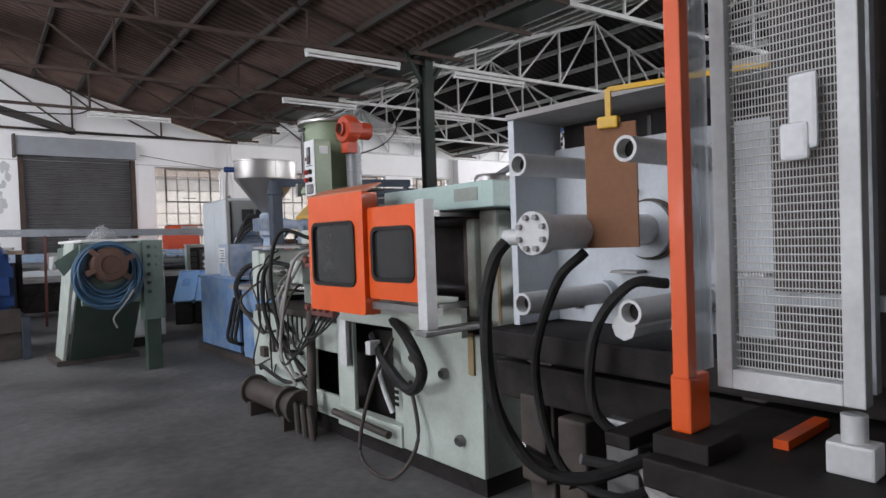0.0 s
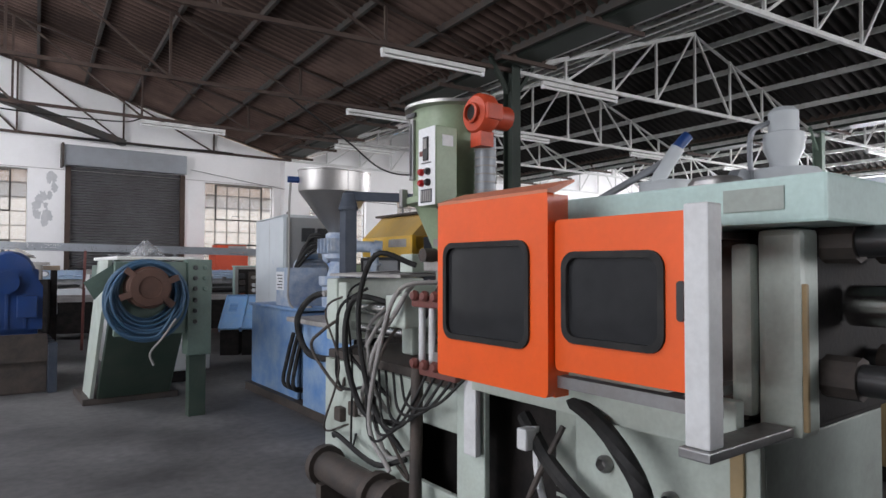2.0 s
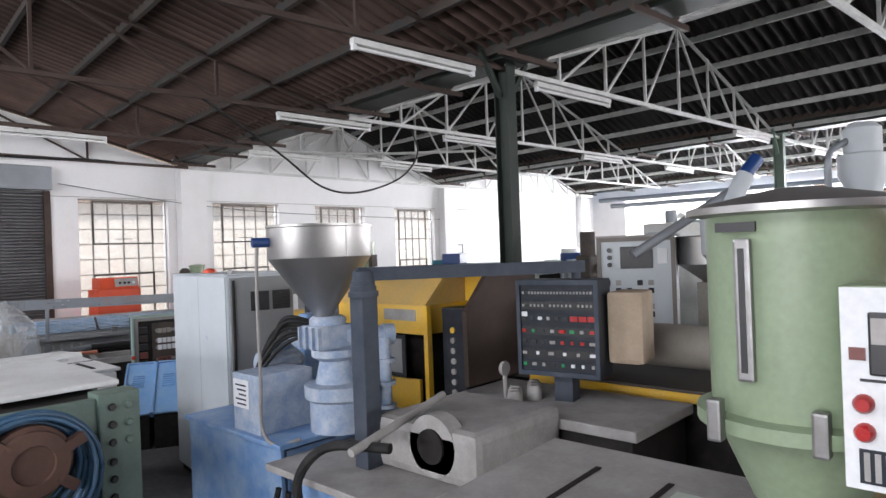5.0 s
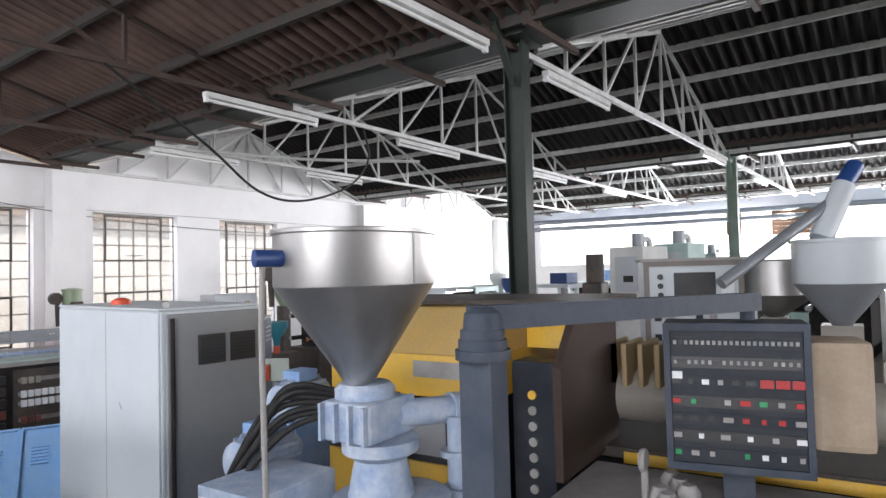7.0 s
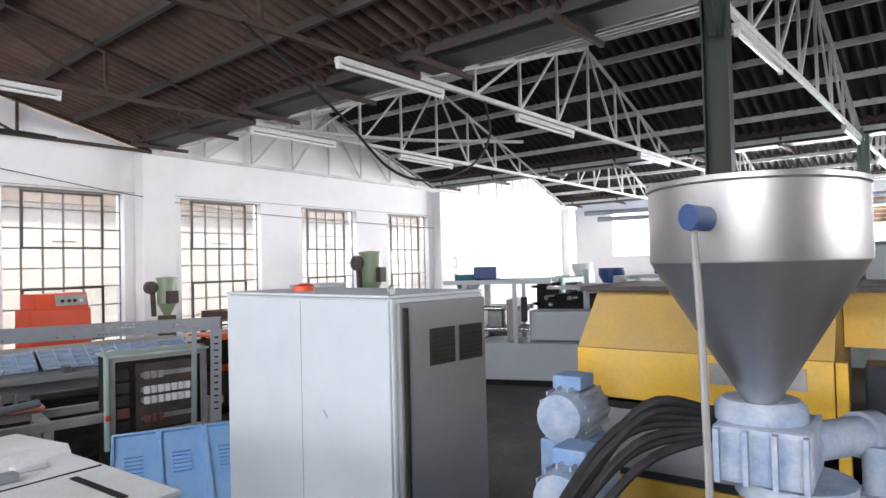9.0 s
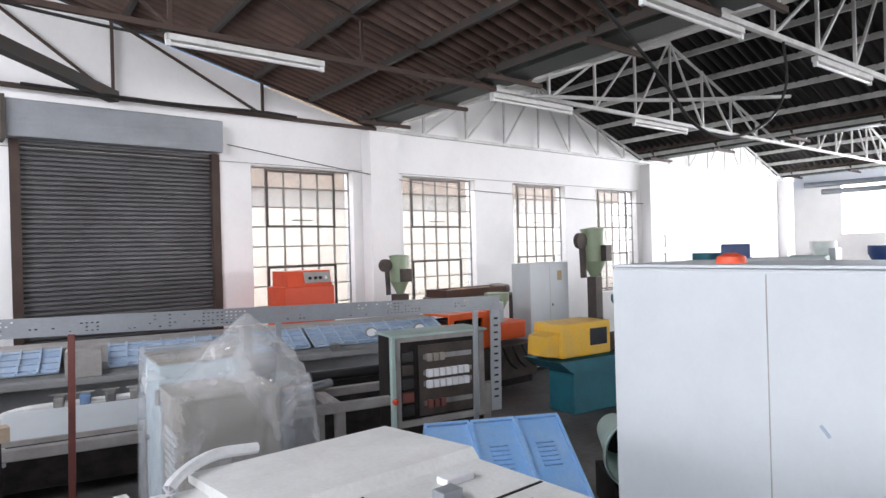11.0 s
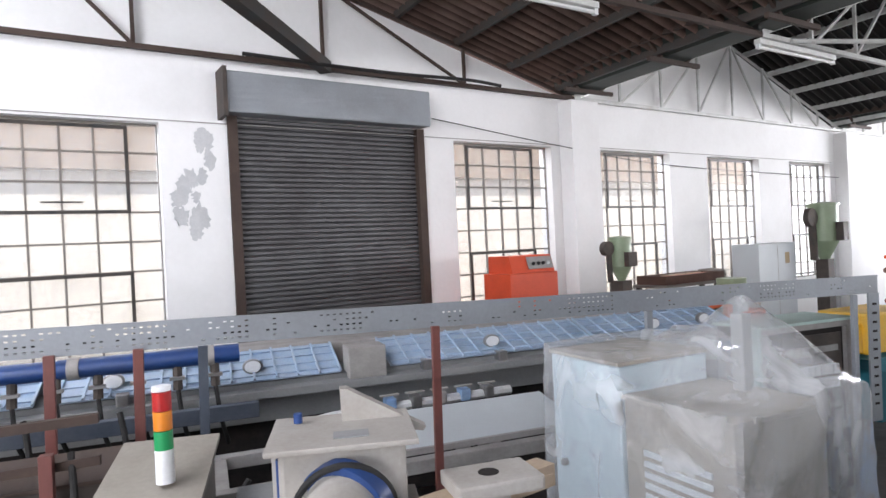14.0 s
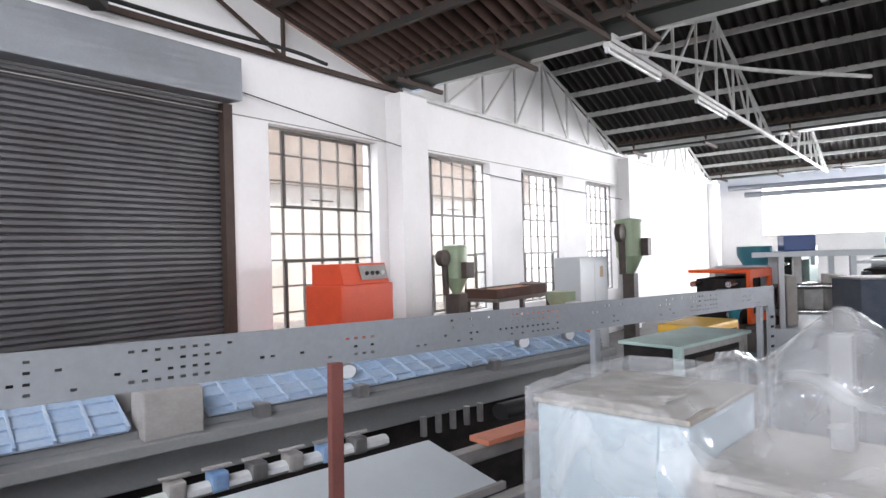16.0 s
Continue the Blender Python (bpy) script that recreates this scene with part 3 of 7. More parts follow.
        return warp(x, y, z)

    part("bottom_chord", angle_bar(P(r - half, CHORD), P(r + half, CHORD), s), mt, t)
    steps = (0.25, 0.5, 0.75)
    for side in (-1, 1):
        part("rafter", angle_bar(P(r + side * half, CHORD + 0.02), P(r, CHORD + rise - 0.02), s + 0.01), mt, t)
        for u in steps:
            xa = r + side * half * (1 - u)
            part("web_post", beam(P(xa, CHORD + 0.01), P(xa, CHORD + rise * u), 0.034, 0.034), mt, t)
        for u0, u1 in zip((1.0, 0.75, 0.5), (0.75, 0.5, 0.25)):
            part("web_diagonal", beam(P(r + side * half * (1 - u0), CHORD + rise * u0), P(r + side * half * (1 - u1), CHORD + 0.01), 0.03, 0.03), mt, t)
    part("king_post", beam(P(r, CHORD), P(r, CHORD + rise), 0.035, 0.035), mt, t)
    return t


for y in TRUSS_Y:
    for bay in BAYS:
        truss(y, *bay)


def column(x, y, paint):
    X, Y, _ = warp(x, y, 0)
    look_of = "dark green painted steel column carrying the valley gutter" if paint == "gutter" else "pale green painted steel column carrying the valley gutter"
    c = thing("steel_column", (X, Y, 0), look_of, "column", "hall columns", "structure")
    top = CHORD + 0.05
    bm = box(-0.075, 0.075, -0.09, -0.078, 0, top)
    box(-0.075, 0.075, 0.078, 0.09, 0, top, bm=bm)
    box(-0.005, 0.005, -0.078, 0.078, 0, top, bm=bm)
    part("shaft", bm, paint, c)
    part("cap_plate", box(-0.22, 0.22, -0.16, 0.16, top, top + 0.012), paint, c)
    for sx in (-1, 1):
        part("bracket", beam((sx * 0.075, 0, top - 0.36), (sx * 0.4, 0, top + 0.08), 0.05, 0.05), paint, c)
    part("base_plate", box(-0.16, 0.16, -0.16, 0.16, 0, 0.02), paint, c)


for v, paint in ((6.72, "gutter"), (14.6, "green_pale_col")):
    for y in (7.65, 1.85, -3.95):
        column(v, y, paint)


def tube_light(x0, x1, y, z=CHORD - 0.05):
    a, b = Vector(warp(x0, y, z)), Vector(warp(x1, y, z))
    L = (b - a).length
    ang = math.degrees(math.atan2(b.y - a.y, b.x - a.x))
    t = thing("fluorescent_batten", tuple(a), "white fluorescent batten lamp hung under the truss, unlit", "ceiling light", "batten lamps", rz=ang)
    part("body", box(0, L, -0.035, 0.035, -0.055, 0.0, 0.006), "steel_w", t)
    part("tube", cyl((0.04, 0, -0.082), (L - 0.04, 0, -0.082), 0.017, seg=10), "lamp_tube", t, smooth=True)
    for x in (0.0, L - 0.04):
        part("lamp_holder", box(x, x + 0.04, -0.02, 0.02, -0.105, -0.05), "label", t)


for x0, y in ((4.75, 7.65), (7.25, 7.65), (12.6, 7.65), (2.85, 13.45), (6.65, 13.45), (9.6, 13.45), (5.6, 10.55), (8.6, 10.55), (12.6, 10.55), (16.2, 10.55), (13.2, 4.75), (16.6, 7.65)):
    tube_light(x0, x0 + 1.5, y)


# ---- machines beside the aisle ----
def hose(parent, pts, r, m="rubber", name="hose", label=""):
    return part(name, pipe(pts, r), m, parent, label, smooth=True)


def bolts(parent, centre, radius, n, axis="X", r=0.011, h=0.014, m="steel"):
    me = None
    for k in range(n):
        a = 2 * math.pi * (k + 0.5) / n
        c, s = radius * math.cos(a), radius * math.sin(a)
        off = {"X": (0, c, s), "Y": (c, 0, s), "Z": (c, s, 0)}[axis]
        p = Vector(centre) + Vector(off)
        if me is None:
            e = {"X": (-h, 0, 0), "Y": (0, -h, 0), "Z": (0, 0, h)}[axis]
            b = part("bolt", cyl((0, 0, 0), e, r, seg=6), m, parent)
            me = b.data
        else:
            b = new("bolt", me)
            b.parent = parent
        b.location = p


def safety_door(parent, y0, y1, z0, z1, x, win, slanted_top):
    hw, hz = (y1 - y0) / 2, (z1 - z0) / 2
    cy, cz = (y0 + y1) / 2, (z0 + z1) / 2
    wy0, wy1, wz0, wz1 = win
    outer = shifted(rounded(y1 - y0, z1 - z0, 0.018), cy, cz)
    inner = shifted(rounded(wy1 - wy0, wz1 - wz0, 0.045), (wy0 + wy1) / 2, (wz0 + wz1) / 2)
    d = part("safety_door", frame_ring(outer, inner, "X", x, x + 0.03), "orange", parent, "orange sliding safety door")
    gi = shifted(rounded(wy1 - wy0 - 0.03, wz1 - wz0 - 0.03, 0.036), (wy0 + wy1) / 2, (wz0 + wz1) / 2)
    go = shifted(rounded(wy1 - wy0 + 0.008, wz1 - wz0 + 0.008, 0.048), (wy0 + wy1) / 2, (wz0 + wz1) / 2)
    part("rubber_seal", frame_ring(go, gi, "X", x - 0.008, x + 0.012), "rubber", d, smooth=True)
    g = part("window_pane", prism(gi, "X", x + 0.006, x + 0.012), "acrylic", d, "smoky scratched acrylic pane")
    g.visible_shadow = False
    if slanted_top:
        part("top_flange", prism([(x, z1 - 0.006), (x + 0.03, z1 - 0.006), (x + 0.12, z1 + 0.035), (x + 0.12, z1 + 0.043), (x - 0.002, z1 + 0.004)], "Y", y0, y1), "orange_pale", d, "faded orange sloping top edge")
        part("side_flange", box(x + 0.03, x + 0.12, y1 - 0.01, y1, z0, z1 - 0.01), "orange", d)
        part("side_flange", box(x + 0.03, x + 0.09, y0, y0 + 0.01, z0, z1 - 0.01), "orange", d)
    return d


def moulding_machine():
    t = thing("injection_moulding_machine", (0, 0, 0), "pale green injection moulding machine with orange safety doors and oily base", "moulding machine")
    # base frame, with openings between its panels
    X0, X1 = 2.1, 2.95
    part("base_panel", box(X0, X0 + 0.03, 2.2, 2.86, 0.1, 0.80, 0.008), "pale_green", t, "pale green base panel with oil stains")
    part("base_panel", box(X0, X0 + 0.03, 3.36, 3.55, 0.1, 0.82, 0.006), "pale_green", t)
    part("base_panel", box(X0, X0 + 0.03, 3.86, 4.86, 0.12, 0.74, 0.006), "pale_green", t)
    part("base_panel", box(X0, X0 + 0.03, 3.55, 3.86, 0.55, 0.74, 0.006), "pale_green", t)
    part("base_panel", box(X0, X0 + 0.03, 3.55, 3.86, 0.12, 0.27, 0.006), "pale_green", t)
    part("base_sill", box(X0 - 0.012, X0 + 0.06, 2.86, 3.55, 0.1, 0.22, 0.006), "pale_green", t)
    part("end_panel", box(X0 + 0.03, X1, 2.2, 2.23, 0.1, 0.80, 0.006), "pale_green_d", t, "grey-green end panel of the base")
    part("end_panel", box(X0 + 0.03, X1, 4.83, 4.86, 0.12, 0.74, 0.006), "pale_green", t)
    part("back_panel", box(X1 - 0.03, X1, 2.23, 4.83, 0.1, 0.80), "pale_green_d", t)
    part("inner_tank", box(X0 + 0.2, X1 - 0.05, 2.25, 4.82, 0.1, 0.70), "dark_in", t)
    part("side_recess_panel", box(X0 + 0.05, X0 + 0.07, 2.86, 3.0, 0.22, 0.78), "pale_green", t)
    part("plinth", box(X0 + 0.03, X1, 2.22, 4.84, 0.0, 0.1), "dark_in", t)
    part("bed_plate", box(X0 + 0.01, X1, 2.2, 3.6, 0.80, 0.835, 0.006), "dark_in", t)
    part("under_door_skirt", box(1.98, 2.02, 2.2, 3.3, 0.80, 0.94, 0.005), "pale_green", t)
    part("skirt_bracket", box(2.02, 2.12, 2.22, 3.28, 0.82, 0.86), "dark_in", t)
    for yy, zz in ((2.72, 0.63), (2.47, 0.58), (2.36, 0.26)):
        k = part("grab_socket", lathe([(0.028, 0), (0.03, -0.02), (0.02, -0.035), (0.012, -0.01)], (X0 - 0.001, yy, zz), "X", 14), "steel", t, smooth=True)
    for k in range(6):
        part("vent_slot", box(X0 - 0.003, X0 + 0.001, 2.89, 2.95, 0.33 + k * 0.035, 0.35 + k * 0.035), "dark_in", t)
    # safety doors on their rail
    safety_door(t, 2.655, 3.215, 0.90, 1.525, 1.75, (2.735, 3.17, 1.04, 1.375), True)
    d2 = safety_door(t, 2.185, 2.65, 0.985, 1.435, 1.775, (2.275, 2.615, 1.075, 1.335), False)
    part("door_handle", prism(shifted(rounded(0.02, 0.1, 0.009), 2.222, 1.21), "X", 1.762, 1.775), "black", d2)
    part("guard_post", box(1.715, 1.775, 2.118, 2.182, 0.875, 1.445, 0.006), "tube_w", t, "white painted guard post")
    part("post_foot", box(1.70, 2.1, 2.11, 2.19, 0.85, 0.875, 0.004), "steel", t)
    part("door_rail", box(1.79, 1.83, 2.15, 3.3, 0.93, 0.965), "steel", t)
    part("door_rail", box(1.79, 1.83, 2.15, 3.3, 1.37, 1.40), "steel", t)
    for yy in (2.3, 3.1):
        part("rail_bracket", box(1.83, 2.2, yy - 0.02, yy + 0.02, 0.935, 0.96), "steel", t)
        part("rail_bracket", box(1.83, 2.2, yy - 0.02, yy + 0.02, 1.375, 1.395), "steel", t)
    # mould clamp: fixed and moving platens, tie bars
    part("fixed_platen", box(2.2, 2.85, 3.2, 3.36, 0.835, 1.45, 0.02), "pale_green", t)
    # platen coloured dark to stand for the shaded gap at the clamp
    part("moving_platen", box(2.2, 2.85, 2.28, 2.42, 0.84, 1.40, 0.02), "cast", t, "moving platen, dark for the shaded clamp gap")
    part("end_platen", box(2.13, 2.24, 2.10, 2.22, 0.835, 1.40, 0.02), "pale_green", t)
    # near-black sheet added for the shade behind the tie bars
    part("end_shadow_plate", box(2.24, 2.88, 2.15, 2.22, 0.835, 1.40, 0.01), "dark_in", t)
    part("platen_face_rib", box(2.10, 2.15, 2.22, 2.28, 0.88, 1.36, 0.015), "pale_green", t)
    part("grease_patch", box(2.125, 2.14, 2.085, 2.099, 0.86, 1.25, 0.004), "yellow_d", t, "yellow grease smear")
    part("grease_patch", box(2.085, 2.099, 2.24, 2.28, 0.60, 0.81, 0.004), "yellow_d", t, "yellow grease smear")
    for xx in (2.30, 2.70):
        for zz in (0.99, 1.365):
            part("tie_bar", cyl((xx, 1.72, zz), (xx, 3.3, zz), 0.043, seg=18), "black", t, "black rubber-sleeved tie bar", smooth=True)
            part("tie_bar_nut", lathe([(0.06, 0), (0.06, 0.09)], (xx, 2.02, zz), "Y", 10), "cast", t)
    part("ram", cyl((2.5, 1.55, 1.18), (2.5, 2.12, 1.18), 0.062, seg=20), "chrome", t, "chromed clamping ram", smooth=True)
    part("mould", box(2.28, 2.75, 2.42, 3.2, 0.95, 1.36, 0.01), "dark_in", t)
    part("top_cover", box(2.0, 2.9, 1.98, 2.82, 1.405, 1.525, 0.008), "mint", t, "mint painted sheet top cover")
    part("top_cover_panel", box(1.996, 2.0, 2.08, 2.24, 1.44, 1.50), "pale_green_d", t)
    part("cover_lid", box(2.25, 2.9, 2.85, 3.1, 1.405, 1.49, 0.008), "steel", t, "dark finned motor housing")
    part("oil_filter_can", lathe([(0.10, 1.525), (0.10, 1.61), (0.085, 1.63)], (2.62, 2.62, 0), "Z", 22), "stainless", t, smooth=True)
    # injection side
    part("injection_bed", box(X0 + 0.02, X1, 3.6, 4.86, 0.74, 0.79, 0.006), "cast", t)
    for zz, rr in ((0.93, 0.035), (1.05, 0.05)):
        for xx in (2.24, 2.66):
            part("guide_rod", cyl((xx, 3.36, zz), (xx, 4.9, zz), rr * 0.8, seg=14), "chrome", t, smooth=True)
    part("barrel", cyl((2.45, 3.36, 1.12), (2.45, 4.35, 1.12), 0.075, seg=20), "steel", t, "heater-banded injection barrel", smooth=True)
    for k in range(5):
        part("heater_band", cyl((2.45, 3.45 + k * 0.12, 1.12), (2.45, 3.53 + k * 0.12, 1.12), 0.09, seg=20), "stainless", t, smooth=True)
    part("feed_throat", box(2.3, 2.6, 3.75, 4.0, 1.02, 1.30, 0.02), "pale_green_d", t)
    part("carriage_plate", box(2.16, 2.74, 4.0, 4.1, 0.84, 1.20, 0.015), "pale_green", t)
    part("end_carriage", box(2.13, 2.78, 4.78, 4.92, 0.84, 1.22, 0.02), "pale_green", t)
    part("end_carriage_web", box(2.10, 2.14, 4.6, 4.7, 0.84, 1.20, 0.012), "pale_green", t)
    part("drip_tray", prism([(2.12, 1.235), (2.78, 1.262), (2.78, 1.275), (2.12, 1.25)], "Y", 4.05, 4.85), "dusty", t, "dusty grey tray cover")
    for yy in (4.3, 4.55):
        part("tray_slot", prism([(2.22, 1.2545), (2.6, 1.27), (2.6, 1.273), (2.22, 1.2575)], "Y", yy, yy + 0.02), "dark_in", t)
    part("junction_box", box(2.05, 2.24, 3.9, 4.08, 0.99, 1.15, 0.01), "pale_green", t)
    part("small_box", box(2.2, 2.34, 4.06, 4.18, 1.262, 1.36, 0.008), "pale_green", t)
    part("nozzle_guard", box(2.05, 2.08, 3.36, 3.44, 0.5, 1.25, 0.006), "tube_w", t)
    part("grey_motor_box", box(2.55, 2.95, 3.4, 3.75, 0.98, 1.28, 0.01), "grey_cab", t)
    # water flow meter block
    for zz in (0.82, 1.13):
        part("manifold", box(2.02, 2.08, 3.46, 3.80, zz - 0.025, zz + 0.025, 0.01), "maroon", t, "maroon water manifold")
        for k in range(4):
            part("valve_knob", lathe([(0.022, 0), (0.026, -0.015), (0.018, -0.03)], (2.02, 3.51 + k * 0.08, zz + 0.03), "X", 10), "maroon", t, smooth=True)
    for k in range(4):
        part("flow_tube", cyl((2.05, 3.51 + k * 0.08, 0.84), (2.05, 3.51 + k * 0.08, 1.11), 0.016, seg=10), "tube_w", t, smooth=True)
    # oil cooler pipe at the foot
    part("oil_cooler", cyl((1.98, 3.88, 0.17), (1.98, 4.62, 0.17), 0.085, seg=20), "cast", t, "grimy oil cooler cylinder", smooth=True)
    for yy in (3.84, 4.0, 4.58):
        part("cooler_flange", cyl((1.98, yy, 0.17), (1.98, yy + 0.05, 0.17), 0.115, seg=16), "cast", t, smooth=True)
    for yy in (3.95, 4.5):
        part("cooler_saddle", box(1.90, 2.06, yy, yy + 0.06, 0.0, 0.1), "cast", t)
    rnd = random.Random(5)
    hose(t, [(2.07, 2.95, 0.86), (1.95, 2.62, 0.80), (1.93, 2.45, 0.62), (1.98, 2.62, 0.49), (2.03, 2.9, 0.58), (2.08, 3.1, 0.72)], 0.03)
    hose(t, [(2.08, 2.9, 0.72), (1.98, 2.98, 0.45), (1.93, 3.05, 0.12), (1.9, 2.9, 0.02), (1.93, 2.7, 0.03), (2.02, 2.62, 0.22), (2.08, 2.75, 0.5)], 0.011, "cast")
    hose(t, [(2.06, 3.02, 0.70), (2.04, 2.98, 0.5), (2.06, 2.9, 0.3)], 0.014, "tube_w")
    part("socket_plug", box(1.99, 2.05, 3.0, 3.05, 0.62, 0.70, 0.01), "tube_w", t)
    hose(t, [(2.15, 3.95, 1.3), (2.0, 4.1, 1.35), (1.96, 4.2, 1.05), (1.98, 4.1, 0.62), (2.04, 3.9, 0.4)], 0.014)
    hose(t, [(2.1, 4.05, 1.1), (1.99, 4.3, 1.12), (1.96, 4.34, 0.85), (1.99, 4.2, 0.55), (2.08, 4.0, 0.5)], 0.016)
    hose(t, [(2.2, 3.8, 1.22), (2.02, 3.9, 1.18), (1.97, 4.0, 0.9), (1.97, 4.1, 0.5), (2.0, 3.95, 0.3)], 0.012, "dusty")
    for k in range(6):
        y0 = 3.5 + 0.07 * k
        sag = 0.10 + 0.035 * k
        hose(t, [(2.05, y0 - 0.1, 0.84), (1.96, y0 + 0.02, 0.80 - sag), (1.97, y0 + 0.25, 0.78 - sag * 1.2), (2.06, y0 + 0.45, 0.76)], 0.007, "rubber")
    for k in range(9):
        y0 = 3.95 + rnd.random() * 0.75
        z0 = 0.95 + rnd.random() * 0.3
        z1 = 0.25 + rnd.random() * 0.45
        hose(t, [(2.14, y0, z0), (2.02, y0 + rnd.uniform(-0.1, 0.1), z0 - 0.1), (2.0, y0 + rnd.uniform(-0.2, 0.2), (z0 + z1) / 2), (2.06, y0 + rnd.uniform(-0.2, 0.2), z1), (2.1, y0 + rnd.uniform(-0.2, 0.2), z1 + 0.06)], rnd.uniform(0.006, 0.013), rnd.choice(["rubber", "cast", "dusty"]))
    part("standpipe", cyl((1.99, 3.72, 0.0), (2.03, 3.76, 0.82), 0.03, seg=12), "cast", t, smooth=True)
    for k in range(3):
        hose(t, [(1.98, 3.9 - k * 0.09, 0.18), (1.93, 3.82 - k * 0.09, 0.2), (1.92, 3.78 - k * 0.1, 0.02)], 0.02, "cast")
    for k in range(3):
        part("coupling", box(2.06, 2.12, 4.25 + k * 0.17, 4.33 + k * 0.17, 0.52 - 0.06 * k, 0.6 - 0.06 * k, 0.01), "cast", t)
    hose(t, [(2.08, 4.7, 0.3), (2.0, 4.5, 0.36), (2.0, 4.1, 0.3), (2.06, 3.9, 0.36)], 0.014)
    part("side_pipe", cyl((2.03, 2.9, 0.18), (2.03, 3.5, 0.2), 0.022, seg=10), "cast", t, smooth=True)


moulding_machine()


def hopper_dryer():
    t = thing("hopper_dryer", (2.30, 3.86, 1.30), "sage green hopper dryer with steel lid on the moulding machine", "hopper dryer")
    part("body", lathe([(0.19, 0.34), (0.192, 0.36), (0.192, 0.77)], seg=32), "green_dryer", t, smooth=True)
    part("lid", lathe([(0.192, 0.77), (0.235, 0.775), (0.235, 0.79), (0.2, 0.80), (0.05, 0.83)], seg=32), "stainless", t, "polished steel lid", smooth=True)
    part("flange", lathe([(0.19, 0.30), (0.225, 0.305), (0.225, 0.335), (0.192, 0.34)], seg=32), "green_dryer", t, smooth=True)
    part("cone", lathe([(0.07, 0.02), (0.08, 0.06), (0.185, 0.305)], seg=28), "green_dryer", t, "sage green cone", smooth=True)
    part("throat", box(-0.1, 0.1, -0.1, 0.1, -0.03, 0.02, 0.01), "dusty", t)
    part("slide_gate", cyl((-0.16, 0.02, 0.05), (0.1, 0.02, 0.05), 0.035, seg=14), "cast", t, smooth=True)
    part("sight_glass", box(-0.205, -0.185, 0.04, 0.075, 0.42, 0.72, 0.006), "steel", t, "narrow level sight glass")
    part("sight_slot", box(-0.208, -0.203, 0.052, 0.064, 0.44, 0.70), "black", t)
    part("name_plate", box(-0.2, -0.186, 0.03, 0.11, 0.735, 0.755), "black", t)
    for a in (-0.08, 0.12):
        part("toggle_latch", box(-0.225, -0.19, a - 0.015, a + 0.015, 0.29, 0.38, 0.006), "steel", t)
    b = part("control_box", box(-0.285, -0.165, -0.265, -0.13, 0.27, 0.63, 0.006), "green_dryer", t)
    part("control_face", box(-0.289, -0.2855, -0.262, -0.133, 0.273, 0.627), "label", b, "white control face")
    part("timer", box(-0.297, -0.289, -0.215, -0.175, 0.475, 0.585, 0.004), "black", b)
    part("timer_dial", box(-0.299, -0.297, -0.21, -0.18, 0.53, 0.575), "steel", b)
    part("brand_bar", box(-0.2925, -0.289, -0.17, -0.145, 0.50, 0.522), "maroon", b)
    part("text_bar", box(-0.291, -0.289, -0.235, -0.16, 0.463, 0.468), "black", b)
    for (yy, zz, mm) in ((-0.165, 0.425, "red_lens"), (-0.215, 0.425, "black"), (-0.165, 0.375, "red_lens"), (-0.215, 0.375, "black")):
        part("knob", lathe([(0.0165, 0), (0.0165, -0.012), (0.011, -0.022)], (-0.289, yy, zz), "X", 14), mm, b, smooth=True)
    part("rating_plate", box(-0.2925, -0.289, -0.24, -0.155, 0.285, 0.345), "panel", b)
    for k in range(5):
        part("plate_bar", box(-0.294, -0.2925, -0.235 + k * 0.016, -0.226 + k * 0.016, 0.29, 0.34), "dusty", b)
    part("warning_label", box(-0.25, -0.19, -0.2675, -0.265, 0.54, 0.59), "label", b)
    part("duct", cyl((0.0, -0.27, 0.1), (0.0, -0.27, 0.6), 0.05, seg=16), "galv", t, "crinkled foil air duct", smooth=True)
    for k in range(12):
        part("duct_ring", cyl((0, -0.27, 0.12 + k * 0.038), (0, -0.27, 0.127 + k * 0.038), 0.054, seg=16), "dusty", t, smooth=True)
    part("heater_pot", box(-0.06, 0.1, -0.34, -0.2, 0.02, 0.12, 0.02), "dusty", t)
    hose(t, [(-0.22, -0.2, 0.28), (-0.15, -0.22, 0.1), (-0.12, -0.12, -0.05), (-0.2, -0.05, -0.25)], 0.016)
    hose(t, [(-0.2, -0.22, 0.3), (-0.05, -0.24, 0.12), (-0.02, -0.2, -0.1)], 0.014)
    # blower scroll
    s = thing("blower", (2.27, 3.56, 1.99), "orange cast blower fan on top of the dryer duct", "blower")
    s.matrix_basis = pose(2.25, 3.555, 2.0) @ Matrix.Diagonal((0.76, 0.76, 0.76, 1.0))
    sc = part("scroll", lathe([(0.05, -0.07), (0.105, -0.065), (0.125, -0.04), (0.125, 0.03), (0.1, 0.06), (0.06, 0.065)], (0, 0, 0), "X", 28), "red_orange", s, smooth=True)
    part("inlet_ring", lathe([(0.062, -0.075), (0.062, -0.095), (0.05, -0.1), (0.046, -0.07)], (0, 0, 0), "X", 22, cap=False), "red_orange", s, smooth=True)
    part("inlet", cyl((-0.074, 0, 0), (-0.08, 0, 0), 0.048, seg=20), "dark_in", s)
    part("outlet", prism([(-0.05, -0.11), (0.05, -0.11), (0.05, -0.2), (-0.05, -0.2)], "Y", -0.05, 0.05), "red_orange", s)
    part("motor", cyl((0.065, 0, 0), (0.2, 0, 0), 0.075, seg=18), "red_orange", s, smooth=True)
    part("rating_label", box(-0.02, 0.03, -0.03, 0.03, 0.122, 0.128), "dusty", s)
    part("inlet_wall", box(-0.06, 0.06, -0.128, -0.10, -0.05, 0.05, 0.01), "red_orange", s)


hopper_dryer()


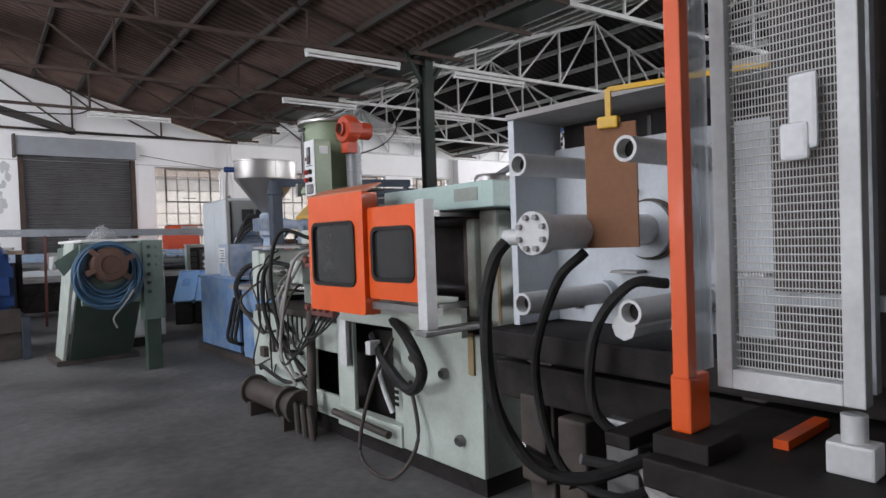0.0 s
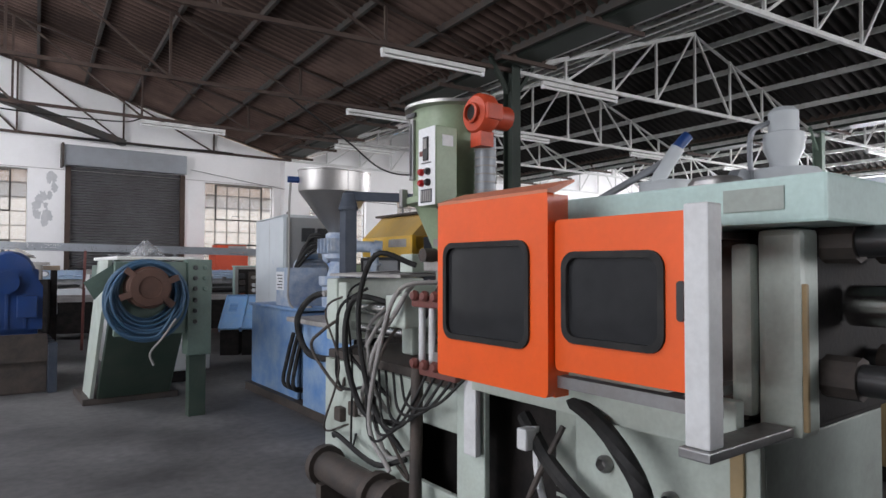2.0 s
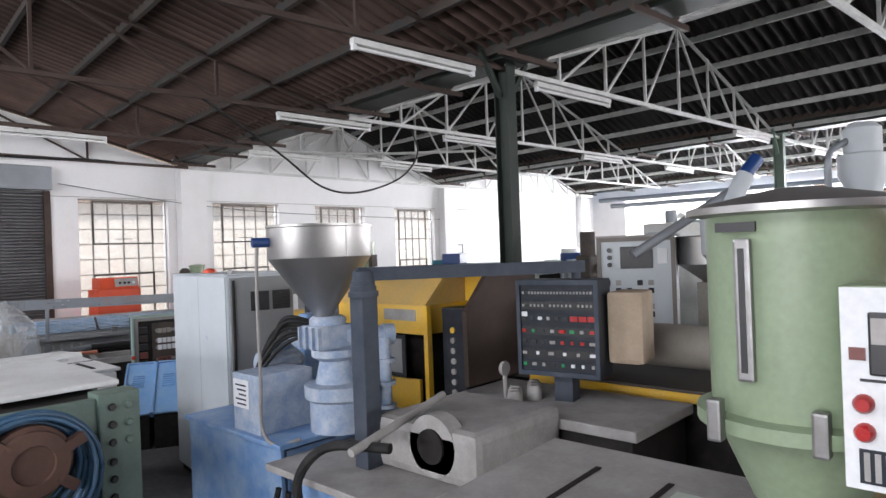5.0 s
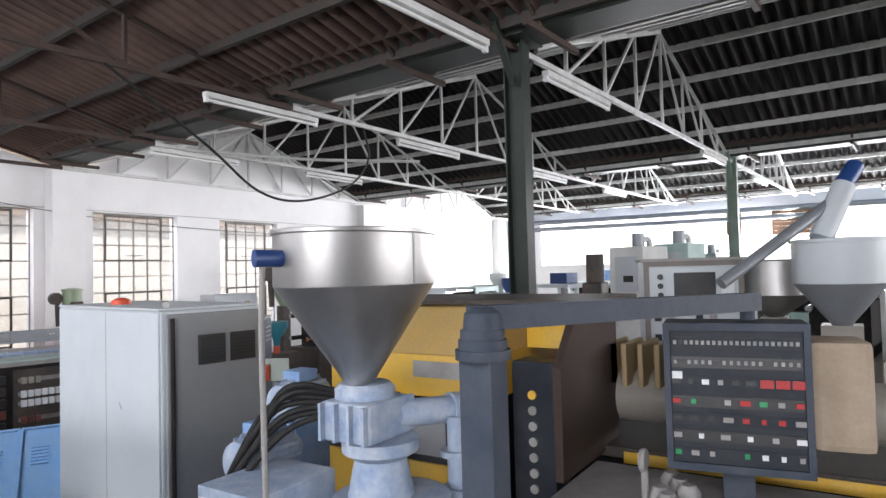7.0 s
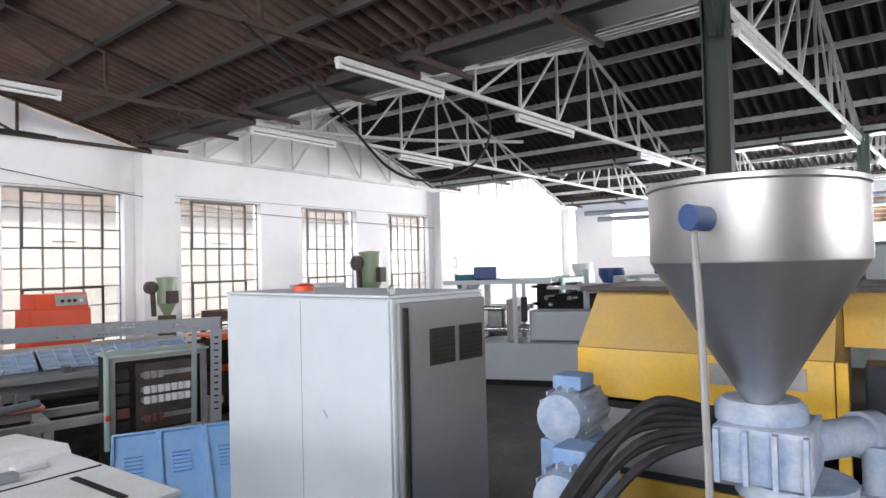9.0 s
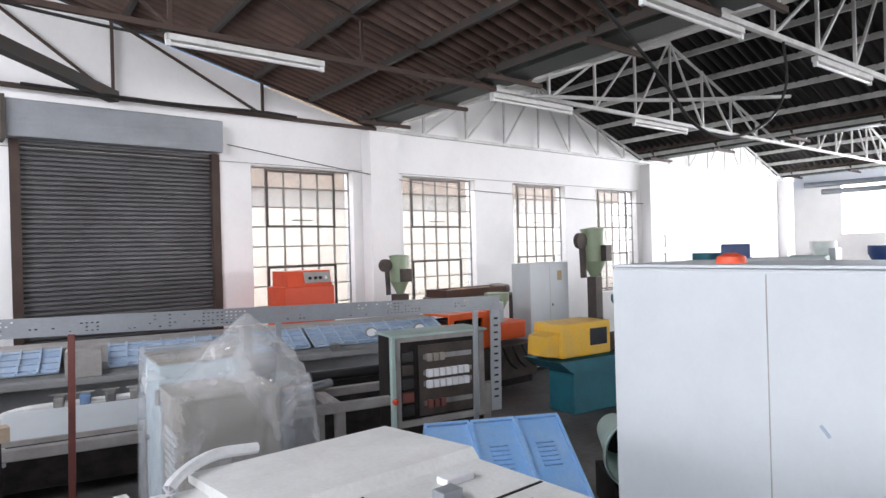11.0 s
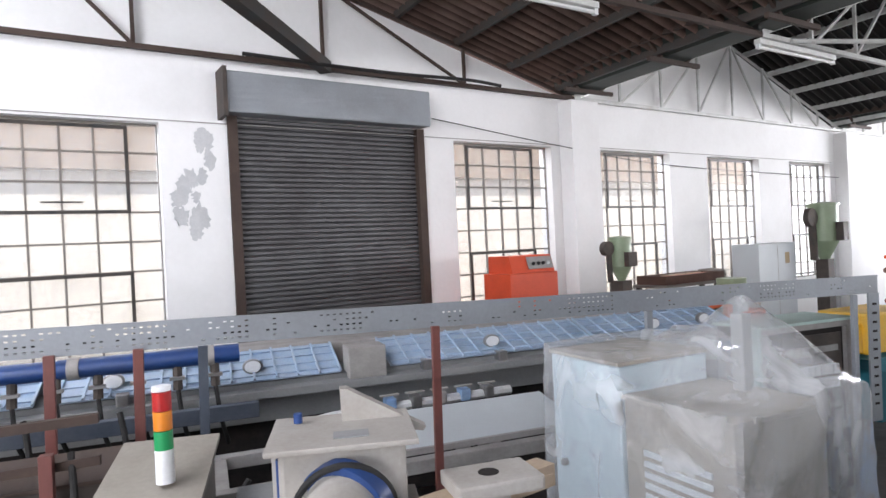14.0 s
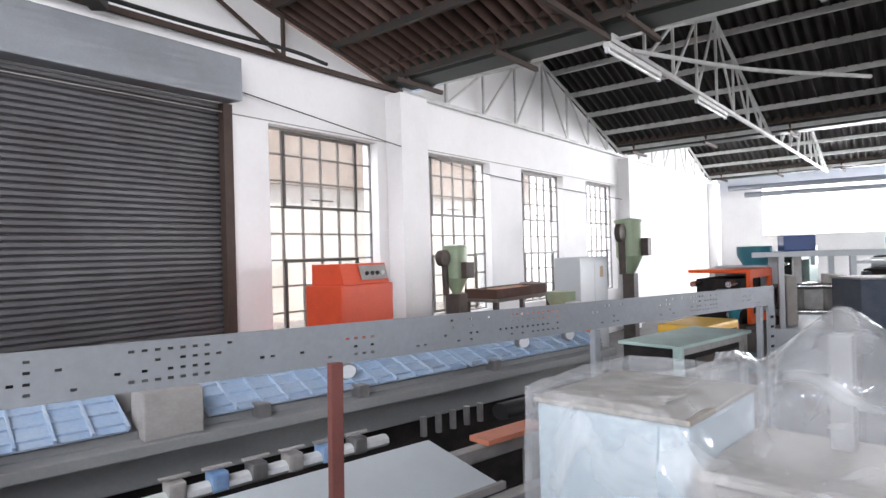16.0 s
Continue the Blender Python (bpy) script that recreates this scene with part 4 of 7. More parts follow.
def platen_machine():
    t = thing("press_platen_unit", (0, 0, 0), "pale grey press platen box with stub pipes and hydraulic cylinder", "press")
    xf, xb, y0, y1, z0, z1 = 1.75, 1.98, 0.42, 1.64, 0.94, 1.70
    part("back_panel", box(xb, xb + 0.04, y0, y1, z0, z1 - 0.10), "platen", t)
    part("side_wall", box(xf, xb + 0.04, y1 - 0.03, y1, z0, z1, 0.004), "platen", t)
    part("side_wall", box(xf, xb + 0.04, y0, y0 + 0.03, z0, z1, 0.004), "platen", t)
    part("top_wall", box(xf - 0.01, xb + 0.3, y0, y1, z1, z1 + 0.02), "dusty", t)
    part("top_recess", box(xb + 0.06, xb + 0.09, y0 + 0.03, y1 - 0.03, z1 - 0.10, z1), "dark_in", t)
    part("stencil_digit", box(xb + 0.055, xb + 0.059, 1.22, 1.235, z1 - 0.09, z1 - 0.02), "black", t)
    for yy in (1.38, 0.985):
        for zz in (1.50, 1.055):
            p = part("stub_pipe", lathe([(0.027, 0.32), (0.027, 0.0), (0.036, 0.0), (0.036, 0.45)], (1.52, yy, zz), "X", 22, cap=False), "tube_w", t, "white stub pipe with an open dark bore", smooth=True)
            part("bore", cyl((1.56, yy, zz), (1.57, yy, zz), 0.0268, seg=18), "dark_in", p)
            part("pipe_collar", cyl((1.94, yy, zz), (1.985, yy, zz), 0.045, seg=20), "platen", p, smooth=True)
    c = part("hydraulic_cylinder", cyl((1.40, 1.19, 1.28), (1.93, 1.19, 1.28), 0.052, seg=26), "tube_w", t, "white hydraulic cylinder", smooth=True)
    part("cylinder_head", cyl((1.365, 1.19, 1.28), (1.41, 1.19, 1.28), 0.062, seg=26), "tube_w", c, smooth=True)
    bolts(t, (1.365, 1.19, 1.28), 0.047, 8, "X", 0.009, 0.012)
    part("mount_flange", cyl((1.93, 1.19, 1.28), (1.985, 1.19, 1.28), 0.095, seg=30), "platen", c, smooth=True)
    part("mount_ring", cyl((1.955, 1.19, 1.28), (1.975, 1.19, 1.28), 0.105, seg=30), "cast", c, smooth=True)
    part("elbow", lathe([(0.02, 0), (0.024, 0.03), (0.024, 0.07)], (1.40, 1.25, 1.27), "Y", 14), "tube_w", c, smooth=True)
    part("valve_body", cyl((1.60, 1.06, 1.0), (1.8, 1.06, 1.0), 0.04, seg=8), "tube_w", t)
    part("bracket", prism([(1.32, 1.14), (1.22, 1.14), (1.22, 1.13), (1.33, 1.13)], "X", xb - 0.06, xb), "steel", t)
    part("bracket", prism([(0.9, 1.14), (0.8, 1.14), (0.8, 1.13), (0.91, 1.13)], "X", xb - 0.06, xb), "steel", t)
    part("bracket", prism([(1.36, 1.42), (1.24, 1.42), (1.24, 1.41), (1.37, 1.41)], "X", xb - 0.08, xb), "cast", t)
    for yy, zz in ((1.34, 1.43), (1.28, 1.53), (0.93, 1.42), (1.5, 1.0)):
        part("set_bolt", cyl((xb - 0.03, yy, zz), (xb, yy, zz), 0.012, seg=8), "cast", t)
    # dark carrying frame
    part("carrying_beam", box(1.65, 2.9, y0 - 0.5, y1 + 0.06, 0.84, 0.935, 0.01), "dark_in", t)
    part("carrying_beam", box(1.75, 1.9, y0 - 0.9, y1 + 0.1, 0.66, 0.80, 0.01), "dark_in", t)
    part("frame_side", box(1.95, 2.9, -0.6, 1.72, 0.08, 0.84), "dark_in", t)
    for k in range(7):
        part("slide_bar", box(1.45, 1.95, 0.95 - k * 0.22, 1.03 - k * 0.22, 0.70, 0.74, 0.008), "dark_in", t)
    for yy in (1.55, 0.75, -0.3):
        part("leg", box(1.78, 1.92, yy - 0.06, yy + 0.06, 0.0, 0.84, 0.01), "cast", t)
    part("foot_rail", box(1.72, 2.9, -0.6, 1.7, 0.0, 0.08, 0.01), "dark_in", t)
    rnd = random.Random(11)
    for k in range(8):
        part("valve_block", box(1.70 + rnd.random() * 0.1, 1.95, 1.5 - k * 0.2, 1.62 - k * 0.2, 0.2 + rnd.random() * 0.3, 0.55 + rnd.random() * 0.15, 0.012), rnd.choice(["cast", "cast", "steel"]), t)
        part("union", cyl((1.62, 1.5 - k * 0.19, 0.45 + rnd.random() * 0.2), (1.76, 1.5 - k * 0.19, 0.45), 0.022, seg=8), rnd.choice(["steel", "cast"]), t)
    part("lever", cyl((1.5, 1.15, 0.62), (1.68, 1.02, 0.56), 0.015, seg=8), "steel", t, smooth=True)
    hose(t, [(1.40, 1.31, 1.27), (1.36, 1.34, 1.20), (1.33, 1.35, 1.05), (1.33, 1.33, 0.8), (1.38, 1.24, 0.62), (1.46, 1.12, 0.58), (1.6, 0.98, 0.64)], 0.019, label="thick black hydraulic hose")
    hose(t, [(1.55, 1.15, 1.22), (1.52, 1.24, 1.12), (1.55, 1.36, 0.85), (1.58, 1.3, 0.55), (1.62, 1.12, 0.48), (1.72, 1.02, 0.52)], 0.015)
    hose(t, [(1.72, 0.99, 1.12), (1.62, 1.05, 1.12), (1.57, 1.14, 0.98), (1.57, 1.15, 0.75), (1.64, 1.05, 0.66), (1.75, 0.98, 0.68)], 0.016)
    hose(t, [(1.72, 0.6, 0.66), (1.5, 0.75, 0.6), (1.38, 0.95, 0.5), (1.5, 1.15, 0.4), (1.72, 1.3, 0.36)], 0.026, "cast")
    hose(t, [(1.6, 0.3, 0.8), (1.45, 0.5, 0.7), (1.4, 0.8, 0.62), (1.6, 1.0, 0.6)], 0.02, "dusty")


platen_machine()


def hanging_board():
    t = thing("hanging_board", (1.60, 1.09, 1.23), "brown board hung from a yellow hook on the press pipes", "board", rz=20)
    part("board", box(-0.006, 0.006, -0.078, 0.072, 0.0, 0.36, 0.002), "cardboard", t)
    part("hook_clamp", box(-0.02, 0.02, -0.03, 0.03, 0.345, 0.38, 0.006), "yellow", t)
    part("hook_stem", box(-0.008, 0.008, -0.008, 0.008, 0.38, 0.46), "yellow", t)
    part("hook_arm", beam((0, 0, 0.458), (0.02, -0.5, 0.47), 0.014, 0.014), "yellow", t)


hanging_board()


def guard_gate():
    t = thing("mesh_guard_gate", (0, 0, 0), "white framed wire mesh guard gate on an orange post", "guard gate")
    part("post", box(1.192, 1.226, 0.637, 0.671, 0.98, 2.25, 0.003), "orange", t, "orange square post")
    part("post_foot", box(1.23, 1.31, 0.655, 0.70, 0.86, 0.978, 0.006), "orange", t)
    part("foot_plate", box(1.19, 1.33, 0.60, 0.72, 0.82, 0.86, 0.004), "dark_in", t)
    part("infill_sheet", box(1.232, 1.322, 0.652, 0.658, 0.985, 2.25), "polycarb", t, "clear scratched plastic sheet").visible_shadow = False
    gx = 1.342
    ya, yb = 0.645, 0.375
    part("stile", box(gx - 0.02, gx + 0.02, ya - 0.032, ya, 0.945, 2.25, 0.003), "tube_w", t)
    part("stile", box(gx - 0.02, gx + 0.02, yb, yb + 0.036, 0.945, 2.25, 0.003), "tube_w", t)
    part("bottom_rail", box(gx - 0.02, gx + 0.02, yb + 0.036, ya - 0.032, 0.945, 0.985, 0.003), "tube_w", t)
    part("top_rail", box(gx - 0.02, gx + 0.02, yb + 0.036, ya - 0.032, 2.21, 2.25, 0.003), "tube_w", t)
    bm = bmesh.new()
    y = yb + 0.04
    while y < ya - 0.03:
        cyl((gx + 0.003, y, 0.98), (gx + 0.003, y, 2.22), 0.0011, seg=4, bm=bm, caps=False)
        y += 0.0062
    z = 0.99
    while z < 2.22:
        cyl((gx, yb + 0.03, z), (gx, ya - 0.03, z), 0.0016, seg=4, bm=bm, caps=False)
        z += 0.0165
    tagged(part("wire_mesh", bm, "steel_w", t), "fine welded wire mesh", kind="stuff")
    part("latch_tag", box(gx - 0.03, gx - 0.022, 0.44, 0.49, 1.42, 1.56, 0.008), "label", t, "white plastic latch plate")
    part("latch_tag", box(gx - 0.034, gx - 0.024, 0.455, 0.505, 1.40, 1.47, 0.008), "label", t)
    part("hinge_roller", cyl((gx, 0.40, 0.86), (gx, 0.40, 0.93), 0.022, seg=14), "tube_w", t, smooth=True)
    part("hinge_block", box(gx - 0.03, gx + 0.03, 0.36, 0.44, 0.82, 0.88, 0.006), "tube_w", t)
    part("inner_sheet", box(1.55, 1.57, -0.1, 0.62, 0.94, 2.2), "cast", t, "dark rusty inner guard sheet")
    part("inner_rail", box(1.5, 1.53, -0.1, 0.62, 1.10, 1.13), "platen", t)
    part("inner_upright", box(1.47, 1.50, 0.40, 0.43, 0.94, 2.2), "platen", t)
    part("support_rail", box(1.15, 1.85, 0.2, 0.72, 0.76, 0.82, 0.006), "dark_in", t)
    part("support_leg", box(1.5, 1.6, 0.3, 0.4, 0, 0.76), "cast", t)
    part("orange_crossbar", box(1.38, 1.6, 0.53, 0.56, 0.821, 0.84), "orange", t)


guard_gate()


# ---- extruder with steel hopper ----
def blue_extruder():
    t = thing("blue_extruder", (0, 0, 0), "dusty blue extruder base with gearbox and finned motors", "extruder")
    x0, x1 = 2.74, 3.75
    part("base_side", box(x0, x0 + 0.03, 6.75, 7.93, 0.08, 0.88, 0.006), "blue", t)
    part("base_end", box(x0 + 0.03, x1, 7.90, 7.93, 0.08, 0.88, 0.006), "blue", t)
    part("base_side", box(x0 - 0.1, x0 - 0.07, 5.55, 6.4, 0.10, 0.80, 0.006), "blue", t, "scratched pale blue side panel")
    part("base_bay", box(x0 + 0.25, x1, 5.5, 6.75, 0.08, 0.80), "dark_in", t)
    part("base_core", box(x0 + 0.05, x1 - 0.05, 6.75, 7.88, 0.08, 0.86), "blue", t)
    part("base_top", box(x0 - 0.02, x1 + 0.02, 6.72, 7.97, 0.88, 0.91, 0.006), "blue", t, "dusty blue top plate")
    part("low_top", box(x0 - 0.12, x1, 5.5, 6.72, 0.80, 0.84, 0.006), "dusty", t)
    part("skid", box(x0 - 0.06, x1, 5.5, 7.95, 0.0, 0.08, 0.006), "cast", t)
    part("label_box", box(x0 + 0.02, x0 + 0.42, 7.0, 7.32, 0.91, 1.28, 0.006), "blue_grimy", t)
    part("notice", box(x0 + 0.015, x0 + 0.0195, 7.12, 7.31, 1.06, 1.24), "label", t, "white paper notice")
    for k in range(5):
        part("notice_line", box(x0 + 0.013, x0 + 0.0148, 7.15, 7.28 - 0.02 * (k % 3), 1.20 - k * 0.03, 1.21 - k * 0.03), "panel", t)
    g = part("gearbox", lathe([(0.20, 0.91), (0.20, 1.1), (0.23, 1.12), (0.23, 1.2)], (3.2, 6.75, 0), "Z", 20), "blue_grimy", t, smooth=True)
    part("gear_neck", lathe([(0.13, 1.2), (0.10, 1.34), (0.15, 1.37), (0.15, 1.415)], (3.2, 6.8, 0), "Z", 20), "blue_grimy", t, smooth=True)
    part("feed_block", box(3.06, 3.33, 6.74, 6.98, 1.415, 1.565, 0.015), "blue_grimy", t, "dusty pale blue ribbed feed block")
    for k in range(4):
        part("rib", box(3.035, 3.355, 6.745 + k * 0.07, 6.758 + k * 0.07, 1.42, 1.56), "blue_grimy", t)
    part("feed_flange", lathe([(0.12, 1.56), (0.12, 1.6), (0.1, 1.62)], (3.21, 6.88, 0), "Z", 20), "blue_grimy", t, smooth=True)
    part("side_drive", cyl((3.28, 6.78, 1.49), (3.5, 6.66, 1.48), 0.055, seg=18), "blue_grimy", t, smooth=True)
    part("drive_cap", cyl((3.49, 6.665, 1.48), (3.56, 6.63, 1.475), 0.068, seg=18), "blue_grimy", t, smooth=True)
    part("drop_pipe", cyl((3.47, 6.62, 1.46), (3.47, 6.62, 1.0), 0.04, seg=14), "blue_grimy", t, smooth=True)
    for zz in (1.0, 1.15, 1.3):
        part("pipe_flange", cyl((3.47, 6.62, zz), (3.47, 6.62, zz + 0.025), 0.068, seg=14), "blue_grimy", t, smooth=True)
    for (cx, cy, cz) in ((3.58, 7.62, 1.42), (3.16, 7.42, 1.27)):
        m = part("motor", lathe([(0.05, -0.15), (0.09, -0.14), (0.1, -0.09), (0.1, 0.12), (0.085, 0.15), (0.04, 0.2)], (cx, cy, cz), "X", 22), "blue_grimy", t, "dusty pale blue finned electric motor", smooth=True)
        for k in range(14):
            a = 2 * math.pi * k / 14
            part("fin", beam((cx - 0.1, cy + 0.105 * math.cos(a), cz + 0.105 * math.sin(a)), (cx + 0.12, cy + 0.105 * math.cos(a), cz + 0.105 * math.sin(a)), 0.006, 0.016), "blue_grimy", m)
        part("terminal_box", box(cx - 0.06, cx + 0.07, cy - 0.06, cy + 0.06, cz + 0.095, cz + 0.15, 0.008), "blue", m)
    part("motor_stand", box(3.46, 3.70, 7.53, 7.71, 0.91, 1.33, 0.01), "blue", t)
    rnd = random.Random(3)
    for k in range(7):
        o = rnd.uniform(-0.05, 0.05)
        hose(t, [(2.95 + o, 7.55 + o, 0.95), (2.92 + 0.02 * k, 7.4 + o, 1.15 + 0.03 * k), (3.05, 7.2 + o, 1.42 + 0.03 * k), (3.2, 7.0, 1.50 + 0.012 * k)], 0.014, "rubber")
    hose(t, [(2.72, 5.75, 1.08), (2.6, 6.1, 1.05), (2.52, 6.25, 0.85), (2.56, 6.15, 0.6), (2.62, 5.9, 0.56), (2.66, 5.6, 0.62)], 0.026, label="black flexible hose")
    for k in range(3):
        hose(t, [(2.66, 6.45 + 0.1 * k, 0.7), (2.62, 6.5 + 0.1 * k, 0.45), (2.58, 6.45 + 0.1 * k, 0.25), (2.75, 6.5, 0.2)], 0.018, "rubber")
    part("dusty_housing", box(3.0, 3.75, 5.45, 6.2, 0.84, 1.12, 0.05), "dusty", t, "dust-covered gear housing")
    part("housing_end", lathe([(0.16, 0), (0.16, 0.1), (0.1, 0.12)], (3.0, 5.75, 1.02), "X", 24), "dusty", t, smooth=True)
    part("housing_bore", cyl((2.985, 5.75, 1.02), (3.0, 5.75, 1.02), 0.09, seg=20), "dark_in", t)
    part("flat_cover", box(3.75, 4.5, 5.0, 6.4, 0.98, 1.04, 0.01), "dusty", t, "dusty flat machine cover")
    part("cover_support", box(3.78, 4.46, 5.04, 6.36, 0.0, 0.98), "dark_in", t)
    part("valve_stem", cyl((3.95, 6.0, 1.04), (3.95, 6.0, 1.2), 0.015, seg=8), "dusty", t)
    part("valve_wheel", lathe([(0.045, 0), (0.05, 0.012), (0.045, 0.024)], (3.95, 5.99, 1.24), "Y", 16), "dusty", t, smooth=True)
    for k in range(6):
        part("fitting", lathe([(0.05, 1.04), (0.05, 1.1), (0.03, 1.13)], (3.85 + 0.07 * k, 5.85 + 0.05 * (k % 3), 0), "Z", 10), "dusty", t, smooth=True)


blue_extruder()


def steel_hopper():
    t = thing("steel_hopper", (3.21, 6.88, 1.62), "large brushed stainless oval material hopper on the extruder feed", "hopper")
    t.matrix_basis = pose(3.17, 6.87, 1.62) @ Matrix.Diagonal((1.03, 0.77, 1.0, 1.0))
    part("cylinder", lathe([(0.35, 0.385), (0.352, 0.39), (0.352, 0.585), (0.345, 0.59), (0.34, 0.585), (0.34, 0.4)], seg=48, cap=False), "stainless", t, smooth=True)
    part("cone", lathe([(0.055, 0.0), (0.065, 0.01), (0.35, 0.385)], seg=40), "stainless", t, "dull steel cone", smooth=True)
    part("rim", lathe([(0.352, 0.575), (0.36, 0.58), (0.36, 0.592), (0.345, 0.595)], seg=40, cap=False), "stainless", t, smooth=True)
    m = part("level_motor", cyl((-0.33, 0.05, 0.49), (-0.45, 0.075, 0.49), 0.03, seg=16), "blue_deep", t, "small blue level motor", smooth=True)
    part("motor_flange", cyl((-0.31, 0.045, 0.485), (-0.34, 0.05, 0.485), 0.055, seg=16), "blue_grimy", m, smooth=True)
    part("cable", pipe([(-0.42, 0.07, 0.46), (-0.44, 0.05, 0.2), (-0.44, 0.04, -0.3), (-0.45, 0.02, -0.62), (-0.42, -0.1, -0.72), (-0.3, -0.2, -0.7)], 0.011), "dusty", t, "hanging dusty cable", smooth=True)
    part("seam", box(-0.005, 0.005, -0.355, -0.345, 0.39, 0.58), "steel", t)


steel_hopper()


def swing_arm():
    t = thing("swing_arm_post", (2.96, 6.20, 0), "slate grey steel post with a long swing arm", "support arm")
    part("post", box(-0.055, 0.055, -0.055, 0.055, 0.0, 1.80, 0.006), "post_grey", t)
    for z, r in ((1.78, 0.085), (1.81, 0.075), (1.84, 0.068)):
        part("collar", cyl((0, 0, z), (0, 0, z + 0.03), r, seg=24), "post_grey", t, smooth=True)
    part("knuckle", lathe([(0.06, 1.87), (0.055, 1.92), (0.03, 1.94)], seg=20), "post_grey", t, smooth=True)
    part("arm", beam((-0.02, 0.02, 1.905), (1.32, -0.6, 1.885), 0.075, 0.075), "post_grey", t)
    part("clamp_pipe", cyl((-0.4, -0.35, 1.08), (0.35, -0.25, 1.2), 0.022, seg=12), "dusty", t, smooth=True)
    part("hanger", cyl((1.28, -0.58, 1.86), (1.28, -0.58, 1.80), 0.03, seg=14), "post_grey", t, smooth=True)


swing_arm()


def control_panel():
    t = thing("control_panel", (4.05, 5.65, 1.21), "dark control panel with rows of small switches and red displays", "control panel", rz=10)
    part("case", box(0.0, 0.22, -0.27, 0.27, 0.0, 0.60, 0.008), "panel", t)
    part("side_board", box(0.1, 0.36, -0.5, -0.28, 0.08, 0.52, 0.03), "wood", t, "brown board beside the panel")
    part("pedestal", box(0.06, 0.18, -0.06, 0.06, -1.21, 0.0), "post_grey", t)
    part("bezel", frame_ring([(-0.27, 0.0), (0.27, 0.0), (0.27, 0.6), (-0.27, 0.6)], [(-0.245, 0.03), (0.245, 0.03), (0.245, 0.57), (-0.245, 0.57)], "X", -0.02, 0.0), "post_grey", t)
    rnd = random.Random(8)
    rows = [0.52, 0.44, 0.36, 0.28, 0.21, 0.14, 0.07]
    for r, z in enumerate(rows):
        part("switch_strip", box(-0.006, -0.0005, -0.24, 0.24, z - 0.025, z + 0.022), "black" if r % 2 else "panel", t)
        n = (22, 18, 9, 8, 8, 6, 8)[r]
        for k in range(n):
            y = 0.225 - 0.45 * k / (n - 1)
            if r == 2 and k > 5:
                mm, w, h = "red_lens", 0.024, 0.016
            else:
                mm = rnd.choice(["label", "dusty", "red_lens", "green_lens", "black", "dusty"] if r > 1 else ["dusty", "dusty", "black", "grey_cab"])
                w, h = (0.006, 0.008) if r < 2 else (rnd.uniform(0.008, 0.02), 0.01)
            part("switch", box(-0.013, -0.006, y - w, y + w, z - h, z + h), mm, t)
    part("white_label", box(-0.008, -0.006, 0.2, 0.24, 0.37, 0.40), "label", t)


control_panel()


def tall_cabinet():
    t = thing("electrical_cabinet", (3.22, 8.26, 0), "tall pale grey electrical cabinet with dusty dark door and vent grilles", "cabinet", rz=-7)
    part("body", box(0.012, 0.60, 0.0, 1.36, 0.06, 1.88, 0.01), "pale_cab", t)
    part("side_panel", box(0.0, 0.012, 0.01, 1.35, 0.08, 1.87, 0.004), "pale_cab", t)
    part("plinth", box(0.03, 0.58, 0.03, 1.33, 0.0, 0.06), "dark_in", t)
    d = part("door", box(0.03, 0.58, -0.028, -0.003, 0.1, 1.86, 0.006), "grey_cab", t, "dusty grey cabinet door")
    for x0 in (0.2, 0.39):
        g = part("vent_grille", box(x0, x0 + 0.16, -0.036, -0.028, 1.58, 1.74, 0.004), "black", d)
        for k in range(7):
            part("slat", box(x0 + 0.01, x0 + 0.15, -0.041, -0.036, 1.595 + k * 0.02, 1.603 + k * 0.02), "panel", g)
    part("door_trim", cyl((0.055, -0.036, 0.12), (0.055, -0.036, 1.84), 0.012, seg=8), "dark_in", d, "black rubber door edge", smooth=True)
    part("lock", cyl((0.30, -0.03, 0.95), (0.30, -0.045, 0.95), 0.014, seg=10), "steel", d)
    part("lifting_eye", lathe([(0.018, 0), (0.024, 0.006), (0.018, 0.012)], (0.07, 0.06, 1.91), "Y", 12), "steel", t)
    part("top_trim", box(0.0, 0.6, 0.0, 1.36, 1.881, 1.893, 0.002), "pale_cab", t)
    part("beacon", lathe([(0.06, 1.893), (0.055, 1.92), (0.02, 1.935)], (0.2, 0.9, 0), "Z", 16), "red", t, "dull red beacon cap", smooth=True)
    part("crayon_mark", beam((-0.0015, 0.47, 1.36), (-0.0015, 0.44, 1.325), 0.002, 0.012), "blue_grimy", t, "blue chalk mark")
    part("panel_seam", box(-0.001, 0.001, 0.64, 0.645, 0.09, 1.86), "dusty", t)


tall_cabinet()


def winder():
    t = thing("hose_winder_stand", (0, 0, 0), "dark green machine stand with coiled blue hose and brown drum", "winder")
    part("front_plate", prism([(7.02, 1.28), (7.10, 1.28), (8.06, 0.06), (7.96, 0.06)], "X", 1.30, 1.92), "green_dark", t)
    part("side_plate", prism([(7.08, 1.34), (7.62, 1.34), (8.5, 0.03), (8.02, 0.03)], "X", 1.24, 1.27), "pale_green", t, "pale side plate")
    part("side_plate", prism([(7.1, 1.30), (7.62, 1.30), (8.5, 0.03), (8.06, 0.03)], "X", 1.93, 1.95), "green_mid", t)
    part("sole", box(1.18, 2.02, 7.98, 8.7, 0.0, 0.06, 0.01), "cast", t)
    part("head_plate", box(1.27, 1.93, 6.98, 7.04, 0.72, 1.33, 0.01), "green_mid", t)
    part("head_box", box(1.29, 1.91, 7.05, 7.4, 0.9, 1.32), "dark_in", t)
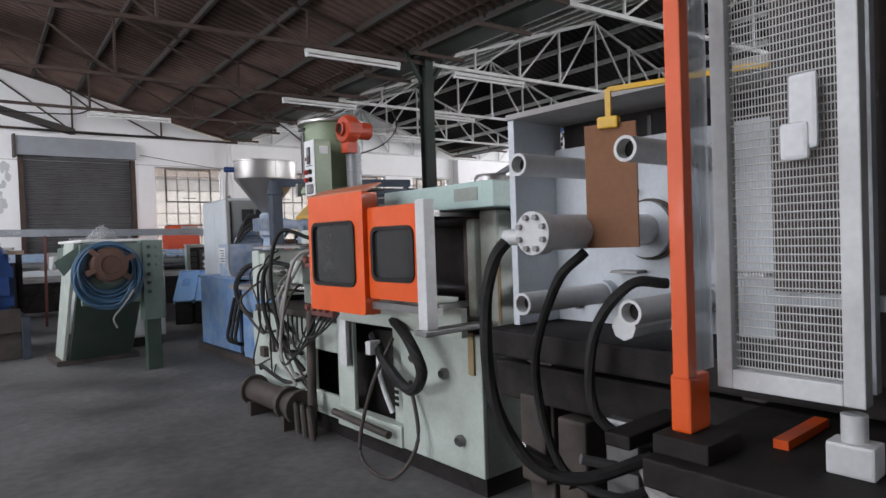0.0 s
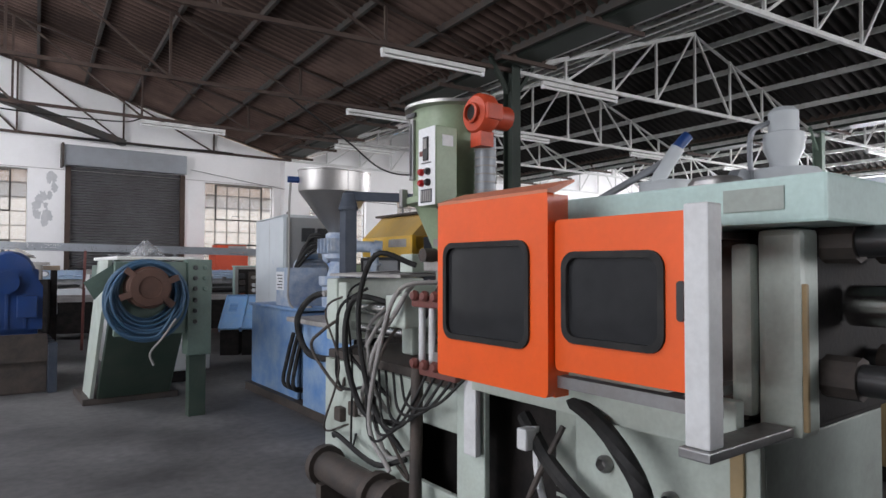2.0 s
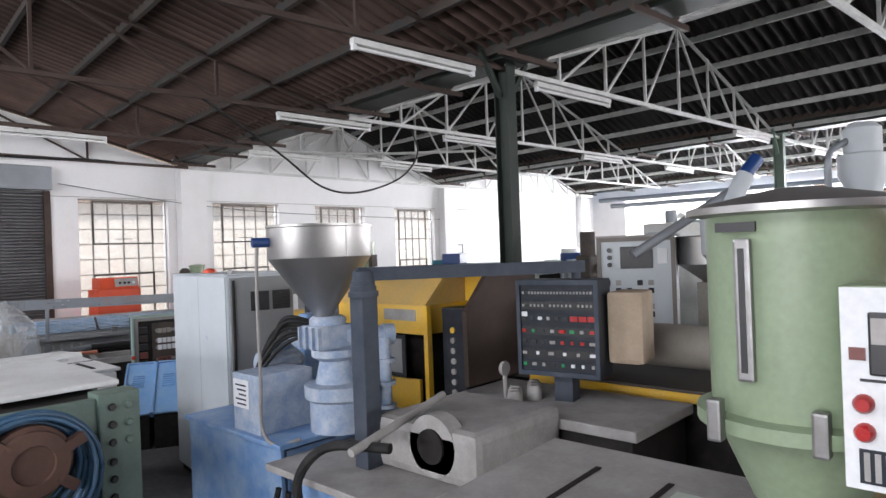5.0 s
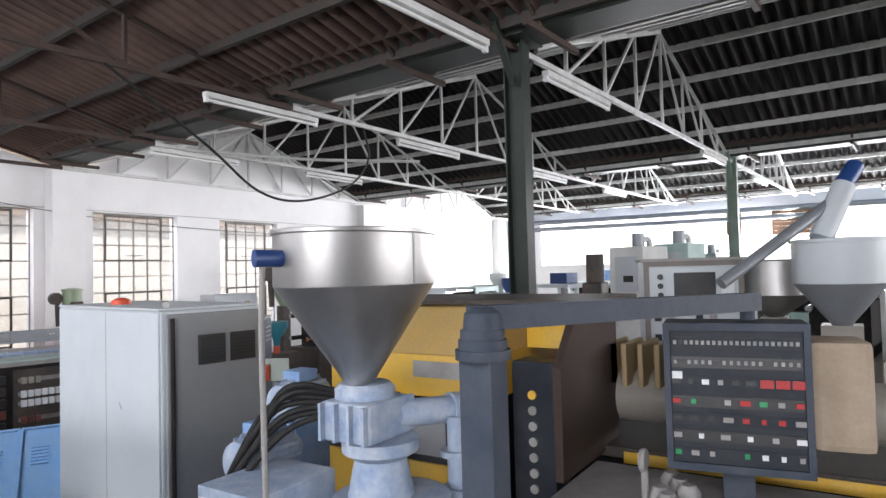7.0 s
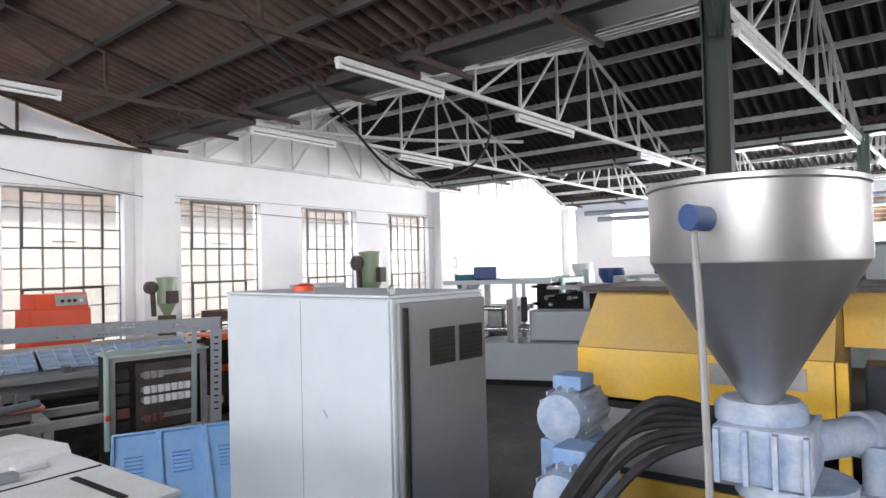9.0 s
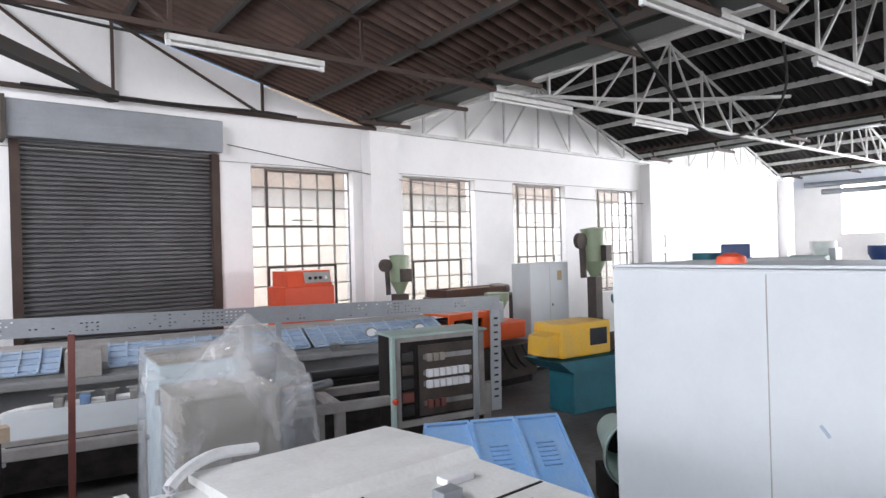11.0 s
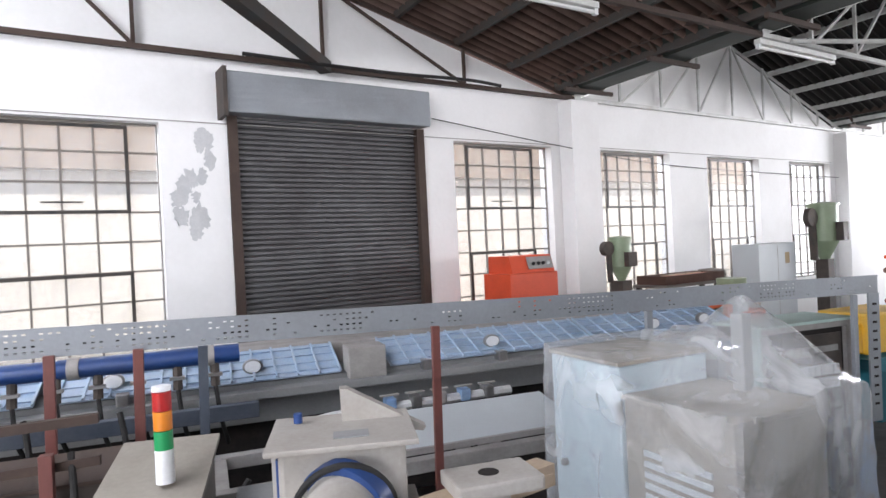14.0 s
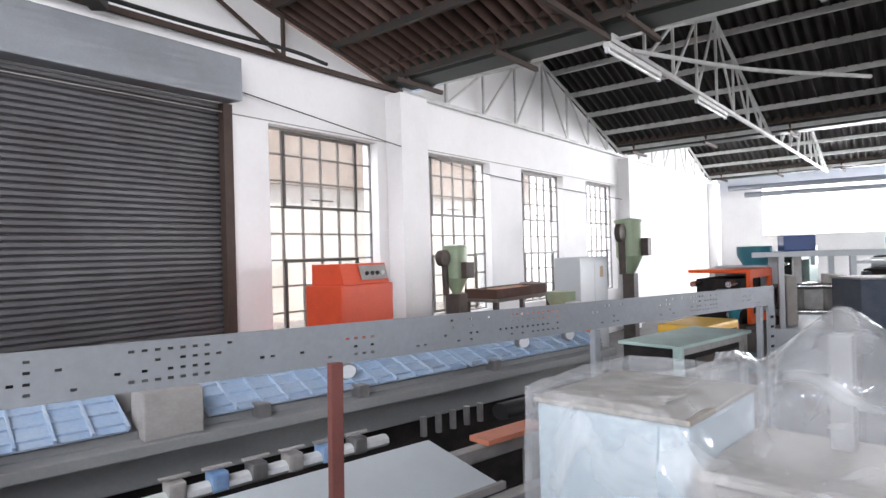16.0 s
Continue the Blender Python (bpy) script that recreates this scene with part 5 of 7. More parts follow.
    part("wing", prism([(1.06, 1.16), (1.29, 1.32), (1.29, 1.2), (1.14, 1.02)], "Y", 7.05, 7.07), "green_mid", t)
    d = part("drum", lathe([(0.17, 0.0), (0.17, -0.16), (0.14, -0.18), (0.0001, -0.18)], (1.50, 6.98, 1.12), "Y", 28), "rust", t, smooth=True)
    part("drum_face", lathe([(0.155, -0.18), (0.15, -0.20), (0.09, -0.205), (0.085, -0.19), (0.0001, -0.19)], (1.50, 6.98, 1.12), "Y", 28), "rust", d, "rusty brown drum face", smooth=True)
    for a in (20, 140, 200, 320):
        c, s = math.cos(radians(a)), math.sin(radians(a))
        part("clamp_lug", beam((1.5 + 0.12 * c, 6.80, 1.12 + 0.12 * s), (1.5 + 0.23 * c, 6.82, 1.12 + 0.23 * s), 0.045, 0.05), "rust", d)
    rnd = random.Random(2)
    for k in range(11):
        r = 0.21 + 0.011 * k
        oy = 6.84 + rnd.uniform(0, 0.12)
        zc = 1.08 - 0.006 * k
        pts = [(1.50 + r * math.cos(a), oy + rnd.uniform(-0.008, 0.008), zc + r * (1.06 if math.sin(a) < 0 else 1.0) * math.sin(a)) for a in [2 * math.pi * j / 16 for j in range(17)]]
        part("hose_coil", pipe(pts, 0.0115, smooth_steps=3), "blue_hose", t, "coiled dusty blue hose", smooth=True)
    part("hose_tail", pipe([(1.24, 6.86, 1.15), (1.19, 6.84, 0.95), (1.3, 6.82, 0.76), (1.52, 6.8, 0.72), (1.62, 6.8, 0.8), (1.7, 6.82, 0.95)], 0.0115), "blue_hose", t, smooth=True)
    part("hose_tail", pipe([(1.7, 6.8, 0.86), (1.6, 6.78, 0.72), (1.5, 6.76, 0.6), (1.53, 6.78, 0.5)], 0.009), "dusty", t, smooth=True)
    c = part("control_box", box(1.83, 2.03, 6.95, 7.12, 0.53, 1.35, 0.008), "green_mid", t, "green push-button box")
    rows = [1.28, 1.19, 1.10, 1.0, 0.91, 0.82]
    for j, z in enumerate(rows):
        for i, x in enumerate((1.89, 1.97)):
            if i == 1 and j > 2:
                continue
            part("push_button", lathe([(0.02, 0), (0.02, -0.012), (0.014, -0.02)], (x, 6.95, z), "Y", 12), "black" if i == 0 else "green_mid", c, smooth=True)
            part("button_ring", lathe([(0.028, 0), (0.028, -0.004)], (x, 6.9505, z), "Y", 14), "green_mid", c)
    part("box_leg", box(1.86, 2.0, 7.0, 7.1, 0.0, 0.53), "green_dark", t)
    # white topped haul-off housing behind
    w = thing("haul_off_housing", (0, 0, 0), "long dusty white sheet metal machine housing with lids", "machine housing")
    part("body", box(1.62, 2.55, 8.75, 10.2, 0.12, 1.17, 0.02), "white_top", w)
    part("plinth", box(1.68, 2.5, 8.75, 10.15, 0.0, 0.12), "dark_in", w)
    part("top_lid", box(1.58, 2.58, 8.75, 9.66, 1.172, 1.20, 0.012), "white_top", w, "scratched white lid")
    part("sloped_lid", prism([(9.64, 1.19), (9.68, 1.235), (10.26, 1.2), (10.26, 1.17)], "X", 1.72, 2.58), "white_top", w)
    part("raised_table", box(1.32, 2.02, 7.2, 8.5, 1.345, 1.375, 0.01), "white_top", w, "raised white table")
    for xx in (1.36, 1.96):
        for yy in (7.45, 8.4):
            part("table_leg", box(xx - 0.02, xx + 0.02, yy - 0.02, yy + 0.02, 1.16 if xx > 1.7 else 1.3, 1.345), "green_mid", w)
    part("table_bracket", box(1.30, 1.70, 7.62, 8.45, 1.16, 1.3, 0.01), "green_mid", w)
    part("lid_seam", box(2.05, 2.055, 8.76, 9.63, 1.2, 1.203), "dark_in", w)
    part("lid_seam", box(1.6, 2.56, 9.32, 9.33, 1.2, 1.2035), "dark_in", w)
    part("lid_slot", box(2.4, 2.43, 8.85, 9.25, 1.2, 1.2045), "dark_in", w)
    part("catch", box(2.2, 2.28, 9.4, 9.46, 1.2, 1.235, 0.006), "galv", w)
    part("white_clip", box(2.3, 2.42, 9.5, 9.56, 1.2, 1.225, 0.006), "label", w)
    for sx in (0.0, 0.09):
        part("end_flap", prism([(9.8 + sx, 1.19), (10.15 + sx, 1.19), (10.27 + sx, 1.02), (9.97 + sx, 1.0)], "X", 1.56 - sx, 1.60 - sx), "white_top", w, "bent white flap")
    part("strap", pipe([(1.60, 10.1, 1.05), (1.62, 10.15, 1.2), (1.8, 10.27, 1.24), (2.0, 10.31, 1.22)], 0.022), "label", w, smooth=True)


winder()


# ---- extrusion line near the north wall ----
LINE = -21.0


def cable_tray():
    t = thing("cable_tray", (1.723, 12.408, 1.515), "long perforated galvanised cable tray carried on steel posts", "cable tray", rz=-12.3)
    t.matrix_basis = t.matrix_basis @ Matrix.Rotation(radians(1.0), 4, "Y")
    x0, x1, h = -3.6, 3.16, 0.118
    bm = bmesh.new()
    # side web with rows of short slots in groups
    cell = 0.03
    n = int((x1 - x0) / cell)
    pick = random.Random(4)
    rows = ((0.02, 0.027), (0.043, 0.05), (0.068, 0.075), (0.092, 0.099))
    for i in range(n):
        a = x0 + i * cell
        group = (i // 5) % 3
        wide = a < -0.9 or i % 47 < 14
        z = 0.0
        for j, (z0, z1) in enumerate(rows):
            box(a, a + cell, -0.002, 0.002, z, z0, bm=bm)
            slot = pick.random() < ((0.9, 0.15, 0.75)[group] if wide else (0.3, 0.03, 0.16)[group])
            box(a, a + (cell - 0.014 if slot else cell), -0.002, 0.002, z0, z1, bm=bm)
            z = z1
        box(a, a + cell, -0.002, 0.002, z, h, bm=bm)
    box(x0, x1, 0.002, 0.012, h - 0.012, h, bm=bm)
    part("side_rail", bm, "galv", t, "perforated galvanised side rail")
    part("tray_floor", box(x0, x1, 0.012, 0.16, 0.0, 0.006), "galv", t)
    part("drop_leg", box(x1 - 0.10, x1, -0.003, 0.01, -0.85, 0.0), "galv", t, "perforated galvanised drop at the tray end")
    for k in range(12):
        part("drop_slot", box(x1 - 0.07, x1 - 0.03, -0.006, -0.0035, -0.08 - 0.06 * k, -0.065 - 0.06 * k), "dark_in", t)
    for x, m, nm in ((0.0, "maroon", "maroon steel post"), (-1.31, "maroon", "maroon steel post"), (-1.63, "maroon", "maroon steel post"), (-1.06, "post_grey", "slate steel post"), (1.27, "galv", "grey channel post"), (2.9, "galv", "grey channel post"), (-2.3, "maroon", "maroon steel post")):
        part("post", box(x - 0.02, x + 0.02, -0.03, -0.004, -1.515 + 0.0175 * x, 0.008 if m == "maroon" else 0.0, 0.003), m, t, nm)
    for k in range(4):
        y = 0.04 + k * 0.03
        part("cable", pipe([(x0, y, 0.02), (-1.0, y + 0.01, 0.03), (1.2, y - 0.01, 0.025), (x1 - 0.1, y, 0.03)], 0.01), "rubber", t, smooth=True)


cable_tray()


def vacuum_tank():
    t = thing("vacuum_calibration_tank", (2.73, 13.73, 0), "long extrusion vacuum tank with pale blue ribbed lids and pressure gauges", "extrusion tank", rz=-12.5)
    t.matrix_basis = t.matrix_basis @ Matrix.Diagonal((1.22, 1.22, 0.906, 1.0))
    z0, z1, dy = 1.17, 1.33, 0.34
    m = Matrix.Rotation(math.atan2(z1 - z0, dy), 4, "X")
    L = math.hypot(z1 - z0, dy)
    for s, (xa, xb) in enumerate(((-3.6, -2.25), (-2.15, -0.72), (-0.42, 1.0), (1.04, 2.25))):
        lid = part("lid", box(xa, xb, 0, L, 0, 0.012, bm=None, m=Matrix.Translation((0, 0, z0)) @ m), "blue_pale", t, "pale blue ribbed tank lid")
        nx = int((xb - xa) / 0.115)
        for i in range(nx + 1):
            x = xa + (xb - xa) * i / nx
            part("rib", box(x - 0.006, x + 0.006, 0.002, L - 0.002, 0.012, 0.03, m=Matrix.Translation((0, 0, z0)) @ m), "blue_pale", lid)
        for j in range(4):
            y = L * (j + 0.5) / 4
            part("rib", box(xa, xb, y - 0.005, y + 0.005, 0.012, 0.026, m=Matrix.Translation((0, 0, z0)) @ m), "blue_pale", lid)
    part("tank_body", box(-3.7, 2.3, 0.02, 0.75, 0.86, z0 - 0.01, 0.01), "grey_cab", t, "dull grey tank body")
    part("tank_back", box(-3.7, 2.3, 0.36, 0.75, z0 - 0.01, z1 + 0.01, 0.01), "dusty", t)
    part("gutter_lip", box(-3.7, 2.3, -0.09, 0.02, 1.06, 1.12, 0.006), "grey_cab", t)
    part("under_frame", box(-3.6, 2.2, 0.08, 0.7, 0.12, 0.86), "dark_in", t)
    part("terminal_box", box(-0.68, -0.46, -0.06, 0.12, 1.12, 1.36, 0.008), "dusty", t, "grey terminal box")
    for x in (-1.9, -1.2, 0.28, 1.55, 2.0):
        g = part("pressure_gauge", lathe([(0.05, 0.0), (0.055, -0.01), (0.055, -0.03), (0.045, -0.035)], (x, 0.10, 1.27), "Y", 18), "steel", t, smooth=True)
        part("gauge_face", cyl((x, 0.064, 1.27), (x, 0.06, 1.27), 0.044, seg=18), "label", g)
    for x in (-1.85, -0.2, 0.3, 1.2):
        part("clamp", box(x - 0.03, x + 0.03, -0.05, 0.03, 1.11, 1.2, 0.01), "steel", t)
    # blue header pipe with taps at the far end
    part("header_pipe", cyl((-3.6, -0.2, 1.44), (-1.28, -0.2, 1.44), 0.062, seg=18), "blue_deep", t, "deep blue header pipe", smooth=True)
    for x in (-2.9, -2.05, -1.45):
        part("pipe_clip", cyl((x, -0.2, 1.44), (x + 0.05, -0.2, 1.44), 0.07, seg=18), "dusty", t, smooth=True)
    for k in range(13):
        x = -3.5 + 0.175 * k
        part("tap", cyl((x, -0.22, 1.40), (x, -0.24, 1.24), 0.022, seg=8), "cast", t, smooth=True)
        part("tap_lever", box(x - 0.035, x + 0.035, -0.27, -0.235, 1.31, 1.33), "steel", t)
        part("thin_hose", pipe([(x, -0.24, 1.24), (x + 0.02, -0.26, 1.02), (x + 0.05, -0.14, 0.8)], 0.011), "rubber", t, smooth=True)
    part("toothed_rail", box(-3.7, -1.2, -0.34, -0.28, 1.02, 1.12, 0.006), "post_grey", t, "dark slate rail under the taps")
    # lower water pipework
    part("water_pipe", pipe([(-1.0, -0.42, 0.55), (-1.0, -0.42, 0.88), (-0.92, -0.42, 0.97), (-0.6, -0.42, 0.99), (0.15, -0.42, 1.0)], 0.032), "tube_w", t, "dusty white water pipe", smooth=True)
    for k in range(6):
        part("valve", box(-0.72 + k * 0.14, -0.66 + k * 0.14, -0.46, -0.38, 0.97, 1.06, 0.014), ("dusty", "blue", "steel")[k % 3], t)
        part("valve_handle", box(-0.74 + k * 0.14, -0.64 + k * 0.14, -0.43, -0.41, 1.07, 1.08), "dusty", t)
    part("pump", cyl((0.9, -0.35, 0.95), (1.5, -0.35, 0.95), 0.055, seg=16), "black", t, smooth=True)
    for k in range(5):
        part("stub", cyl((0.45 + 0.09 * k, -0.3, 0.9), (0.45 + 0.09 * k, -0.3, 1.02), 0.016, seg=8), "steel", t, smooth=True)
    # open frame table in front
    for yy in (-0.55, -1.02):
        part("frame_rail", box(-1.5, 2.1, yy - 0.03, yy + 0.03, 0.80, 0.88, 0.006), "dusty", t)
    for x in (-1.4, -0.2, 0.9, 2.0):
        part("frame_cross", box(x - 0.03, x + 0.03, -0.99, -0.58, 0.80, 0.87, 0.006), "dusty", t)
        for yy in (-0.55, -1.02):
            part("frame_leg", box(x - 0.03, x + 0.03, yy - 0.03, yy + 0.03, 0, 0.80), "dusty", t)
    part("lid_panel", prism([(-0.98, 0.90), (-0.58, 1.0), (-0.58, 1.012), (-0.98, 0.912)], "X", -0.95, 0.25), "pale_cab", t, "pale grey hinged cover panel")
    part("lid_edge", prism([(-0.99, 0.885), (-0.97, 0.885), (-0.97, 0.92), (-0.99, 0.92)], "X", -0.97, 0.27), "dusty", t)
    part("red_plate", box(0.55, 0.95, -0.62, -0.5, 0.9, 0.93), "orange_pale", t)
    part("tee_pipe", cyl((0.55, -1.1, 0.2), (0.55, -1.1, 1.05), 0.035, seg=14), "galv", t, smooth=True)
    part("tee_arm", cyl((0.47, -1.1, 1.03), (0.85, -1.0, 1.06), 0.036, seg=14), "galv", t, smooth=True)


vacuum_tank()


def rubble_tray():
    t = thing("toothed_rack_unit", (0.15, 12.95, 0), "dark toothed rack plate with hanging cables under the blue header", "machine rack", rz=LINE)
    part("plate", prism([(-0.25, 0.98), (-0.1, 1.06), (-0.08, 1.05), (-0.2, 0.55)], "X", -0.9, 0.6), "grey_cab", t)
    for k in range(15):
        part("tooth", prism([(-0.9 + 0.1 * k, 1.06), (-0.82 + 0.1 * k, 1.06), (-0.86 + 0.1 * k, 0.97)], "Y", -0.16, -0.13), "dusty", t)
    for x in (-0.85, 0.55):
        part("stand", box(x - 0.03, x + 0.03, -0.2, -0.1, 0, 0.98), "cast", t)
    for k in range(3):
        part("cable", pipe([(-0.4 + 0.35 * k, -0.2, 1.3), (-0.3 + 0.35 * k, -0.3, 0.95), (0.0 + 0.3 * k, -0.35, 0.75), (0.2 + 0.3 * k, -0.3, 1.0)], 0.012), "rubber", t, smooth=True)


rubble_tray()


def beige_cabinet():
    t = thing("beige_cabinet", (0.37, 11.78, 0), "brown-grey machine cabinet with a dusty beige sloping lid", "cabinet", rz=LINE)
    part("body", prism([(-0.45, 0.0), (0.35, 0.0), (0.35, 1.27), (-0.45, 1.12)], "X", -0.17, 0.10), "cab_brown", t)
    part("top_lip", prism([(-0.47, 1.12), (0.37, 1.275), (0.37, 1.292), (-0.47, 1.137)], "X", -0.19, 0.12), "beige", t, "dusty beige sloping lid")
    part("black_edge", box(-0.182, -0.172, -0.44, 0.34, 0.1, 1.11), "black", t)
    part("second_box", prism([(-0.5, 0.0), (0.3, 0.0), (0.3, 1.12), (-0.5, 0.98)], "X", 0.18, 0.62), "grey_cab", t, "grey sheet guard")
    s = thing("signal_tower", (0.395, 11.83, 1.305), "red amber green signal tower lamp", "signal lamp")
    part("base", cyl((0, 0, -0.06), (0, 0, 0.04), 0.027, seg=20), "label", s, smooth=True)
    for k, m in enumerate(("green_lens", "amber_lens", "red_lens")):
        part("lens", cyl((0, 0, 0.04 + k * 0.058), (0, 0, 0.096 + k * 0.058), 0.027, seg=20), m, s, ("green", "amber", "red")[k] + " lens ring", smooth=True)
    part("cap", cyl((0, 0, 0.214), (0, 0, 0.228), 0.028, seg=20), "label", s, smooth=True)


beige_cabinet()


def rusty_stand():
    t = thing("rusty_machine_stand", (-0.35, 12.25, 0), "dark rusty machine stand with steel bars and hanging hoses", "machine stand", rz=-12)
    part("body", box(-0.9, 0.62, 0.12, 0.5, 0.0, 1.16, 0.01), "cast", t)
    part("deck", box(-0.92, 0.64, 0.10, 0.52, 1.161, 1.175, 0.004), "steel_br", t, "rusty brown deck plate")
    for k in range(6):
        x = -0.8 + 0.25 * k
        part("bar", box(x - 0.02, x + 0.02, 0.02, 0.06, 0.0, 1.4 - 0.05 * (k % 3), 0.003), "maroon" if k % 2 else "steel_br", t, "rusty upright bar")
        part("hose", pipe([(x + 0.06, 0.1, 1.28), (x + 0.08, -0.02, 1.1), (x + 0.02, -0.05, 0.85), (x + 0.1, 0.02, 0.6)], 0.012), "rubber", t, smooth=True)
    for z in (1.06, 1.2):
        part("cross_bar", beam((-0.9, 0.08, z + 0.16), (0.6, 0.08, z + 0.19), 0.03, 0.03), "steel_br", t)


rusty_stand()


def gearbox_drive():
    t = thing("gearbox_drive", (0.98, 11.86, 0), "dusty beige and blue gearbox with flanged motor on a timber-topped stand", "gear drive", rz=-24)
    t.matrix_basis = pose(0.758, 11.34, 0.477, 0, 0, -24) @ Matrix.Diagonal((0.75, 0.75, 0.75, 1.0))
    part("housing", box(-0.21, 0.21, -0.16, 0.18, 0.98, 1.26, 0.02), "cream", t)
    part("hood", prism([(0.0, 1.27), (0.30, 1.22), (0.31, 1.235), (0.02, 1.40), (-0.005, 1.40)], "Y", 0.10, 0.16), "cream", t, "raised beige flap")
    part("top_plate", box(-0.25, 0.25, -0.2, 0.22, 1.262, 1.282, 0.006), "cream", t, "dusty cream top plate")
    part("top_recess", box(-0.03, 0.09, -0.12, -0.04, 1.2825, 1.286), "grey_cab", t)
    part("blue_face", box(-0.22, -0.212, -0.12, 0.14, 1.02, 1.23), "blue_deep", t, "deep blue housing face")
    for k in range(3):
        part("web", box(-0.235, -0.212, -0.1 + 0.1 * k, -0.085 + 0.1 * k, 1.0, 1.25), "cream", t)
    part("cap_plug", cyl((-0.16, 0.12, 1.285), (-0.16, 0.12, 1.32), 0.016, seg=12), "blue_deep", t)
    part("motor_flange", cyl((0.02, -0.16, 1.07), (-0.01, -0.21, 1.06), 0.17, seg=28), "blue_deep", t, smooth=True)
    part("motor", cyl((0.0, -0.2, 1.065), (-0.06, -0.48, 1.03), 0.14, 0.12, seg=28), "cream", t, "dusty beige motor", smooth=True)
    part("motor_band", pipe([(0.0 + 0.165 * math.cos(a), -0.235, 1.065 + 0.165 * math.sin(a)) for a in [2 * math.pi * k / 12 for k in range(13)]], 0.012, smooth_steps=3), "rubber", t, smooth=True)
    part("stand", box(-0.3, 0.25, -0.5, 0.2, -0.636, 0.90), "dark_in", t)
    part("stand_top", box(-0.32, 0.27, -0.52, 0.22, 0.90, 0.98, 0.008), "cream", t)
    p = thing("mounting_plate", (1.35, 11.47, 0), "beige steel mounting plate with a round hole on a stand", "machine part", rz=-15)
    p.matrix_basis = pose(1.035, 11.05, 0.477, 0, 0, -15) @ Matrix.Diagonal((0.75, 0.75, 0.75, 1.0))
    part("plate", box(-0.16, 0.14, -0.1, 0.1, 1.1, 1.15, 0.01), "cream", p)
    part("hole", cyl((-0.02, 0.0, 1.148), (-0.02, 0.0, 1.1525), 0.035, seg=18), "dark_in", p)
    part("neck", cyl((-0.02, 0, 0.85), (-0.02, 0, 1.1), 0.07, seg=16), "cream", p, smooth=True)
    part("foot", box(-0.15, 0.15, -0.15, 0.15, -0.636, 0.85), "dark_in", p)
    b = thing("timber_beam", (0.95, 11.10, 1.235), "raw timber beam lying on the machine stand", "timber", rz=4)
    part("beam", box(-0.38, 0.32, -0.035, 0.035, 0.0, 0.06), "wood", b)
    part("split_end", box(-0.38, 0.31, -0.038, -0.0352, 0.02, 0.035), "wood", b)
    part("prop", box(0.22, 0.29, -0.03, 0.03, -1.235, 0.0), "dark_in", b)


gearbox_drive()


def blue_machine():
    t = thing("blue_machine", (0, 0, 0), "deep blue painted machine with a beige cone outlet on top", "machine")
    part("body", box(0.36, 0.92, 9.35, 10.3, 0.55, 1.26, 0.03), "blue_deep", t)
    part("front_plate", prism([(0.45, 1.26), (0.84, 1.26), (0.95, 1.08), (0.95, 0.62), (0.40, 0.62)], "Y", 9.28, 9.345), "blue_deep", t)
    part("plinth", box(0.32, 0.98, 9.0, 10.3, 0.0, 0.55, 0.01), "cast", t)
    part("round_cover", cyl((0.62, 9.27, 1.12), (0.62, 9.2, 1.12), 0.12, seg=24), "blue_deep", t, smooth=True)
    part("terminal_box", box(0.72, 0.9, 9.2, 9.275, 0.75, 0.98, 0.01), "blue_deep", t)
    part("top_cowl", lathe([(0.0001, -0.3), (0.2, -0.28), (0.23, -0.2), (0.23, 0.2), (0.2, 0.28), (0.0001, 0.3)], (0.66, 9.62, 1.22), "Y", 24), "blue_deep", t, "rounded blue cowl", smooth=True)
    for k in range(3):
        part("front_rib", box(0.46 + 0.16 * k, 0.49 + 0.16 * k, 9.262, 9.2795, 0.64, 1.0, 0.004), "blue_deep", t)
    part("drain_pipe", pipe([(0.5, 9.2, 0.72), (0.5, 9.1, 0.68), (0.52, 9.06, 0.5), (0.52, 9.06, 0.3)], 0.025), "cast", t, smooth=True)
    part("skirt", prism([(0.33, 0.6), (0.97, 0.6), (1.0, 0.32), (0.30, 0.32)], "Y", 8.95, 9.0), "cast", t)
    part("cone", lathe([(0.21, 1.26), (0.20, 1.3), (0.075, 1.56), (0.07, 1.60)], (0.44, 10.07, 0), "Z", 28), "beige", t, "dusty beige cone", smooth=True)
    part("cone_flange", box(0.36, 0.52, 10.0, 10.14, 1.60, 1.62, 0.008), "beige", t)
    part("flange_bore", cyl((0.44, 10.07, 1.619), (0.44, 10.07, 1.6225), 0.035, seg=18), "dark_in", t)
    for k in range(4):
        part("side_rail", box(0.98, 1.06, 8.9 + 0.3 * k, 9.1 + 0.3 * k, 0.0, 0.5), "post_grey", t)


blue_machine()


def wrapped_machine():
    t = thing("film_wrapped_machine", (1.99, 11.91, 0), "pale blue machine cabinet with beige box, wrapped in clear plastic film", "wrapped machine", rz=-96)
    part("cabinet", box(0.02, 0.45, 0.02, 0.50, 0.1, 1.41, 0.012), "ice", t, "pale ice-blue cabinet")
    part("cabinet_top", box(0.012, 0.455, 0.012, 0.508, 1.411, 1.426, 0.004), "beige", t, "dusty tan cabinet top")
    for z in (0.5, 1.2):
        part("door_hinge", cyl((0.452, 0.012, z), (0.452, 0.012, z + 0.08), 0.012, seg=10), "steel", t, smooth=True)
    part("door_lock", cyl((0.1, 0.018, 0.95), (0.1, -0.004, 0.95), 0.016, seg=12), "steel", t)
    part("plinth", box(0.03, 0.94, 0.04, 0.50, 0.0, 0.1), "dark_in", t)
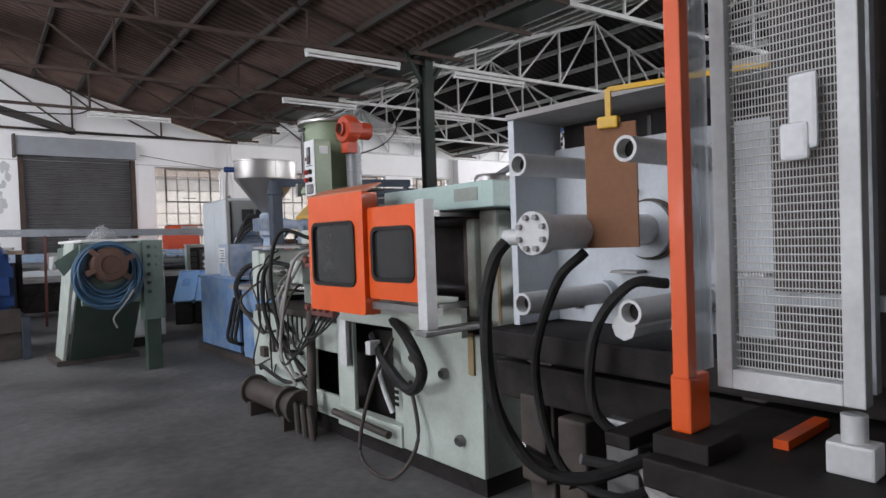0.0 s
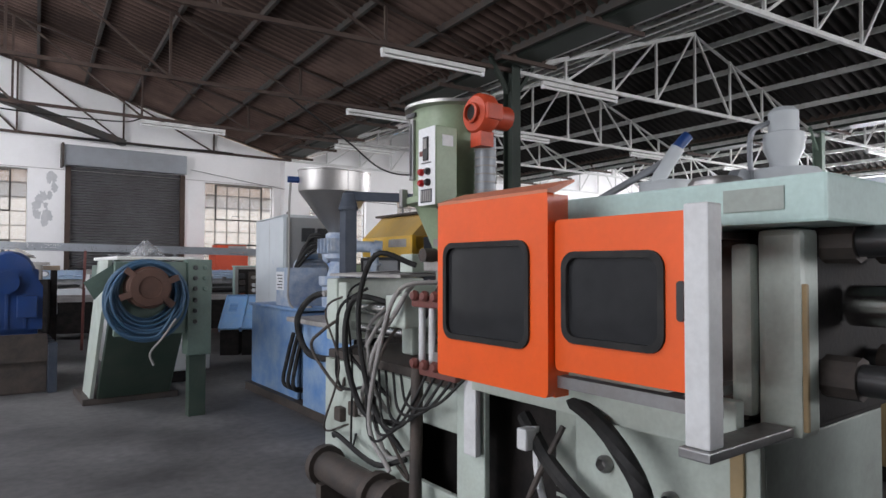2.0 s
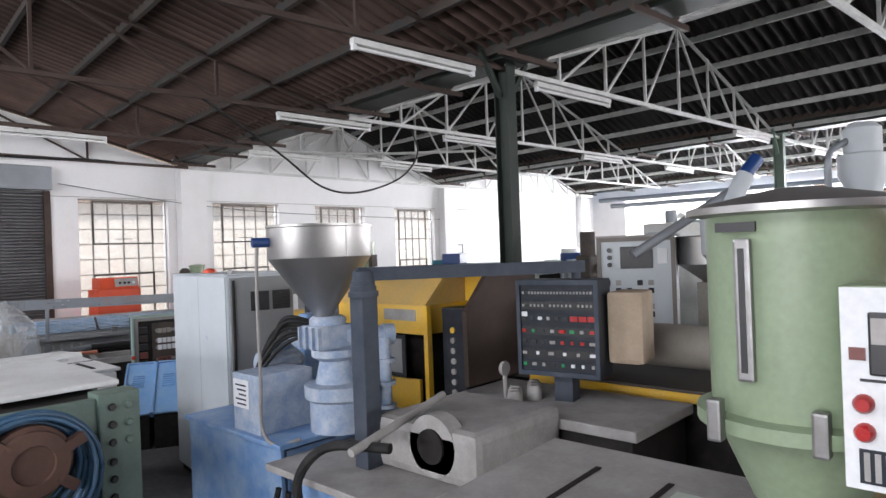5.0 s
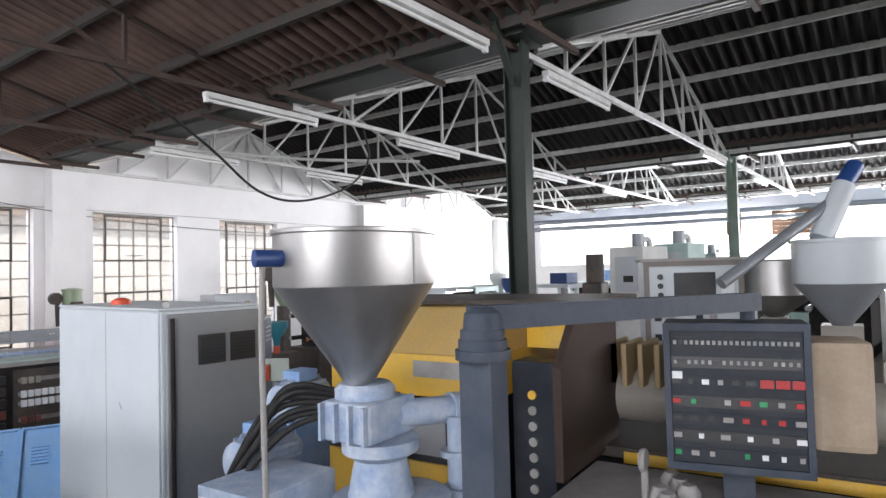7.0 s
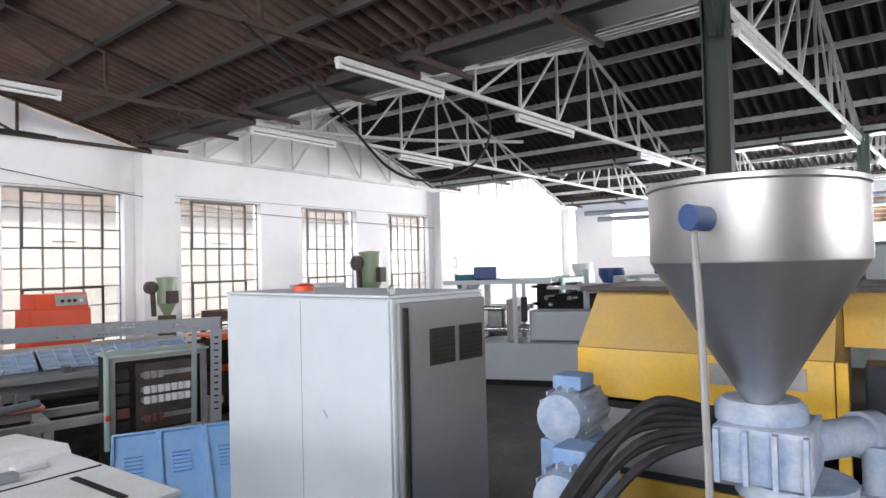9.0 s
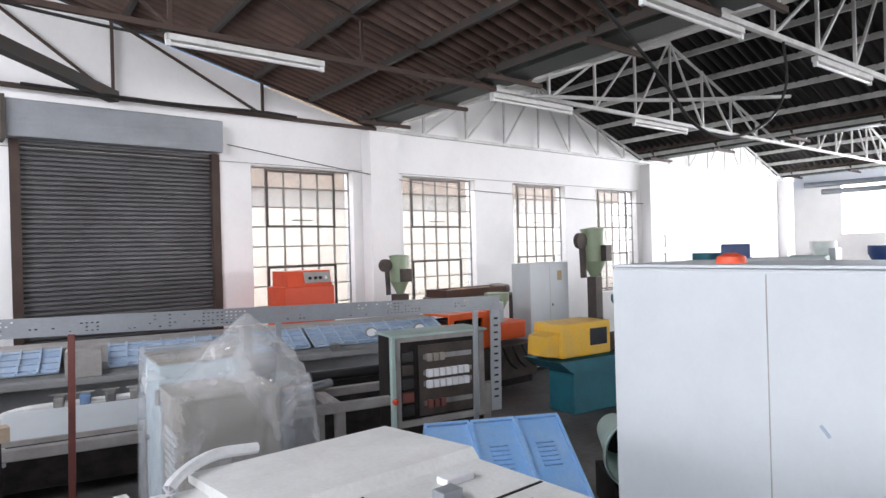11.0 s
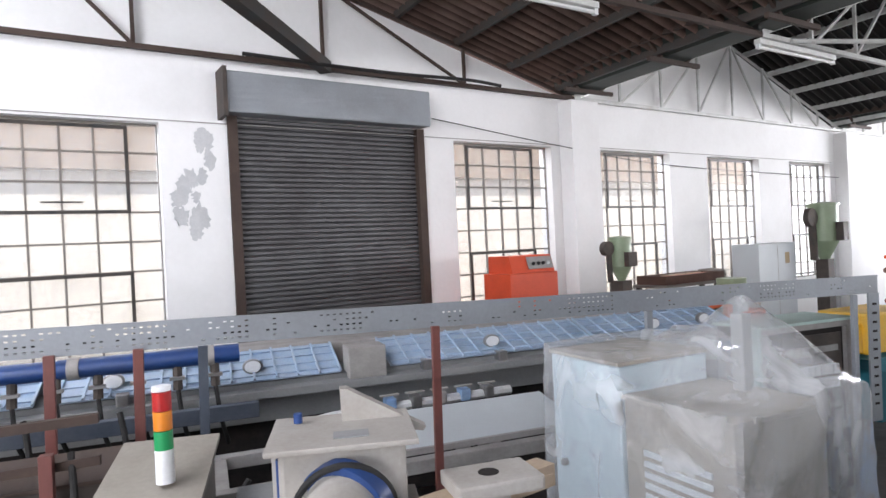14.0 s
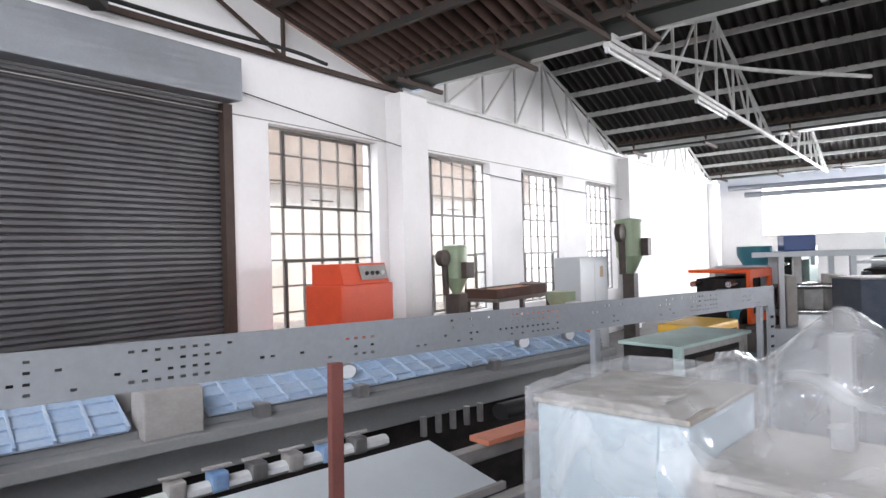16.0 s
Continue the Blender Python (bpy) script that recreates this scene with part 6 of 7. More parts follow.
    part("front_box", box(0.456, 0.95, 0.03, 0.50, 0.1, 1.29, 0.012), "beige", t, "dusty beige front box")
    part("box_lid", box(0.455, 0.96, 0.015, 0.51, 1.29, 1.306, 0.004), "beige", t)
    for k in range(9):
        part("grille_slat", box(0.56, 0.86, 0.02, 0.029, 0.78 + 0.04 * k, 0.80 + 0.04 * k), "pale_cab", t)
    part("column", box(0.66, 0.715, 0.39, 0.445, 1.306, 1.60, 0.008), "grey_cab", t, "grey upright holding up the film")
    # film: draped over the boxes, pulled up into a tip and hanging in long creases
    bm = bmesh.new()
    nu, nv = 220, 90
    ring = []
    tx, ty = 0.69, 0.42
    for j in range(nv + 1):
        v = j / nv
        row = []
        for i in range(nu):
            a = 2 * math.pi * i / nu
            ca, sa = math.cos(a), math.sin(a)
            k = max(abs(ca), abs(sa)) ** 0.85
            s = min(1.0, v * 2.5)
            x = tx + (0.50 + 0.52 * ca / k - tx) * s
            y = ty + (0.31 + 0.33 * sa / k - ty) * s
            far = math.hypot((x - tx) / 0.42, (y - ty) / 0.34)
            tip = max(0.0, 1 - far) ** 1.15
            step = min(1.0, max(0.0, (x - 0.42) / 0.08))
            z = 1.45 - 0.125 * step + (0.21 + 0.125 * step) * tip
            u = 0.0
            if v > 0.4:
                u = (v - 0.4) / 0.6
                z -= u * 1.12
                flare = max(0.0, sa) * 0.14 * min(1.0, u * 1.6)
                y += flare
                y += sa * 0.03 * u
            p = Vector((x, y, z))
            q = Vector((p.x, p.y, p.z * 0.45)) + Vector((noise.noise(p * 4), noise.noise(p * 4 + Vector((5, 2, 1))), 0)) * 0.10
            crease = (0.5 - abs(noise.noise(q * 3.0))) * 0.05 + (0.5 - abs(noise.noise(q * 8.0 + Vector((3, 1, 7))))) * 0.024
            calm = 0.35 if x < 0.40 else 1.0
            hem = 0.012 * math.sin(a * 13 + 5 * noise.noise(p * 2.5)) * u
            d = Vector((ca, sa, 0.6 if u == 0 else 0.15)).normalized()
            row.append(bm.verts.new(p + d * (crease * calm + hem + 0.004)))
        ring.append(row)
    for j in range(nv):
        for i in range(nu):
            bm.faces.new((ring[j][i], ring[j][(i + 1) % nu], ring[j + 1][(i + 1) % nu], ring[j + 1][i]))
    f = part("plastic_film", bm, "film", t, "crumpled clear plastic film", smooth=True)
    f.visible_shadow = False


wrapped_machine()


def breaker_cabinet():
    t = thing("open_breaker_cabinet", (4.34, 12.0, 0), "open mint control cabinet showing rows of breakers", "control cabinet", rz=-12)
    part("case", box(-0.42, 0.42, 0.0, 0.32, 0.12, 1.28, 0.008), "dark_in", t)
    part("frame", frame_ring([(-0.42, 0.55), (0.42, 0.55), (0.42, 1.28), (-0.42, 1.28)], [(-0.37, 0.6), (0.37, 0.6), (0.37, 1.24), (-0.37, 1.24)], "Y", -0.03, 0.0), "dusty", t)
    part("top", box(-0.44, 0.44, -0.05, 0.34, 1.281, 1.30, 0.004), "mint", t)
    part("door", box(-0.46, -0.425, -0.06, -0.01, 0.50, 1.30, 0.006), "mint", t, "narrow mint door edge")
    part("red_button", lathe([(0.025, 0), (0.025, -0.02), (0.015, -0.03)], (-0.44, -0.06, 0.78), "Y", 12), "red", t, smooth=True)
    part("mounting_plate", box(-0.2, 0.34, -0.012, -0.002, 0.62, 1.2), "cast", t)
    for j, z in enumerate((1.1, 0.97, 0.88, 0.72)):
        part("din_rail", box(-0.16, 0.3, -0.02, -0.012, z - 0.02, z + 0.02), "steel", t)
        for k in range((3, 7, 7, 3)[j]):
            part("breaker", box(-0.14 + 0.058 * k, -0.095 + 0.058 * k, -0.06, -0.02, z - 0.032, z + 0.03, 0.003), ("beige", "label", "label", "maroon")[j], t)
    for k in range(5):
        part("contactor", box(-0.36, -0.26, -0.04, -0.002, 0.64 + 0.11 * k, 0.72 + 0.11 * k, 0.004), ("black", "maroon", "black", "cast", "black")[k], t)
    part("leg", box(-0.38, -0.30, 0.02, 0.3, 0.0, 0.12), "cast", t)
    part("leg", box(0.30, 0.38, 0.02, 0.3, 0.0, 0.12), "cast", t)


breaker_cabinet()


def blue_covers():
    for k in range(3):
        t = thing("blue_machine_cover", (3.55 + 0.27 * k, 10.93 - 0.15 * k, 0.0), "scratched sky-blue ribbed sheet metal cover leaning back", "machine cover", "blue covers", rz=-28)
        m = pose(0, -0.46, 0.38, -56, 0, 0)
        part("sheet", box(-0.15, 0.15, -0.012, 0.012, 0, 0.78, 0.006, m=m), "blue_sky", t)
        for sx in (-0.155, 0.135):
            part("flange", box(sx, sx + 0.02, -0.03, 0.05, 0, 0.78, m=m), "blue_sky", t)
        part("cap", box(-0.15, 0.15, -0.03, 0.05, 0.781, 0.80, m=m), "blue_sky", t)
        for j in range(6):
            part("louvre", box(-0.07, 0.05, -0.024, -0.0125, 0.40 + 0.035 * j, 0.415 + 0.035 * j, m=m), "blue_sky", t)
        part("foot_block", box(-0.13, 0.13, -0.44, 0.12, 0, 0.36), "dark_in", t, "dark block under the cover")
    d = thing("green_duct", (5.05, 10.68, 0), "pale green open duct cone lying on a block beside the covers", "duct", rz=-38)
    part("shell", lathe([(0.25, -0.3), (0.24, -0.28), (0.13, 0.34), (0.125, 0.34), (0.232, -0.28), (0.242, -0.3)], (0, 0, 0.5), "Y", 30, cap=False), "mint", d, smooth=True)
    part("bore", cyl((0, 0.2, 0.5), (0, 0.21, 0.5), 0.15, seg=22), "dark_in", d)
    part("rim", lathe([(0.252, -0.305), (0.262, -0.3), (0.262, -0.27), (0.248, -0.265)], (0, 0, 0.5), "Y", 30, cap=False), "mint", d, smooth=True)
    part("cradle", box(-0.16, 0.16, -0.2, 0.3, 0.0, 0.27), "dark_in", d)
    # grey steel locker and a green steel chair beyond the covers
    k = thing("steel_locker", (6.35, 11.3, 0), "dark grey steel locker with louvred door and side", "locker", rz=35)
    part("body", box(-0.19, 0.19, -0.22, 0.2, 0.04, 1.55, 0.008), "post_grey", k)
    part("door", box(-0.175, 0.175, -0.236, -0.221, 0.08, 1.52, 0.005), "post_grey", k, "grey louvred locker door")
    for j in range(4):
        part("louvre", box(-0.12, 0.12, -0.242, -0.236, 1.28 + 0.05 * j, 1.295 + 0.05 * j), "grey_cab", k)
        part("louvre", box(-0.12, 0.12, -0.242, -0.236, 0.22 + 0.05 * j, 0.235 + 0.05 * j), "grey_cab", k)
    part("handle", box(0.11, 0.135, -0.255, -0.236, 0.78, 0.92, 0.004), "steel", k)
    part("top", box(-0.2, 0.2, -0.24, 0.21, 1.551, 1.565, 0.003), "grey_cab", k)
    for sx in (-0.15, 0.15):
        for sy in (-0.18, 0.15):
            part("foot", box(sx - 0.03, sx + 0.03, sy - 0.03, sy + 0.03, 0, 0.04), "dark_in", k)
    c = thing("steel_chair", (5.75, 10.4, 0), "pale green steel chair with an orange pad on its back", "chair", rz=-60)
    part("seat", box(-0.22, 0.22, -0.21, 0.21, 0.44, 0.465, 0.008), "pale_green", c)
    for sx in (-0.2, 0.2):
        part("leg", beam((sx, -0.2, 0.0), (sx, -0.19, 0.44), 0.03, 0.03), "pale_green", c)
        part("leg", beam((sx, 0.22, 0.0), (sx, 0.19, 0.44), 0.03, 0.03), "pale_green", c)
        part("back_post", beam((sx, 0.195, 0.46), (sx, 0.26, 1.15), 0.028, 0.028), "pale_green", c)
    part("stretcher", box(-0.2, 0.2, -0.205, -0.185, 0.2, 0.225), "pale_green", c)
    part("stretcher", box(-0.2, 0.2, 0.195, 0.215, 0.2, 0.225), "pale_green", c)
    part("backrest", box(-0.22, 0.22, 0.235, 0.258, 0.92, 1.16, 0.01), "pale_green", c)
    part("pad", box(-0.16, 0.02, 0.21, 0.232, 0.92, 1.1, 0.02), "red_orange", c, "orange cloth pad")


blue_covers()


# ---- along the north wall and the far bays ----
def wall_heater():
    t = thing("orange_heater", (4.92, 15.55, 0), "bright orange box heater with a sloping control head", "heater")
    part("body", box(-0.36, 0.36, -0.25, 0.25, 0.05, 1.56, 0.012), "red", t)
    part("plinth", box(-0.33, 0.33, -0.22, 0.22, 0, 0.05), "dark_in", t)
    part("head", prism([(-0.22, 1.562), (0.22, 1.562), (0.22, 1.76), (-0.16, 1.76)], "X", -0.30, 0.34), "red", t)
    part("dial_plate", prism([(-0.222, 1.60), (-0.176, 1.74), (-0.182, 1.742), (-0.228, 1.602)], "X", -0.06, 0.32), "dusty", t)
    for x in (0.02, 0.1, 0.17, 0.25):
        part("dial", cyl((x, -0.208, 1.665), (x, -0.222, 1.66), 0.022, seg=12), "black" if x < 0.2 else "label", t)


wall_heater()


def small_dryer(at, s, mount):
    t = thing("small_hopper_dryer", at, "sage green hopper dryer with side blower on a moulding machine", "hopper dryer", "small dryers")
    part("body", lathe([(0.15 * s, 0.0), (0.15 * s, 0.38 * s)], seg=20), "green_dryer", t, smooth=True)
    part("lid", lathe([(0.165 * s, 0.38 * s), (0.165 * s, 0.41 * s), (0.04, 0.43 * s)], seg=20), "green_dryer", t, smooth=True)
    part("cone", lathe([(0.05 * s, -0.2 * s), (0.15 * s, 0.0)], seg=20), "green_dryer", t, smooth=True)
    part("blower", lathe([(0.03, -0.05), (0.10 * s, -0.04), (0.10 * s, 0.04), (0.05, 0.06)], (-0.27 * s, 0, 0.26 * s), "Y", 18), "cast", t, smooth=True)
    part("blower_pipe", cyl((-0.24 * s, 0, 0.2 * s), (-0.22 * s, 0, -0.2 * s), 0.04 * s, seg=10), "cast", t, smooth=True)
    part("control_box", box(-0.1, 0.06, -0.24 * s, -0.16 * s, 0.0, 0.2 * s, 0.006), "cast", t)
    part("mount", box(-0.09, 0.09, -0.09, 0.09, -at[2] + mount, -0.2 * s), "cast", t)


small_dryer((6.32, 15.25, 1.55), 0.9, 0.0)
small_dryer((9.95, 14.55, 1.72), 1.35, 0.0)


def white_cabinet(x, y, w, d, h, m="pale_cab"):
    t = thing("white_cabinet", (x, y, 0), "plain white steel electrical cabinet", "cabinet", "white cabinets")
    part("body", box(-w / 2, w / 2, -d / 2, d / 2, 0.06, h, 0.01), m, t)
    part("plinth", box(-w / 2 + 0.02, w / 2 - 0.02, -d / 2 + 0.02, d / 2 - 0.02, 0, 0.06), "dark_in", t)
    part("door_seam", box(-0.003, 0.003, -d / 2 - 0.002, -d / 2 - 0.0005, 0.1, h - 0.04), "dusty", t)
    part("lock", cyl((0.05, -d / 2, h * 0.6), (0.05, -d / 2 - 0.02, h * 0.6), 0.02, seg=10), "steel", t)
    part("notice", box(w * 0.2, w * 0.32, -d / 2 - 0.003, -d / 2 - 0.0005, h - 0.3, h - 0.14), "yellow_d", t)


def scrap_table():
    t = thing("scrap_table", (7.95, 15.5, 0), "low table of rusty trays and brown boards by the windows", "table")
    part("tray", frame_ring([(-0.75, -0.25), (0.55, -0.25), (0.55, 0.25), (-0.75, 0.25)], [(-0.71, -0.21), (0.51, -0.21), (0.51, 0.21), (-0.71, 0.21)], "Z", 1.24, 1.36), "rust", t, "rusty sheet tray")
    part("top", box(-0.8, 0.75, -0.28, 0.28, 1.2, 1.24, 0.004), "cab_brown", t)
    for k in range(4):
        part("board", box(-0.65 + 0.1 * k, 0.3 + 0.08 * k, -0.17 + 0.09 * k, -0.1 + 0.09 * k, 1.24, 1.33 + 0.02 * (k % 2), 0.004), ("wood", "orange_pale", "cardboard", "wood")[k], t)
    part("bundle", lathe([(0.0001, -0.25), (0.07, -0.2), (0.09, 0.0), (0.07, 0.2), (0.0001, 0.25)], (0.62, 0.0, 1.31), "Y", 14), "cab_brown", t, "brown rolled bundle", smooth=True)
    for sx in (-0.74, 0.69):
        for sy in (-0.22, 0.22):
            part("leg", box(sx - 0.03, sx + 0.03, sy - 0.03, sy + 0.03, 0.0, 1.2), "cast", t)


scrap_table()
white_cabinet(8.95, 14.9, 0.95, 0.4, 1.73)


def small_press(at, rz, top, bed, guard, s=1.0, hopper="green_dryer", label="small"):
    t = thing("moulding_press", at, label, "moulding machine", rz=rz)
    part("bed", box(-1.1 * s, 1.1 * s, -0.35 * s, 0.35 * s, 0.1, 0.72 * s, 0.02), bed, t)
    part("plinth", box(-1.0 * s, 1.0 * s, -0.3 * s, 0.3 * s, 0, 0.1), "dark_in", t)
    part("clamp_guard", frame_ring([(-1.0 * s, 0.74 * s), (-0.15 * s, 0.74 * s), (-0.15 * s, 1.36 * s), (-1.0 * s, 1.36 * s)], [(-0.9 * s, 0.84 * s), (-0.25 * s, 0.84 * s), (-0.25 * s, 1.26 * s), (-0.9 * s, 1.26 * s)], "Y", -0.37 * s, -0.33 * s), guard, t)
    part("clamp_top", box(-1.0 * s, -0.15 * s, -0.33 * s, 0.33 * s, 1.32 * s, 1.36 * s, 0.01), guard, t)
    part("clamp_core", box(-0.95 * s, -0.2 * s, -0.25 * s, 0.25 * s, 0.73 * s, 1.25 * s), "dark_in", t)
    part("fixed_platen", box(-0.14 * s, 0.0, -0.32 * s, 0.32 * s, 0.73 * s, 1.38 * s, 0.015), top, t)
    part("injection_cover", box(0.1 * s, 0.9 * s, -0.28 * s, 0.28 * s, 0.8 * s, 1.12 * s, 0.03), top, t)
    part("barrel", cyl((0.0, 0, 1.0 * s), (0.4 * s, 0, 1.0 * s), 0.08 * s, seg=14), "steel", t, smooth=True)
    part("screen_box", box(-0.05 * s, 0.2 * s, -0.42 * s, -0.3 * s, 1.15 * s, 1.5 * s, 0.01), "pale_cab", t)
    part("feed_hopper", lathe([(0.05 * s, 1.12 * s), (0.06 * s, 1.2 * s), (0.22 * s, 1.5 * s), (0.22 * s, 1.62 * s)], (0.45 * s, 0, 0), "Z", 16), hopper, t, smooth=True)
    for k in range(4):
        part("tie_bar", cyl((-1.2 * s, (-0.2 if k % 2 else 0.2) * s, (0.86 if k < 2 else 1.2) * s), (-0.1 * s, (-0.2 if k % 2 else 0.2) * s, (0.86 if k < 2 else 1.2) * s), 0.035 * s, seg=10), "chrome", t, smooth=True)
    for k in range(3):
        part("hose", pipe([(0.2 * s + 0.2 * k, -0.36 * s, 0.7 * s), (0.3 * s + 0.2 * k, -0.42 * s, 0.45 * s), (0.5 * s + 0.2 * k, -0.4 * s, 0.3 * s)], 0.018), "rubber", t, smooth=True)
    return t


def yellow_press():
    t = thing("yellow_teal_press", (7.1, 12.8, 0), "small bench machine with a yellow guard box on a teal base", "machine", rz=-8)
    part("guard_box", box(-0.40, 0.40, -0.25, 0.25, 0.68, 1.08, 0.03), "yellow", t, "yellow guard box")
    part("guard_window", box(0.05, 0.33, -0.256, -0.2505, 0.80, 1.0), "panel", t)
    part("feed_chute", prism([(-0.58, 0.72), (-0.4, 0.70), (-0.4, 0.98), (-0.56, 0.94)], "Y", -0.2, 0.15), "yellow", t)
    part("teal_pan", prism([(-0.5, 0.66), (0.9, 0.66), (0.7, 0.52), (-0.3, 0.52)], "Y", -0.32, 0.32), "teal", t, "teal sump")
    part("pedestal", box(-0.2, 0.5, -0.22, 0.22, 0.0, 0.52, 0.02), "teal", t)
    part("tail", box(0.4, 1.3, -0.14, 0.14, 0.68, 0.86, 0.02), "cast", t)
    part("teal_hopper", lathe([(0.04, 0.95), (0.06, 1.08), (0.18, 1.26), (0.18, 1.34)], (0.95, 0, 0), "Z", 16), "teal", t, "teal feed hopper", smooth=True)
    part("hopper_neck", cyl((0.95, 0, 0.86), (0.95, 0, 0.97), 0.05, seg=12), "red_orange", t)
    part("ramp", prism([(0.9, 0.6), (1.5, 0.35), (1.5, 0.3), (0.9, 0.5)], "Y", -0.3, 0.1), "teal", t)


yellow_press()
small_press((10.3, 13.0, 0), -6, "pale_cab", "cast", "orange", 1.12, "teal", "white moulding machine with orange guard frame and dark bed")
small_press((7.2, 14.55, 0), 0, "orange", "cast", "orange", 0.82, "green_dryer", "older orange moulding machine with dark oily bed")
small_press((12.6, 11.2, 0), -8, "pale_cab", "mint", "pale_cab", 1.15, "blue_deep", "white and mint moulding machine in the far bay")
small_press((15.8, 13.2, 0), -5, "mint", "pale_cab", "mint", 1.2, "tube_w", "mint green moulding machine in the far bay")
small_press((16.4, 9.4, 0), -8, "mint", "mint", "mint", 1.25, "tube_w", "pale green moulding machine in the far bay")
small_press((13.6, 6.8, 0), -8, "mint", "pale_green", "pale_cab", 1.3, "tube_w", "mint and white moulding machine in the far bay")
small_press((19.4, 11.4, 0), -5, "pale_cab", "pale_cab", "pale_cab", 1.2, "blue", "white moulding machine near the side wall")
small_press((18.5, 6.0, 0), -8, "pale_cab", "mint", "pale_cab", 1.3, "tube_w", "white moulding machine near the side wall")
small_press((11.2, 5.2, 0), -8, "pale_cab", "beige", "tube_w", 1.25, "tube_w", "beige and white moulding machine in the far bay")


def gantry_machine(at, rz):
    """White framed take-out machine: open guard frame, platens, tie bars and a blue drive."""
    t = thing("framed_moulding_machine", at, "white moulding machine in an open frame with blue drive", "moulding machine", rz=rz)
    part("bed", box(-1.2, 1.2, -0.5, 0.5, 0.1, 0.7, 0.02), "pale_cab", t)
    part("plinth", box(-1.1, 1.1, -0.45, 0.45, 0.0, 0.1), "dark_in", t)
    for sx in (-0.95, -0.1):
        for sy in (-0.48, 0.48):
            part("frame_post", box(sx - 0.035, sx + 0.035, sy - 0.035, sy + 0.035, 0.7, 1.66, 0.005), "pale_cab", t)
    for sy in (-0.48, 0.48):
        part("frame_rail", box(-1.3, 0.5, sy - 0.04, sy + 0.04, 1.661, 1.73, 0.005), "pale_cab", t)
    for sx in (-0.95, -0.1):
        part("cross_rail", box(sx - 0.03, sx + 0.03, -0.44, 0.44, 1.665, 1.72), "pale_cab", t)
    part("drive", box(-0.85, -0.45, -0.2, 0.2, 1.735, 1.95, 0.02), "blue_deep", t, "deep blue drive box")
    part("drive_arm", box(-0.7, -0.6, -0.05, 0.05, 1.25, 1.66), "steel", t)
    for sx in (-0.8, -0.2):
        part("platen", box(sx - 0.07, sx + 0.07, -0.35, 0.35, 0.72, 1.4, 0.015), "cream", t)
    for sy in (-0.25, 0.25):
        for z in (0.9, 1.25):
            part("tie_bar", cyl((-1.1, sy, z), (0.1, sy, z), 0.04, seg=10), "chrome", t, smooth=True)
    part("mould", box(-0.62, -0.38, -0.2, 0.2, 0.86, 1.28, 0.01), "steel", t)
    part("injection_cover", box(0.1, 1.1, -0.3, 0.3, 0.72, 1.2, 0.03), "pale_cab", t)
    part("keypad", box(0.0, 0.1, -0.52, -0.44, 1.05, 1.45, 0.01), "panel", t)


gantry_machine((10.75, 11.75, 0), -70)
gantry_machine((13.8, 9.9, 0), -12)


def tall_mint_unit(x, y, h, w, m):
    t = thing("machine_tower", (x, y, 0), "pale machine tower with motor and pipework in the far bay", "machine", "far towers", rz=-15)
    part("body", box(-w / 2, w / 2, -0.3, 0.3, 0.05, h, 0.02), m, t)
    part("plinth", box(-w / 2 + 0.03, w / 2 - 0.03, -0.27, 0.27, 0, 0.05), "dark_in", t)
    part("hatch", box(-w / 2 - 0.012, -w / 2 - 0.001, -0.2, 0.2, h - 0.7, h - 0.15, 0.006), "pale_cab", t)
    part("slot", box(-w / 2 - 0.016, -w / 2 - 0.0125, -0.12, 0.05, h - 0.55, h - 0.45), "black", t)
    part("motor", cyl((0, 0, h), (0, 0, h + 0.22), 0.1, seg=14), "galv", t, smooth=True)
    part("elbow", pipe([(0.1, 0, h + 0.1), (0.3, 0, h + 0.12), (0.36, 0, h - 0.1), (0.36, 0, h - 0.8)], 0.05), "tube_w", t, smooth=True)


tall_mint_unit(12.2, 7.6, 2.4, 0.6, "mint")
tall_mint_unit(11.4, 8.05, 2.35, 0.75, "white_top")
tall_mint_unit(17.5, 8.0, 2.3, 0.9, "mint")


def yellow_extruder():
    t = thing("yellow_extruder", (0, 0, 0), "large yellow extruder with a dusty hinged cover and dark bed", "extruder")
    xa, xb = 4.0, 5.5
    part("cover", prism([(xa, 1.62), (xa + 0.25, 1.86), (xa + 0.9, 1.86), (xa + 0.9, 1.62)], "Y", 6.76, 7.78), "yellow_dusty", t, "dusty yellow sloped cover")
    part("front_panel", box(xa - 0.012, xa + 0.9, 6.76, 7.78, 1.40, 1.618, 0.006), "yellow", t, "scuffed yellow front panel")
    part("worn_patch", box(xa - 0.0155, xa - 0.0125, 6.85, 7.2, 1.5, 1.585), "dusty", t, "bare worn patch")
    part("side_trim", box(xa - 0.03, xa + 0.02, 6.715, 6.755, 0.9, 1.62, 0.004), "yellow", t)
    part("open_flap", prism([(xa + 0.45, 1.62), (xa + 0.9, 1.62), (xa + 0.9, 1.86), (xa + 0.45, 1.86)], "Y", 6.5, 6.755), "yellow", t, "shaded yellow inner panel")
    part("roof_edge", box(xa + 0.2, xa + 1.0, 6.3, 7.85, 1.866, 1.89), "cast", t, "rusty roof edge")
    part("guard_plate", prism([(xa + 0.05, 1.05), (xa + 0.05, 1.58), (xa + 0.3, 1.84), (xa + 0.9, 1.84), (xa + 0.9, 1.05)], "Y", 6.40, 6.44), "steel_br", t, "brown side guard plate")
    part("blue_window", box(xa - 0.018, xa - 0.0125, 7.0, 7.75, 1.1, 1.36), "grey_cab", t, "dirty grey inspection pane")
